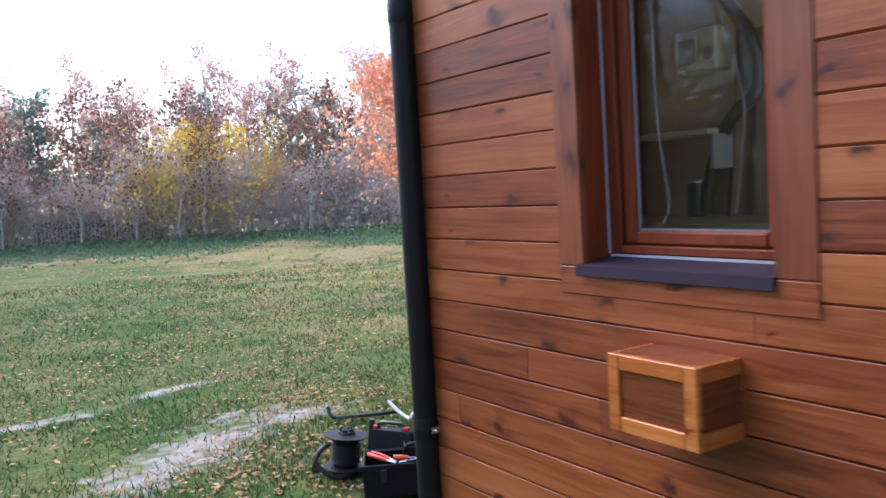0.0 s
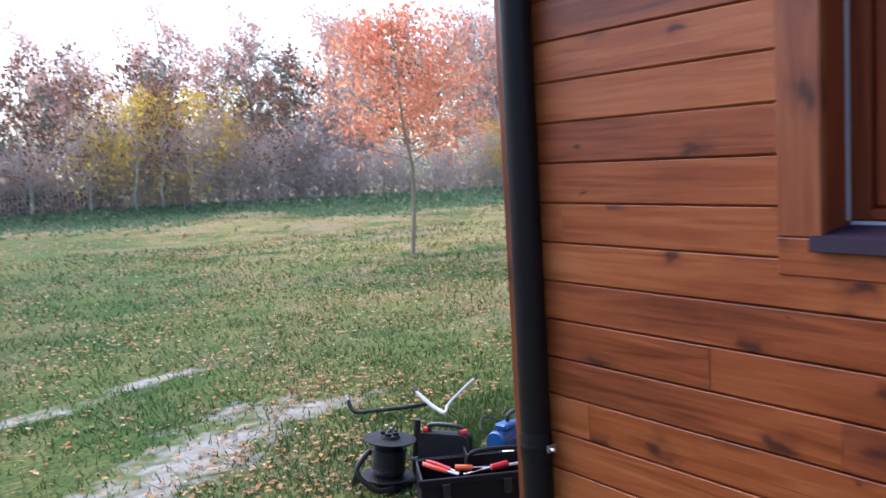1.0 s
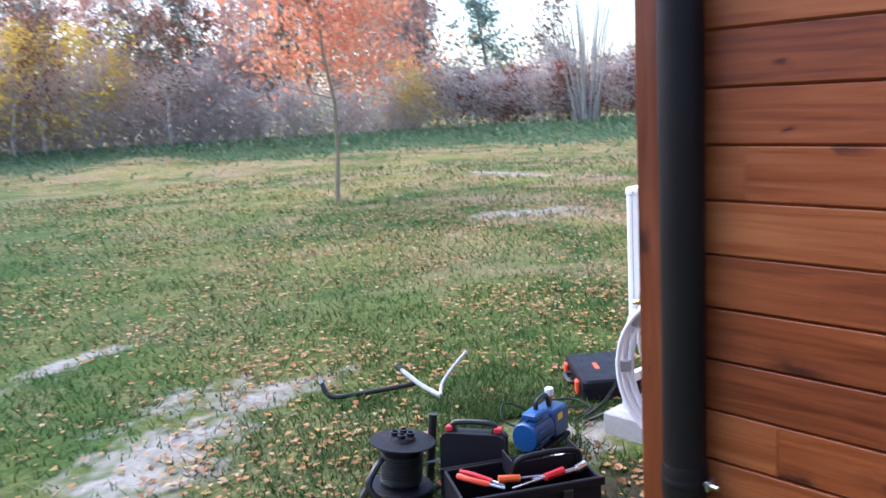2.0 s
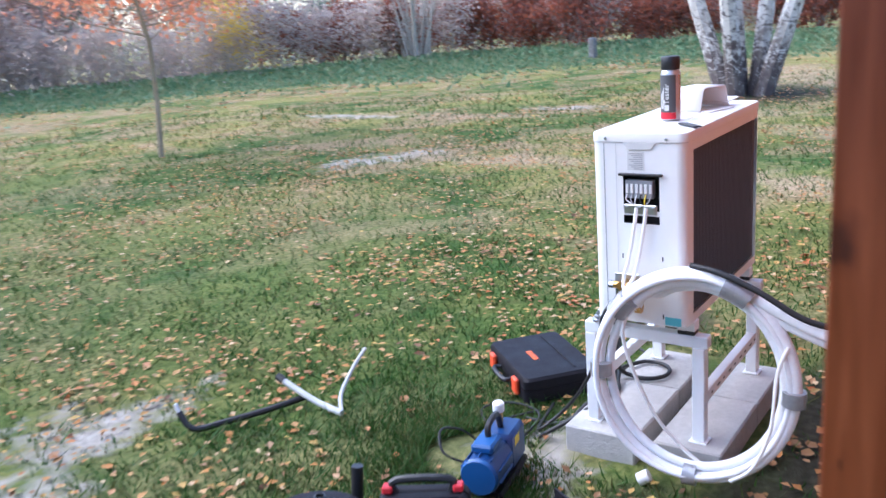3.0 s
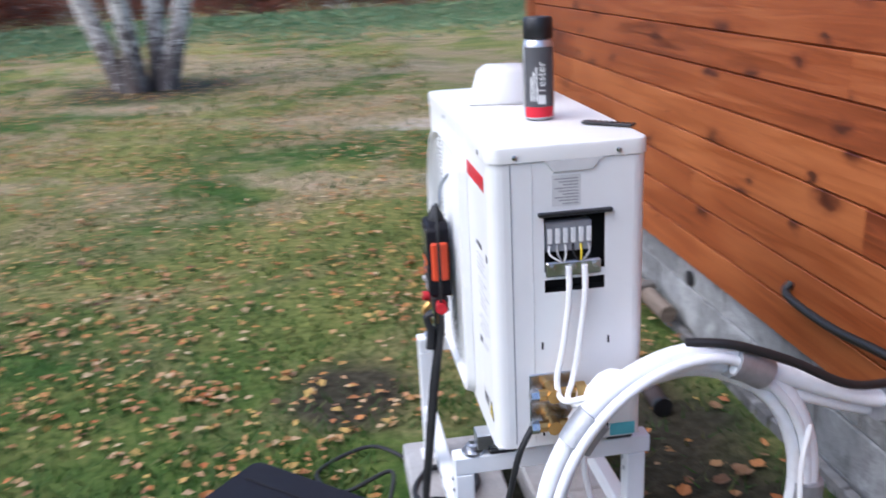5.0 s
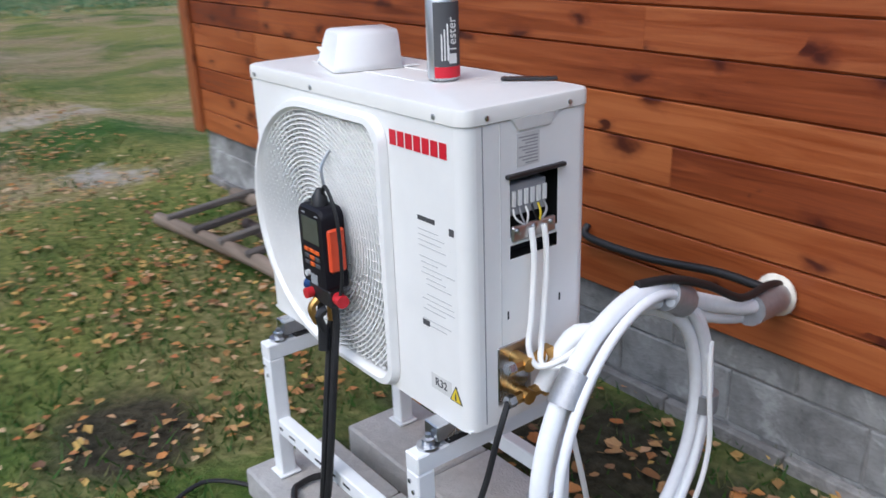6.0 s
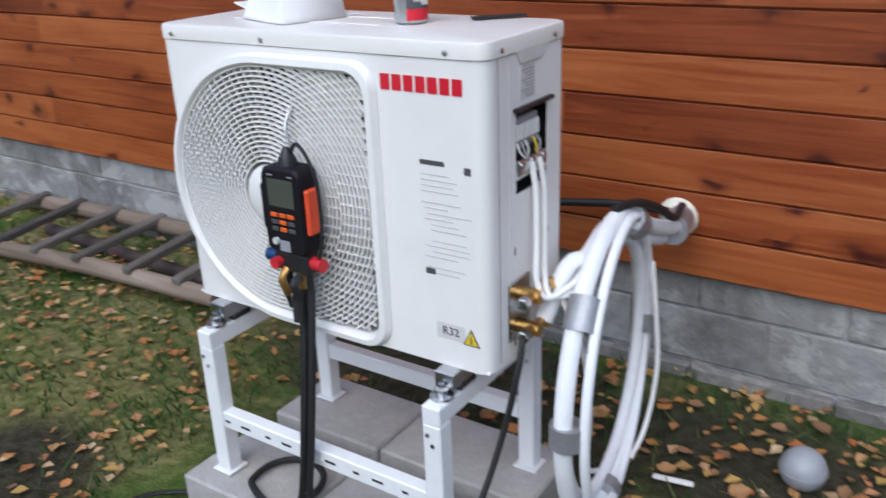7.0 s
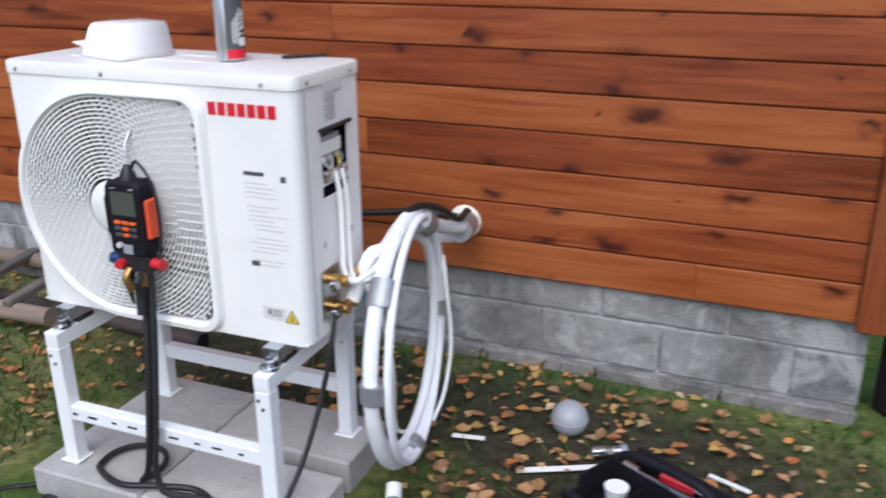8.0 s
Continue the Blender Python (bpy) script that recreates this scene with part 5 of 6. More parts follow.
def line_set():
    """Coiled insulated pipes between the wall and the unit's valves."""
    hx = UW / 2
    a, b = at_unit(-hx - 0.035, 0.0, 0.60), at_unit(-hx - 0.035, 0.0, 0.67)
    wall = (3.195, YB + 0.01, 0.548)
    c = thing("pipe_coil", "coil of white insulated copper pipes bound with silver tape", "pipe coil")

    cx, cy, cz, ry, rz = 3.125, 3.8425, 0.41, 0.3075, 0.348

    def arc(a0, a1, inward, dx, drift=0.0):
        n = max(2, int(abs(a1 - a0) / 22))
        out = []
        for k in range(n + 1):
            t = radians(a0 + (a1 - a0) * k / n)
            w = inward + drift * k / n
            out.append((cx + dx * (0.3 + 0.9 * (1 + math.cos(t)) / 2) - 0.035 * math.cos(t), cy + (ry - w) * math.cos(t), cz + (rz - w) * math.sin(t)))
        return out
    # from the wall over the crown, round, over the crown again and into the valves
    loop1 = [wall, (3.165, 3.30, 0.585), (3.14, 3.44, 0.60)] + arc(128, -225, 0.0, 0.0, 0.012) + arc(-245, -292, 0.03, 0.03) + [(3.155, 4.0, 0.70), a]
    loop2 = [(3.21, YB + 0.01, 0.532), (3.185, 3.30, 0.555), (3.165, 3.44, 0.565)] + arc(128, -225, 0.034, 0.012, 0.01) + arc(-245, -285, 0.055, 0.045) + [(3.17, 3.97, 0.66), b]
    p1 = part("pipe", Build().tube(loop1, 0.019, 14, smooth=4), FOAM, c, smooth=True)
    p2 = part("pipe", Build().tube(loop2, 0.0145, 14, smooth=4), FOAM, c, smooth=True)
    part("pipe", Build().tube(arc(122, -252, 0.006, -0.036, 0.02), 0.0105, 10, smooth=4), FOAM, c, smooth=True)
    # tape
    for pts, r in ((arc(48, 36, 0.014, -0.006), 0.036), (arc(124, 108, 0.014, -0.004), 0.037), ([(3.195, 3.22, 0.545), (3.17, 3.30, 0.566), (3.145, 3.42, 0.586)], 0.04),
                   (arc(-172, -180, 0.014, 0.0), 0.035), (arc(-84, -92, 0.014, -0.004), 0.036), (arc(4, -4, 0.014, -0.004), 0.036)):
        part("tape", Build().tube(pts, r, 12, smooth=4), TAPE, c, "silver duct tape", smooth=True)
    part("drain_hose", Build().tube([(3.19, YB + 0.01, 0.575), (3.16, 3.32, 0.618), (3.115, 3.50, 0.65), (3.11, 3.64, 0.722), (3.112, 3.76, 0.769), (3.125, 3.85, 0.778)], 0.0095, 10, smooth=6), BLACK_SOFT, c, "black hose over the pipes", smooth=True)
    part("foam_plug", Build().lathe([(0.034, 0.0), (0.05, 0.006), (0.057, 0.02), (0.05, 0.036), (0.034, 0.05), (0.012, 0.056)], 18, pose(3.2, YB, 0.548, -90, 0, 0)), CREAM_FOAM, c, "bulging pale mounting foam", smooth=True)
    x0 = -hx - 0.008
    w1 = thing("power_cable", "two white cables hanging from the terminal opening", "cable")
    for y, k in ((0.004, 0), (-0.028, 1)):
        part("cable", Build().tube([at_unit(x0, y, 0.925), at_unit(x0 - 0.012, y + 0.004, 0.86), at_unit(x0 - 0.022, y + 0.02, 0.76), at_unit(x0 - 0.03, y + 0.034, 0.70), at_unit(x0 - 0.05, 0.03 - 0.01 * k, 0.665),
                                    at_unit(x0 - 0.085, -0.02, 0.69 - 0.02 * k), (3.13, 3.93, 0.72 - 0.02 * k)], 0.0062, 8, smooth=6), WHITE_PLASTIC, w1, smooth=True)
    part("cable", Build().tube([(3.15, 4.03, 0.64), (3.09, 4.06, 0.55), (3.09, 4.02, 0.40), (3.12, 3.96, 0.25), (3.15, 3.88, 0.14), (3.15, 3.80, 0.09)], 0.006, 8, smooth=6), WHITE_PLASTIC, w1, smooth=True)
    part("cable", Build().tube([(3.14, 3.565, 0.555), (3.12, 3.59, 0.47), (3.10, 3.60, 0.30), (3.10, 3.65, 0.16), (3.11, 3.72, 0.09)], 0.006, 8, smooth=6), WHITE_PLASTIC, w1, smooth=True)
    solid("charging_hose", Build().tube([at_unit(-hx - 0.035, 0.09, 0.60), at_unit(-hx - 0.04, 0.12, 0.54), at_unit(-hx - 0.02, 0.15, 0.40), at_unit(-hx + 0.0, 0.22, 0.26), at_unit(-hx + 0.03, 0.32, 0.13), at_unit(-hx + 0.02, 0.42, 0.04), (3.5, 4.55, 0.012)], 0.0065, 8, smooth=8), BLACK_SOFT,
          "black charging hose from the brass valve", "hose", smooth=True)
    solid("wall_cable", Build().tube([(3.87, YB + 0.002, 0.56), (3.84, YB + 0.03, 0.535), (3.60, YB + 0.045, 0.54), (3.36, YB + 0.05, 0.57), (3.215, YB + 0.05, 0.57)], 0.012, 10, smooth=6), BLACK_SOFT,
          "black cable running along the cladding", "cable", smooth=True)


line_set()

# ---- things on the ground ----
WOOD_RUNG = stained_wood("dark weathered wood", (0.05, 0.045, 0.042), (0.1, 0.09, 0.082), (0.17, 0.155, 0.14), knots=False, gloss=0.75)


def ladder():
    l = thing("ladder", "weathered wooden ladder lying along the plinth", "ladder", pose(0, 0, 0))
    part("rail", Build().tube([(4.72, 3.60, 0.10), (5.4, 3.625, 0.09), (6.0, 3.66, 0.065), (6.5, 3.70, 0.045)], 0.036, 10, smooth=4), WOOD_OLD, l, smooth=True)
    part("rail", Build().tube([(4.66, 3.24, 0.14), (5.4, 3.238, 0.135), (6.0, 3.245, 0.115), (6.5, 3.26, 0.09)], 0.036, 10, smooth=4), WOOD_OLD, l, smooth=True)
    for k in range(6):
        x = 4.9 + k * 0.282
        t = (x - 4.9) / 1.6
        ya, yb, za, zb = 3.205 + 0.02 * t, 3.635 + 0.085 * t, 0.178 - 0.045 * t, 0.138 - 0.055 * t
        tilt = math.degrees(math.atan2(zb - za, yb - ya))
        part("rung", Build(pose(x, ya, za, tilt, 0, 2.0 * math.sin(k * 2.1))).box(-0.021, 0.021, 0, math.hypot(yb - ya, zb - za), -0.016, 0.016, 0.006), WOOD_RUNG, l)
    p = thing("metal_post", "rusty metal post lying under the ladder", "post")
    part("tube", Build().tube([(4.15, 3.47, 0.045), (6.1, 3.38, 0.045)], 0.03, 12), plain("rusty steel", (0.075, 0.055, 0.05), 0.7, 0.4, var=0.4), p, smooth=True)
    part("end_cap", Build().tube([(4.13, 3.471, 0.045), (4.15, 3.47, 0.045)], 0.034, 12), BLACK, p)


ladder()


def toolbox():
    u, n = Vector((-0.87, 0.48, 0)).normalized(), Vector((0.48, 0.87, 0)).normalized()
    o = Vector((2.49, 3.82, 0.0))
    m = Matrix(((u.x, n.x, 0, o.x), (u.y, n.y, 0, o.y), (0, 0, 1, 0.012), (0, 0, 0, 1)))
    t = thing("toolbox", "open black plastic toolbox full of hand tools", "toolbox", m)
    L, W, H = 0.53, 0.27, 0.19
    walls = Build()
    walls.box(0.015, L - 0.015, 0.012, W - 0.012, 0, 0.01, 0.003)
    walls.box(0, L, 0, 0.012, 0.0105, H, 0.003).box(0, L, W - 0.012, W, 0.0105, H, 0.003).box(0, 0.012, 0.0125, W - 0.0125, 0.0105, H, 0.003).box(L - 0.012, L, 0.0125, W - 0.0125, 0.0105, H, 0.003)
    part("tub", walls, DARK_CASE, t)
    part("rim", Build().box(-0.012, L + 0.012, -0.012, -0.0005, H - 0.03, H + 0.004, 0.004).box(-0.012, L + 0.012, W + 0.0005, W + 0.012, H - 0.03, H + 0.004, 0.004), DARK_CASE, t)
    for x in (0.12, 0.40):
        part("latch", Build().box(x, x + 0.035, -0.022, -0.0125, 0.10, 0.17, 0.003), BLACK, t)
    tray = part("tray", Build().box(0.02, L * 0.55, 0.14, W - 0.014, 0.15, 0.156).box(0.02, L * 0.55, 0.136, 0.14, 0.15, 0.235, 0.001).box(0.02, 0.026, 0.14, W - 0.014, 0.156, 0.24, 0.001).box(L * 0.55, L * 0.55 + 0.006, 0.14, W - 0.014, 0.156, 0.24, 0.001), DARK_CASE, t)
    part("divider", Build().box(0.13, 0.134, 0.141, W - 0.014, 0.1565, 0.22, 0.001), DARK_CASE, tray)
    part("handle_bar", Build().tube([(0.03, 0.13, 0.20), (0.06, 0.12, 0.255), (0.26, 0.11, 0.262), (0.30, 0.12, 0.21)], 0.011, 8, smooth=5), DARK_CASE, t, smooth=True)
    # hand tools resting in the tub
    def tool(name, label, cat, pts, r, mt, pts2=None, mt2=None, r2=0.006):
        g = thing(name, label, cat, m)
        part("grip", Build().tube(pts, r, 8, smooth=3), mt, g, smooth=True)
        if pts2:
            part("jaw", Build().tube(pts2, r2, 8), mt2 or CHROME, g, smooth=True)
    tool("pliers", "red handled pliers lying in the toolbox", "pliers", [(0.40, 0.10, 0.185), (0.46, 0.13, 0.20), (0.50, 0.17, 0.205)], 0.011, ORANGE_RED, [(0.40, 0.10, 0.185), (0.35, 0.07, 0.175)])
    tool("pliers", "red handled pliers lying in the toolbox", "pliers", [(0.38, 0.13, 0.18), (0.44, 0.18, 0.195), (0.48, 0.21, 0.20)], 0.011, RED_TOOL, [(0.38, 0.13, 0.18), (0.34, 0.10, 0.172)])
    tool("screwdriver", "screwdriver with a red grip in the toolbox", "screwdriver", [(0.20, 0.05, 0.20), (0.12, 0.07, 0.205)], 0.015, RED_TOOL, [(0.20, 0.05, 0.20), (0.33, 0.04, 0.185)], CHROME, 0.004)
    tool("screwdriver", "screwdriver with an orange grip in the toolbox", "screwdriver", [(0.28, 0.10, 0.19), (0.36, 0.11, 0.195)], 0.014, ORANGE, [(0.28, 0.10, 0.19), (0.15, 0.09, 0.185)], CHROME, 0.004)
    tool("wrench", "steel wrench in the toolbox", "wrench", [(0.06, 0.09, 0.19), (0.24, 0.07, 0.185)], 0.010, CHROME, [(0.06, 0.09, 0.19), (0.02, 0.10, 0.20)], CHROME, 0.017)
    cupm = thing("cup", "white plastic cup standing in the toolbox tray", "cup", m @ pose(0.09, 0.20, 0.157))
    part("body", Build().lathe([(0.02, 0), (0.028, 0.06), (0.029, 0.062)], 18), WHITE_PLASTIC, cupm, smooth=True)
    tool("marker", "blue and white marker in the toolbox tray", "marker", [(0.16, 0.17, 0.165), (0.24, 0.22, 0.17)], 0.012, BLUE_LIGHT, [(0.24, 0.22, 0.17), (0.27, 0.24, 0.172)], WHITE_PLASTIC, 0.01)


toolbox()


def drill_case():
    a = math.degrees(math.atan2(4.2 - 4.4, 2.37 - 2.25))
    c = thing("drill_case", "upright black tool case with red latches", "tool case", pose(2.34, 4.335, 0.01, -7, 0, a))
    part("shell", Build().prism(rounded(-0.13, 0.13, 0, 0.27, [0.02, 0.02, 0.03, 0.03]), -0.045, -0.001, "y", 0.006), DARK_CASE, c, smooth=True)
    part("shell", Build().prism(rounded(-0.13, 0.13, 0, 0.27, [0.02, 0.02, 0.03, 0.03]), 0.045, 0.001, "y", 0.006), DARK_CASE, c, smooth=True)
    part("handle", Build().tube([(-0.08, 0, 0.268), (-0.075, 0, 0.305), (0.075, 0, 0.305), (0.08, 0, 0.268)], 0.012, 8, smooth=4), BLACK, c, smooth=True)
    for x in (-0.115, 0.085):
        part("latch", Build().box(x, x + 0.03, -0.02, 0.02, 0.2705, 0.292, 0.004), RED_TOOL, c, "red latch")


drill_case()


def cable_reel():
    r = thing("cable_reel", "black cable reel with a carrying frame on the grass", "cable reel", pose(2.17, 4.60, 0.02, 4, 5, 20))
    drum = part("drum", Build().lathe([(0.075, 0.03), (0.075, 0.205)], 24), DARK_CASE, r, smooth=True)
    part("flange", Build().lathe([(0.13, 0.208), (0.135, 0.212), (0.135, 0.216), (0.06, 0.222), (0.001, 0.222)], 32), DARK_CASE, drum, smooth=True)
    part("flange", Build().lathe([(0.001, 0.02), (0.13, 0.02), (0.135, 0.024), (0.13, 0.029)], 32), DARK_CASE, drum, smooth=True)
    pts = [(0.083 * math.cos(k * 0.52), 0.083 * math.sin(k * 0.52), 0.045 + 0.012 * (k * 0.52 / 6.283)) for k in range(120)]
    part("cable", Build().tube(pts, 0.0062, 6), BLACK_SOFT, r, smooth=True)
    part("socket_plate", Build().lathe([(0.055, 0.2225), (0.05, 0.236), (0.001, 0.238)], 24), BLACK, drum, smooth=True)
    for k in range(4):
        a = k * math.pi / 2 + 0.4
        part("socket", Build().lathe([(0.016, 0.2385), (0.018, 0.252), (0.013, 0.253), (0.012, 0.244)], 14, pose(0.032 * math.cos(a), 0.032 * math.sin(a), 0)), BLACK, drum, smooth=True)
    part("frame", Build().tube([(-0.10, -0.11, 0.01), (-0.20, -0.08, 0.02), (-0.25, 0.0, 0.10), (-0.20, 0.0, 0.17), (-0.13, 0.02, 0.17)], 0.014, 8, smooth=4).tube([(-0.10, 0.11, 0.01), (-0.20, 0.06, 0.02), (-0.25, 0.0, 0.10)], 0.014, 8, smooth=4)
         .tube([(-0.12, -0.1, 0.0), (0.13, -0.1, 0.0)], 0.012, 8).tube([(-0.12, 0.1, 0.0), (0.13, 0.1, 0.0)], 0.012, 8), BLACK, r, smooth=True)
    part("handle", Build().tube([(0.165, -0.05, 0.0), (0.167, -0.05, 0.29)], 0.018, 10), BLACK, r, smooth=True)
    part("loose_cable", Build().tube([(0.09, -0.06, 0.1), (0.15, -0.16, 0.12), (0.17, -0.25, 0.06), (0.17, -0.38, -0.005)], 0.006, 6, smooth=6), GREY, r, smooth=True)


cable_reel()


def vacuum_pump():
    p = thing("vacuum_pump", "blue vacuum pump with a white cap on the grass", "vacuum pump", pose(2.90, 4.45, 0.015, 0, 0, 12))
    part("base", Build().box(-0.14, 0.15, -0.065, 0.065, 0.0, 0.025, 0.008), DARK_CASE, p)
    part("motor", Build().tube([(-0.16, 0, 0.095), (-0.155, 0, 0.095), (-0.02, 0, 0.095), (-0.01, 0, 0.095)], 0.066, 24), BLUE, p, smooth=True)
    part("motor_cap", Build().lathe([(0.066, 0), (0.06, 0.012), (0.001, 0.016)], 24, pose(-0.161, 0, 0.095, 0, -90, 0)), BLUE_LIGHT, p, smooth=True)
    for k in range(10):
        a = radians(36 * k)
        part("cooling_rib", Build(pose(0, 0, 0.095, math.degrees(a), 0, 0)).box(-0.15, -0.02, -0.003, 0.003, 0.064, 0.073, 0.001), BLUE, p)
    part("oil_case", Build().box(-0.005, 0.145, -0.06, 0.06, 0.03, 0.165, 0.014), BLUE, p, smooth=True)
    part("switch_box", Build().box(-0.13, -0.03, -0.038, 0.038, 0.158, 0.19, 0.008), BLUE_LIGHT, p)
    part("handle", Build().tube([(-0.06, 0, 0.19), (-0.05, 0, 0.225), (0.03, 0, 0.228), (0.06, 0, 0.166)], 0.011, 8, smooth=5), BLACK, p, smooth=True)
    part("sticker", Build().box(0.03, 0.075, -0.0612, -0.0602, 0.115, 0.145), YELLOW, p, "yellow sticker")
    part("port", Build().tube([(0.105, 0.02, 0.164), (0.105, 0.02, 0.20)], 0.014, 12), BRASS, p, smooth=True)
    part("cap", Build().lathe([(0.02, 0.2), (0.021, 0.205), (0.021, 0.23), (0.015, 0.236)], 16, pose(0.105, 0.02, 0)), WHITE_PLASTIC, p, "white cap", smooth=True)
    part("cord", Build().tube([(-0.10, 0.06, 0.10), (-0.12, 0.14, 0.14), (-0.04, 0.18, 0.18), (0.08, 0.15, 0.12), (0.2, 0.12, 0.0), (0.34, 0.17, -0.003)], 0.0045, 6, smooth=6), BLACK_SOFT, p, smooth=True)


vacuum_pump()


def gauge_case():
    m = pose(3.72, 4.72, 0.012, 0, 0, math.degrees(math.atan2(-0.36, -0.30)))
    c = thing("instrument_case", "closed black plastic case with orange latches on the grass", "case", m)
    lo = part("base", Build().prism(rounded(-0.235, 0.235, -0.165, 0.165, [0.03] * 4), 0.0, 0.052, "z", 0.0), DARK_CASE, c, smooth=True)
    up = part("lid", Build().prism(rounded(-0.235, 0.235, -0.165, 0.165, [0.03] * 4), 0.055, 0.105, "z", 0.012), DARK_CASE, c, smooth=True)
    part("lid_rib", Build().box(-0.19, 0.19, 0.07, 0.078, 0.1052, 0.109, 0.001), DARK_CASE, up)
    mk = part("mark", Build().box(-0.052, 0.052, -0.046, -0.045, 0.1052, 0.1056), ORANGE, up, "orange mark")
    for k in range(5):
        part("mark_block", Build().box(-0.05 + k * 0.021, -0.034 + k * 0.021, -0.055, -0.03, 0.1057, 0.1065), ORANGE, mk)
    for x in (-0.17, 0.115):
        part("latch", Build().box(x, x + 0.055, -0.185, -0.1655, 0.015, 0.085, 0.006), ORANGE_RED, c, "orange latch")
    part("handle", Build().tube([(-0.07, -0.166, 0.05), (-0.065, -0.20, 0.05), (0.065, -0.20, 0.05), (0.07, -0.166, 0.05)], 0.011, 8, smooth=4), BLACK, c, smooth=True)
    solid("case_cable", Build().tube([(3.42, 4.57, 0.015), (3.30, 4.62, 0.03), (3.24, 4.70, 0.015), (3.33, 4.78, 0.02), (3.43, 4.70, 0.015), (3.38, 4.55, 0.02), (3.20, 4.52, 0.012)], 0.005, 6, smooth=8), BLACK_SOFT, "thin black cable curled beside the case", "cable", smooth=True)
    solid("hose_loop", Build().tube([(4.00, 4.32, 0.03), (4.10, 4.45, 0.05), (4.02, 4.62, 0.03), (3.88, 4.55, 0.04), (3.93, 4.40, 0.06), (3.80, 4.42, 0.03)], 0.0065, 8, smooth=8), BLACK_SOFT, "black hose curled on the grass beside the paver", "hose", smooth=True)


gauge_case()


def offcuts():
    c = thing("pipe_offcut", "bent copper offcut in black and white sleeve on the grass", "pipe offcut")
    part("black_sleeve", Build().tube([(2.63, 5.80, 0.09), (2.64, 5.74, 0.025), (2.75, 5.67, 0.022), (2.92, 5.58, 0.025), (3.06, 5.52, 0.03)], 0.014, 8, smooth=5), BLACK_SOFT, c, smooth=True)
    part("bare_end", Build().tube([(2.628, 5.815, 0.125), (2.63, 5.80, 0.09)], 0.009, 8), FOAM, c, smooth=True)
    dull = plain("dull white sleeve", (0.5, 0.51, 0.5), 0.6, var=0.25)
    d = thing("pipe_offcut", "bent white insulated pipe offcut on the grass", "pipe offcut")
    part("sleeve", Build().tube([(3.05, 5.62, 0.09), (3.04, 5.44, 0.04), (3.03, 5.28, 0.02)], 0.014, 8, smooth=4), dull, d, smooth=True)
    part("thin_end", Build().tube([(3.03, 5.28, 0.02), (3.12, 5.36, 0.05), (3.28, 5.43, 0.09), (3.40, 5.45, 0.14)], 0.009, 8, smooth=5), dull, d, smooth=True)
    part("black_end", Build().tube([(3.052, 5.66, 0.105), (3.05, 5.62, 0.09)], 0.018, 8), BLACK_SOFT, d, smooth=True)
    b = thing("float_ball", "grey plastic ball lying on the grass by the plinth", "ball", pose(2.75, 3.50, 0.055))
    part("sphere", Build().lathe([(0.056 * math.cos(radians(a)), 0.056 * math.sin(radians(a))) for a in range(-84, 85, 12)], 24), GREY, b, smooth=True)
    part("seam", Build().lathe([(0.0562, -0.003), (0.0575, -0.002), (0.0575, 0.002), (0.0562, 0.003)], 24), GREY, b, smooth=True)
    v = thing("tap_fitting", "small chrome tap fitting on the soil", "fitting", pose(2.61, 3.60, 0.03, 0, 0, 30))
    part("body", Build().tube([(-0.05, 0, 0), (0.05, 0, 0.005)], 0.016, 10), CHROME, v, smooth=True)
    part("lever", Build().tube([(0.0, 0.01, 0.015), (0.01, 0.05, 0.035)], 0.009, 8), CHROME, v, smooth=True)
    part("collar", Build().lathe([(0.022, 0), (0.022, 0.018)], 6, pose(-0.055, 0, 0, 0, 90, 0)), CHROME, v)
    for x, y, l, a, r in ((2.72, 3.70, 0.26, 26, 0.010), (2.27, 3.62, 0.12, -20, 0.007), (3.02, 3.66, 0.10, 10, 0.008)):
        z = swell(x, y) + 0.012
        solid("trunking_offcut", Build(pose(x, y, z, 0, 0, a)).box(-l / 2, l / 2, -r, r, 0, 0.008, 0.002), WHITE_PLASTIC, "white plastic offcut lying on the soil", "offcut", "offcuts on the soil")
    t = thing("tape_roll", "white plastic cap lying beside the paver", "cap", pose(3.10, 4.02, 0.02, 60, 0, 20))
    part("ring", Build().lathe([(0.02, 0), (0.022, 0.003), (0.022, 0.04), (0.018, 0.042)], 16), WHITE_PLASTIC, t, smooth=True)
    solid("plinth_vent", Build().lathe([(0.03, 0), (0.03, 0.012), (0.02, 0.016)], 16, pose(4.62, YB - 0.03, 0.30, -90, 0, 0)), BLACK, "small black vent in the plinth", "vent", smooth=True)


offcuts()

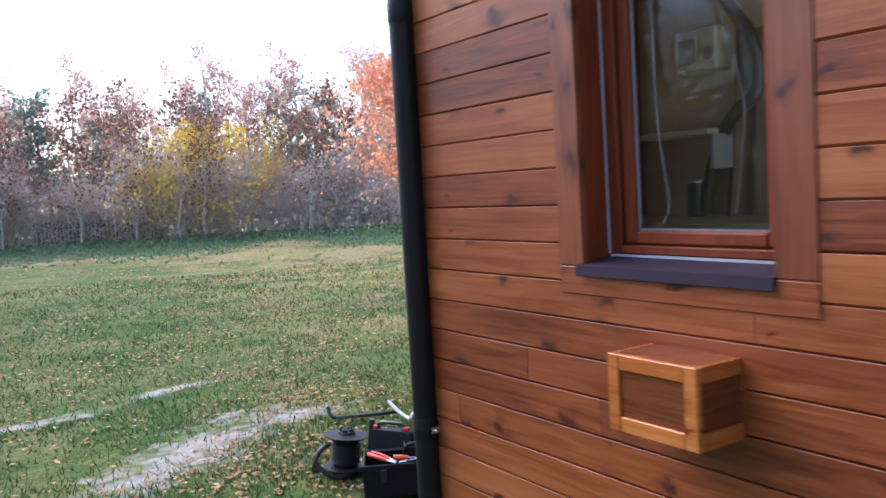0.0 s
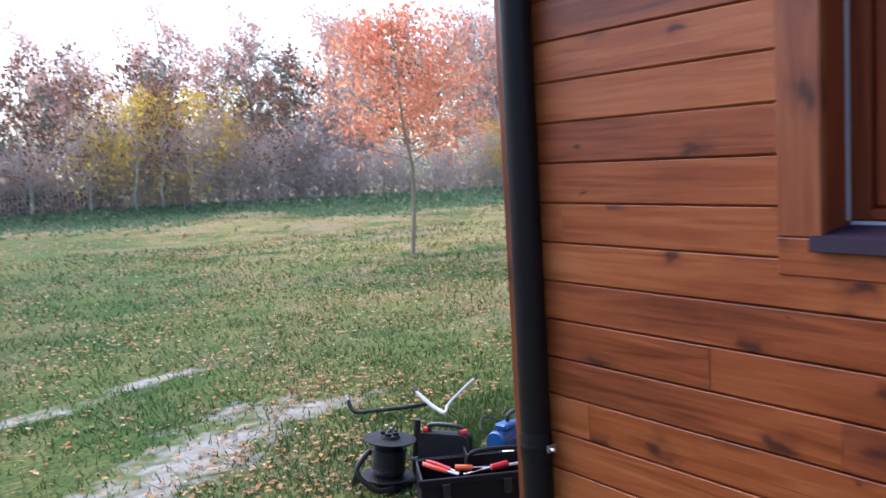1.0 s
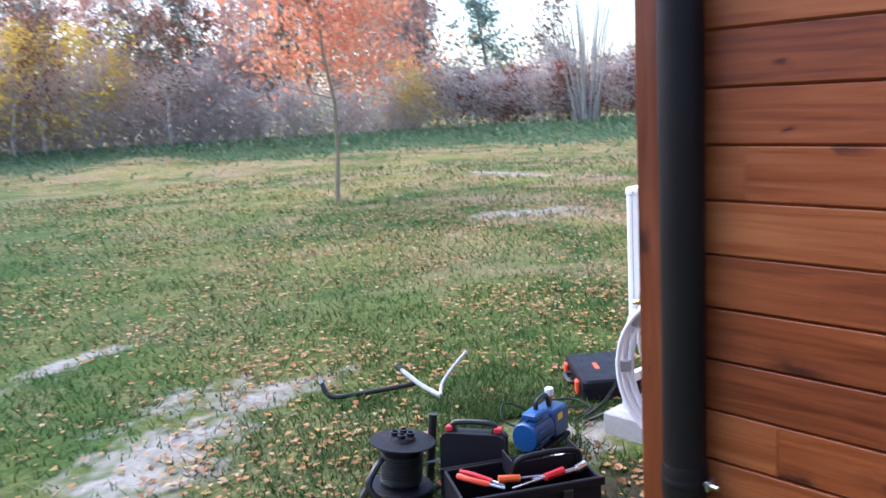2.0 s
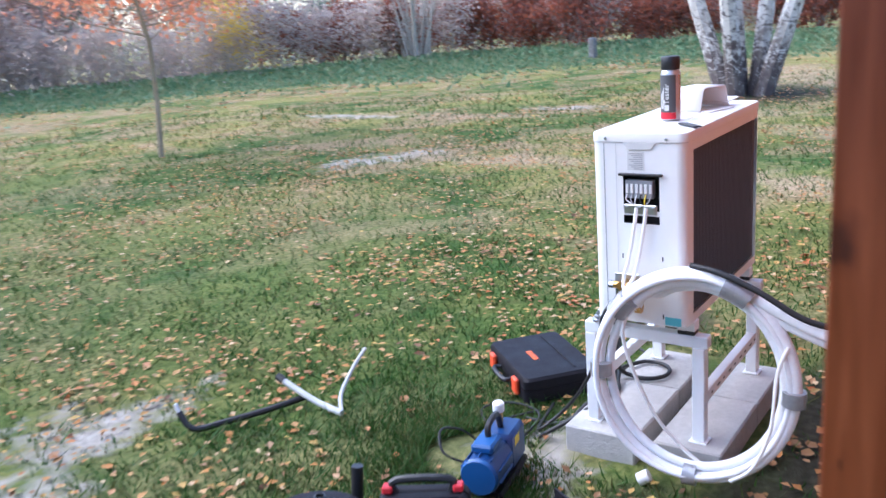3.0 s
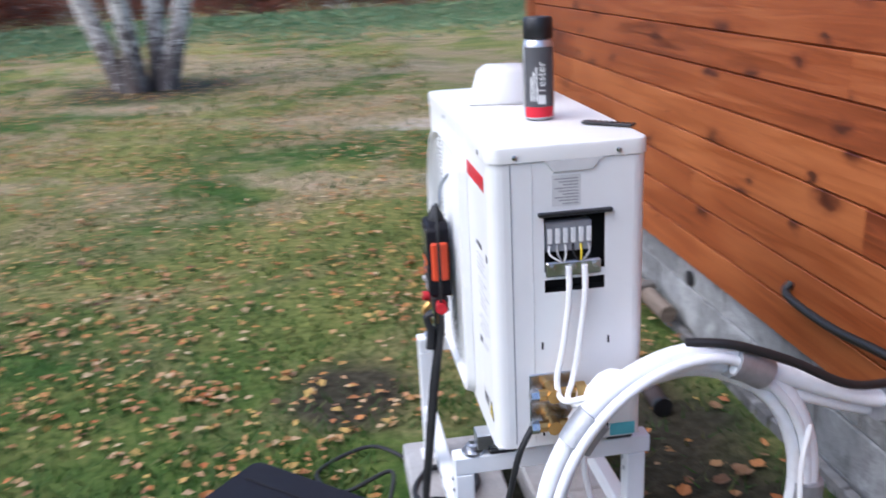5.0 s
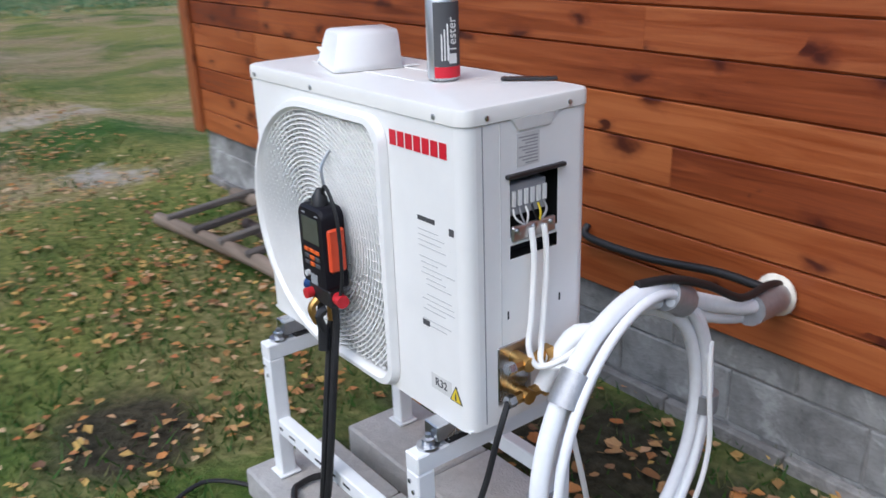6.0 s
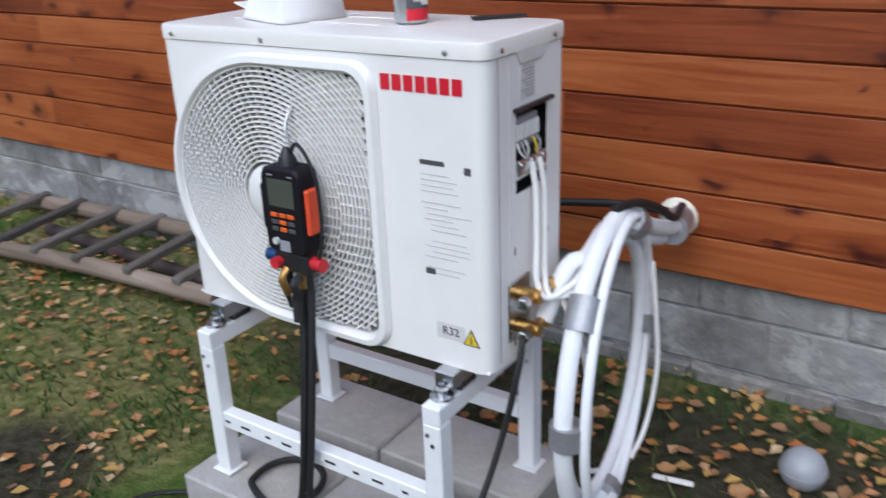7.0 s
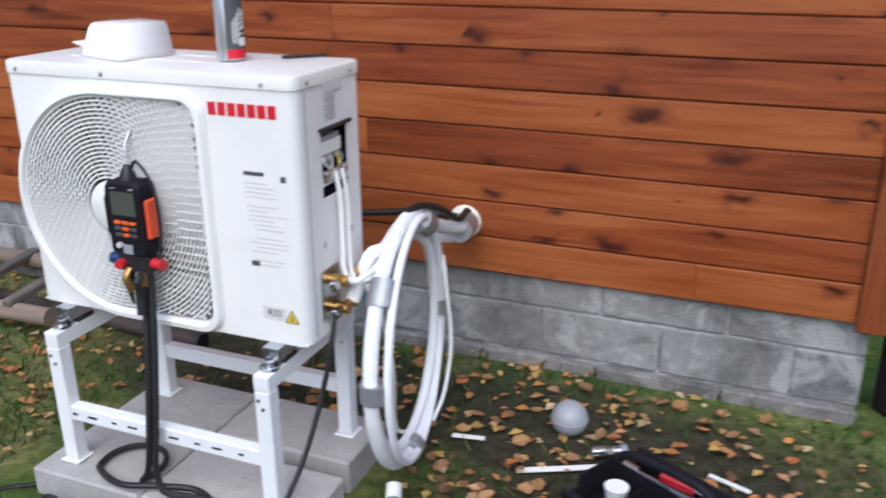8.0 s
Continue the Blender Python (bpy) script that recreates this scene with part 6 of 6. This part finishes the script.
# ---- trees, shrubs and far edge ----
def quads(centres, sizes, rng, flat=0.0, tall=1.6):
    """Many small leaf blades as one mesh, each a bent pair of triangles."""
    n = len(centres)
    c = np.asarray(centres, float)
    s = np.asarray(sizes, float)[:, None]
    a = rng.normal(size=(n, 3))
    a[:, 2] *= (1 - flat)
    a /= np.linalg.norm(a, axis=1)[:, None] + 1e-9
    h = rng.normal(size=(n, 3))
    h[:, 2] *= (1 - flat)
    b = np.cross(a, h)
    if flat:
        b = np.cross(np.tile([0, 0, 1.0], (n, 1)) + rng.normal(size=(n, 3)) * (1 - flat) * 0.5, a)
    b /= np.linalg.norm(b, axis=1)[:, None] + 1e-9
    up = np.cross(a, b)
    v = np.stack([c - a * s * tall * 0.5, c - b * s * 0.5 + up * s * 0.15, c + a * s * tall * 0.5, c + b * s * 0.5 + up * s * 0.15], 1).reshape(-1, 3)
    f = np.arange(4 * n).reshape(n, 4)
    tris = np.concatenate([f[:, [0, 1, 2]], f[:, [0, 2, 3]]])
    return v, tris


def leaf_mesh(name, centres, sizes, rng, flat=0.0, tall=1.6):
    v, t = quads(centres, sizes, rng, flat, tall)
    me = bpy.data.meshes.new(name)
    me.from_pydata(v.tolist(), [], t.tolist())
    return me


def branching(rng, base, height, lean, r0, limbs, spread, up=0.5, first=0.35):
    """Trunk and limbs; returns the wood and the limb tips."""
    b, tips = Build(), []
    p = Vector(base)
    pts = [p + Vector((lean[0] * t * height + 0.03 * height * math.sin(t * 5 + rng.random() * 2), lean[1] * t * height + 0.03 * height * math.cos(t * 4 + rng.random()), t * height)) for t in (0, 0.2, 0.4, 0.6, 0.8, 1.0)]
    pts[0] = p
    b.tube(pts, r0, 8, r1=r0 * 0.2)
    for k in range(limbs):
        t = first + (0.97 - first) * (k + rng.random() * 0.6) / limbs
        i = min(4, int(t * 5))
        q = pts[i].lerp(pts[i + 1], t * 5 - i)
        a = rng.random() * 6.283
        l = spread * (1.15 - 0.75 * t) * (0.7 + 0.6 * rng.random())
        d = Vector((math.cos(a), math.sin(a), up * (0.6 + rng.random())))
        m1, m2 = q + d * l * 0.5 + Vector((0, 0, -0.04 * l)), q + d * l
        b.tube([q, m1, m2], r0 * 0.32 * (1.2 - t), 5, caps=False, r1=r0 * 0.06)
        tips += [(m1, l * 0.35), (m2, l * 0.4)]
        for j in range(3):
            e = q.lerp(m2, 0.4 + 0.25 * j) + Vector((rng.uniform(-1, 1), rng.uniform(-1, 1), rng.uniform(-0.2, 0.9))) * l * 0.4
            b.tube([q.lerp(m2, 0.3 + 0.25 * j), e], r0 * 0.09, 4, caps=False, r1=r0 * 0.03)
            tips.append((e, l * 0.3))
    return b, tips


def crown_at(tips, per, size, rng, squash=1.0):
    cs, ss = [], []
    for p, r in tips:
        k = max(3, int(per * (0.5 + rng.random())))
        g = rng.normal(size=(k, 3)) * r * 0.55
        g[:, 2] *= squash
        cs.append(np.array(p) + g)
        ss.append(size * (0.6 + 0.8 * rng.random(k)))
    return np.concatenate(cs), np.concatenate(ss)


def tree(name, label, height, r0, limbs, spread, leaf, per, size, seed, bark=BARK, up=0.5, first=0.35, squash=1.0, m=None, tall=1.6):
    pr, rng = random.Random(seed), np.random.default_rng(seed)
    t = thing(name, label, "tree", m)
    b, tips = branching(pr, (0, 0, -0.05), height, (pr.uniform(-0.05, 0.05), pr.uniform(-0.05, 0.05)), r0, limbs, spread, up, first)
    part("trunk", b, bark, t, smooth=True)
    if per:
        c, s = crown_at(tips, per, size, rng, squash)
        part("crown", leaf_mesh("crown", c, s, rng, tall=tall), leaf, t)
    return t


def orange_tree():
    m = pose(8.0, 13.0, 0.0)
    t = tree("orange_tree", "young tree with orange red autumn leaves on a thin trunk", 3.9, 0.042, 34, 1.7, LEAF_ORANGE, 30, 0.055, 11, BARK_TAN, 0.34, 0.40, 0.7, m)
    return t


orange_tree()


def birch():
    t = thing("birch_clump", "clump of white birch trunks with dark bark marks", "tree", pose(14.65, 7.05, 0))
    pr, rng = random.Random(5), np.random.default_rng(5)
    tips = []
    for k, (a, lean, r, o) in enumerate(((165, 0.26, 0.14, 0.22), (95, 0.3, 0.15, 0.27), (35, 0.12, 0.13, 0.13), (-60, 0.14, 0.14, 0.18), (-100, 0.27, 0.15, 0.29), (130, 0.15, 0.11, 0.1))):
        ca, sa = math.cos(radians(a)), math.sin(radians(a))
        b, tp = branching(pr, (o * ca, o * sa, -0.1), 9.0, (lean * ca, lean * sa), r, 9, 1.6, 0.9, 0.45)
        part("trunk", b, BIRCH, t, smooth=True)
        tips += tp
    c, s = crown_at(tips, 9, 0.1, rng)
    part("crown", leaf_mesh("crown", c, s, rng), LEAF_YELLOW, t, "sparse yellow leaves")


birch()


def far_edge():
    rng = random.Random(21)
    kinds = {
        "pine": tree("pine_tree", "green pine tree, paled as by haze, at the edge of the field", 6.8, 0.11, 30, 1.5, LEAF_PINE_HAZY, 15, 0.08, 31, BARK, 0.35, 0.28, 0.5, pose(6.0, 41.0, 0), 3.0),
        "brown": tree("autumn_tree", "half bare tree with reddish brown leaves", 6.4, 0.08, 26, 1.6, LEAF_PINK_HAZY, 17, 0.075, 32, BARK_PALE, 0.8, 0.2, 1.0, pose(9.0, 38.5, 0)),
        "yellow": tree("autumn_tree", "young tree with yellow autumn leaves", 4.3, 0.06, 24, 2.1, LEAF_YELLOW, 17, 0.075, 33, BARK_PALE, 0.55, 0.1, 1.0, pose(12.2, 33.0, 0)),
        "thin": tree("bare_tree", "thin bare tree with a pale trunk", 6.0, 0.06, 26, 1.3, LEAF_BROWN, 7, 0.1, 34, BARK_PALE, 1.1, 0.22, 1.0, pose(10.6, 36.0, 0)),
        "thicket": tree("thicket_bush", "dense bare thicket bush", 2.9, 0.035, 40, 1.5, LEAF_THICKET_HAZY, 11, 0.085, 35, BARK_PALE, 0.7, 0.03, 1.0, pose(16.0, 31.5, 0)),
        "red": tree("hedge_bush", "rust red autumn hedge bush", 2.2, 0.03, 34, 1.3, LEAF_RED, 20, 0.09, 36, BARK, 0.7, 0.03, 1.0, pose(27.0, 16.0, 0)),
    }

    def put(kind, x, y, s, sz=None):
        copy_thing(kinds[kind], pose(x, y, -0.02, rng.uniform(-3, 3), rng.uniform(-3, 3), rng.uniform(0, 360)) @ Matrix.Diagonal((s, s, sz or s, 1)))
    # the wood's edge runs round from ahead of the first view to behind the unit
    line = [(-16.0, 37.0), (-6.0, 38.5), (2.0, 39.0), (8.0, 37.0), (13.0, 33.0), (17.0, 29.0), (21.0, 25.5)]
    east = [(21.0, 25.5), (25.0, 22.0), (28.5, 17.5), (30.0, 12.0), (31.0, 5.0), (32.0, -4.0), (31.0, -12.0)]

    def along(pts, d):
        for a, b in zip(pts, pts[1:]):
            l = math.dist(a, b)
            if d <= l:
                return a[0] + (b[0] - a[0]) * d / l, a[1] + (b[1] - a[1]) * d / l
            d -= l
        return pts[-1]
    total = sum(math.dist(a, b) for a, b in zip(line, line[1:]))
    d = 0.0
    while d < total:
        x, y = along(line, d)
        put("thicket", x + rng.uniform(-0.6, 0.6), y + rng.uniform(-0.6, 0.6), rng.uniform(0.8, 1.25) * (1.0 if x < 13 else 0.75))
        if rng.random() < 0.6:
            put("thicket", x + rng.uniform(1.0, 3.0), y + rng.uniform(1.0, 3.5), rng.uniform(0.9, 1.3))
        d += 1.5
    d = 0.5
    order = ["brown", "brown", "pine", "thin", "brown", "brown", "brown", "pine", "thin", "brown", "brown"]
    k = 0
    while d < total + 4:
        x, y = along(line, d)
        kind = order[k % len(order)]
        off = rng.uniform(0.8, 6.5)
        put(kind, x + off * 0.6, y + off * 0.8, rng.uniform(0.8, 1.0) if kind == "pine" else rng.uniform(0.9, 1.25))
        k += 1
        d += rng.uniform(0.7, 1.15)
    # a second and third rank, mostly thin trees and pines, closing the gaps
    d = 0.0
    back = ["thin", "brown", "brown", "thin", "pine", "thin", "brown"]
    while d < total + 4:
        x, y = along(line, d)
        off = rng.uniform(3.0, 9.0)
        put(back[int(rng.random() * 7)], x + off * 0.55, y + off * 0.8, rng.uniform(0.85, 1.08))
        d += rng.uniform(1.3, 2.0)
    for x, y, s in ((9.6, 33.8, 1.0), (20.0, 25.2, 0.6)):
        put("yellow", x, y, s)
    for x, y in ((0.6, 36.9), (3.6, 36.7), (6.3, 35.9), (8.2, 35.0), (10.4, 33.2), (13.8, 30.6)):
        put("thin", x, y, rng.uniform(0.75, 0.95))
    # more wood behind the first view, which the window mirrors
    for k in range(38):
        a = radians(96 + k * 5.0)
        r = rng.uniform(15, 21)
        put(("brown", "thin", "pine", "brown", "yellow")[k % 5], 1 + r * math.cos(a), 2 + r * math.sin(a), rng.uniform(1.05, 1.4))
        put("thicket", 1 + (r - 2) * math.cos(a + 0.04), 2 + (r - 2) * math.sin(a + 0.04), rng.uniform(0.8, 1.1))
    total = sum(math.dist(a, b) for a, b in zip(east, east[1:]))
    d = 0.0
    while d < total:
        x, y = along(east, d)
        put("thicket" if d < 5 or rng.random() < 0.18 else "red", x + rng.uniform(-0.5, 0.5), y + rng.uniform(-0.5, 0.5), rng.uniform(0.6, 0.85))
        put("red" if rng.random() < 0.6 else "thicket", x + rng.uniform(1.0, 3.0), y + rng.uniform(0.5, 2.0), rng.uniform(0.7, 1.0))
        d += 1.15
    d = 1.0
    while d < total:
        x, y = along(east, d)
        put(rng.choice(["thin", "brown", "thin", "pine", "thin"]), x + rng.uniform(2, 6), y + rng.uniform(1, 4), rng.uniform(0.8, 1.2))
        d += rng.uniform(2.4, 4.0)


far_edge()


def willow():
    w = thing("willow_shrub", "bare shrub of many stems fanning out from one stool", "shrub", pose(24.8, 21.0, 0))
    pr = random.Random(9)
    for k in range(26):
        a, l = pr.random() * 6.283, pr.uniform(0.12, 0.5)
        h = pr.uniform(4.0, 5.6)
        o = pr.uniform(0.05, 0.45)
        pts = [(o * math.cos(a) + l * h * t ** 1.2 * math.cos(a), o * math.sin(a) + l * h * t ** 1.2 * math.sin(a), h * t - 0.05) for t in (0, 0.25, 0.5, 0.75, 1)]
        part("stem", Build().tube(pts, 0.05, 6, r1=0.008, smooth=2), BARK_PALE, w, smooth=True)


willow()


def fence():
    f = thing("fence", "old grey picket fence among the trees", "fence")
    for k in range(34):
        x = 4.9 + k * 0.14
        y = 38.0 - k * 0.055
        part("picket", Build().box(x, x + 0.09, y, y + 0.02, 0.0, 1.15 + 0.05 * math.sin(k * 2.3)), WOOD_OLD, f)
    for z in (0.35, 0.9):
        part("rail", Build().tube([(4.8, 38.05, z), (9.7, 36.13, z)], 0.03, 4), WOOD_OLD, f)
    p = thing("marker_post", "short pale concrete post in the weeds", "post", pose(23.8, 14.0, 0))
    part("shaft", Build().box(-0.1, 0.1, -0.1, 0.1, 0, 0.62, 0.03), FOOTING, p)


fence()


def weeds():
    """Tall green growth along the wood's edge."""
    rng = np.random.default_rng(4)
    pts = []
    line = np.array([(-16.0, 35.5), (-6.0, 37.0), (2.0, 37.2), (8.0, 35.2), (13.0, 31.3), (17.0, 27.5), (21.0, 23.5), (25.0, 20.0), (26.5, 15.0), (28.0, 11.0), (28.5, 4.0), (29.5, -6.0)])
    for a, b in zip(line, line[1:]):
        n = int(np.linalg.norm(b - a) * 2000)
        t = rng.random((n, 1))
        q = a + (b - a) * t + rng.normal(size=(n, 2)) * 2.7
        side = np.abs((q - a) @ np.array([-(b - a)[1], (b - a)[0]]) / np.linalg.norm(b - a))
        pts.append(np.column_stack([q, 0.01 + rng.random(n) ** 2 * 0.34 * np.exp(-(side / 2.0) ** 2)]))
    p = np.concatenate(pts)
    me = leaf_mesh("weeds", p, 0.04 + 0.07 * rng.random(len(p)), rng, 0.0, 2.6)
    me.materials.append(LEAF_GREEN)
    tagged(new("weeds", me), "tall green weeds along the edge of the wood", "weeds", kind="stuff")


weeds()


def undergrowth():
    """Low tangle of twigs and dry leaves at the foot of the wood."""
    rng = np.random.default_rng(14)
    line = np.array([(-16.0, 37.6), (-6.0, 39.1), (2.0, 39.6), (8.0, 37.6), (13.0, 33.6), (17.0, 29.6), (21.0, 26.0)])
    pts = []
    for a, b in zip(line, line[1:]):
        n = int(np.linalg.norm(b - a) * 900)
        q = a + (b - a) * rng.random((n, 1)) + rng.normal(size=(n, 2)) * 0.9
        lump = np.array([noise.noise((x * 0.7, y * 0.7, 6.0)) for x, y in q])
        pts.append(np.column_stack([q, rng.random(n) ** 1.2 * (1.7 + 1.1 * lump)]))
    c = np.concatenate(pts)
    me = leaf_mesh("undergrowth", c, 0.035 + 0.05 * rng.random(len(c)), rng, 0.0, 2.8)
    # same leaf colour with the haze painted in
    me.materials.append(LEAF_THICKET_HAZY)
    tagged(new("undergrowth", me), "tangle of haze-paled twigs and dry leaves at the foot of the wood", "undergrowth", kind="stuff")


undergrowth()


def bare(x, y):
    """How bare the soil is at a place, 0 to 1."""
    v = 0.0
    for cx, cy, a, b, turn in SANDY:
        c, s = math.cos(turn), math.sin(turn)
        e1, e2 = ((x - cx) * c + (y - cy) * s) / a, ((y - cy) * c - (x - cx) * s) / b
        v = max(v, 1.25 - (e1 * e1 + e2 * e2))
    for cx, cy, a, b in SOIL_SHADE:
        v = max(v, 1.25 - (((x - cx) / a) ** 2 + ((y - cy) / b) ** 2))
    return max(0.0, min(1.0, v))


def blocked(x, y):
    if x > XA - 0.1 and y < YB - 0.02:
        return True
    p = UNIT.inverted() @ Vector((x, y, 0))
    return -0.51 < p.x < 0.61 and -0.32 < p.y < 0.38


def lawn():
    rng = np.random.default_rng(8)
    n = 230000
    r = 0.2 + 15 * rng.random(n) ** 1.4
    a = rng.random(n) * 2 * math.pi
    xs, ys = 3.0 + r * np.cos(a), 4.6 + r * np.sin(a)
    keep = []
    for i in range(n):
        x, y = xs[i], ys[i]
        if blocked(x, y):
            continue
        tuft = noise.noise((x * 0.9, y * 0.9, 3.0)) * 0.6 + noise.noise((x * 3.5, y * 3.5, 1.0)) * 0.5
        if rng.random() < 0.62 + tuft and rng.random() > bare(x, y) * 0.8:
            keep.append((x, y, swell(x, y)))
    p = np.array(keep)
    m = len(p)
    h = (0.018 + 0.045 * rng.random(m) ** 1.6) * (1 + 0.05 * np.hypot(p[:, 0] - 3, p[:, 1] - 4.6))
    w = 0.0028 + 0.0016 * rng.random(m) + 0.0004 * np.hypot(p[:, 0] - 3, p[:, 1] - 4.6)
    a = rng.random(m) * 2 * math.pi
    side = np.column_stack([np.cos(a), np.sin(a), np.zeros(m)]) * w[:, None]
    tip = p + np.column_stack([rng.normal(size=m) * 0.7 * h, rng.normal(size=m) * 0.7 * h, h])
    v = np.stack([p - side - [0, 0, 0.004], p + side - [0, 0, 0.004], tip], 1).reshape(-1, 3)
    me = bpy.data.meshes.new("grass")
    me.from_pydata(v.tolist(), [], np.arange(3 * m).reshape(m, 3).tolist())
    me.materials.append(GRASS)
    tagged(new("grass", me), "short patchy autumn grass", "grass", kind="stuff")


lawn()


def fallen():
    rng = np.random.default_rng(12)
    pts, sz = [], []
    for n, rad, cx, cy in ((9500, 6.0, 5.5, 5.5), (3600, 2.6, 3.8, 4.4), (24000, 13.0, 13.0, 8.0), (6000, 9.0, 0.0, 12.0), (7000, 7.5, 5.0, 24.0), (3500, 5.0, 9.5, 6.0)):
        k = 0
        while k < n:
            r, a = rad * math.sqrt(rng.random()), rng.random() * 6.283
            x, y = cx + r * math.cos(a), cy + r * math.sin(a)
            k += 1
            if blocked(x, y) or noise.noise((x * 0.9, y * 0.9, 9.0)) + 0.5 < rng.random() * 0.8:
                continue
            pts.append((x, y, swell(x, y) + 0.008 + 0.018 * rng.random()))
            sz.append(0.015 + 0.022 * rng.random() ** 1.5 + 0.0016 * math.hypot(x - 3, y - 4.5))
    me = leaf_mesh("fallen_leaves", pts, sz, rng, 0.85, 1.35)
    me.materials.append(LEAF_FALLEN)
    tagged(new("fallen_leaves", me), "dry orange and tan fallen leaves on the lawn", "leaves", kind="stuff")
    # larger leaves near the unit, one by one
    meshes = []
    for s in range(12):
        q = random.Random(s)
        n = 16
        out, curl, fold = [], q.uniform(0.1, 0.5), q.uniform(0.15, 0.6)
        lobes, ph = q.choice((3, 5, 5)), q.uniform(0, 0.4)
        for ring in (0.55, 1.0):
            for i in range(n):
                a = 2 * math.pi * i / n
                rr = 0.03 * ring * (1.0 + 0.2 * math.cos(a)) * (1 + ring * 0.1 * math.cos(lobes * a + ph)) * q.uniform(0.93, 1.07)
                px, py = rr * math.cos(a) * 1.25, rr * math.sin(a)
                out.append((px, py, fold * abs(py) + curl * px * px * 18 + q.uniform(-0.001, 0.002)))
        b = Build().add([(0, 0, 0)] + out, [(0, 1 + i, 1 + (i + 1) % n) for i in range(n)] + [(1 + i, 1 + n + i, 1 + n + (i + 1) % n, 1 + (i + 1) % n) for i in range(n)])
        b.tube([(-0.028, 0, 0.001), (-0.045, 0.004, 0.004), (-0.058, 0.012, 0.002)], 0.0009, 4)
        me = b.mesh("leaf")
        me.materials.append((LEAF_A, LEAF_C, LEAF_B, LEAF_A, LEAF_C)[s % 5])
        meshes.append(me)
    q = random.Random(77)
    made = 0
    while made < 290:
        x, y = (q.uniform(2.1, 3.8), q.uniform(3.24, 4.1)) if made % 5 < 2 else (q.uniform(2.2, 7.0), q.uniform(3.25, 6.4))
        if blocked(x, y) or noise.noise((x * 1.3, y * 1.3, 4.0)) < q.uniform(-0.8, 0.2):
            continue
        ob = part("leaf", q.choice(meshes), None, ground)
        ob.matrix_world = pose(x, y, swell(x, y) + 0.014, q.uniform(-16, 16), q.uniform(-16, 16), q.uniform(0, 360)) @ Matrix.Scale(q.uniform(0.34, 0.72), 4)
        made += 1


def leaf_mat(name, a, b):
    k = Nodes(name)
    r = k.n("ShaderNodeObjectInfo").outputs["Random"]
    col = k.ramp(k.math("ADD", k.math("MULTIPLY", r, 0.7), k.math("MULTIPLY", k.noise(k.obj(), 45.0, 3), 0.3)), [(0.2, a), (0.8, b)])
    return k.done(col, 0.65, 0, k.noise(k.obj(), 120.0, 2), 0.3, 0.002, 0.3)


LEAF_A = leaf_mat("tan leaf", (0.22, 0.1, 0.036), (0.42, 0.24, 0.105))
LEAF_B = leaf_mat("orange leaf", (0.34, 0.11, 0.03), (0.5, 0.22, 0.07))
LEAF_C = leaf_mat("brown leaf", (0.12, 0.06, 0.03), (0.27, 0.145, 0.07))
fallen()

# ---- cladding boards ----
PITCH_A, PITCH_B = 0.1257, 0.1235
rj = random.Random(40)
joints_a = {r: [rj.uniform(-3.5, 0.6)] for r in range(24)}
for r, y in ((5, 2.40), (4, 2.03), (3, 2.86), (8, 2.94), (7, 1.43)):
    joints_a[r].append(y)
joints_b = {r: [rj.uniform(4.4, 6.4)] if r % 3 else [] for r in range(26)}
for r, x in ((3, 3.567), (6, 3.685), (0, 2.45), (9, 2.7), (8, 3.3)):
    joints_b[r].append(x)
cladding(wall_west, "y", (Y_END, YB - 0.102), PITCH_A, 0.338, XA, joints_a, (WIN, WIN_ADDED))
cladding(wall_north, "x", (XA + 0.092, X_END - 0.092), PITCH_B, 0.369, YB, joints_b)
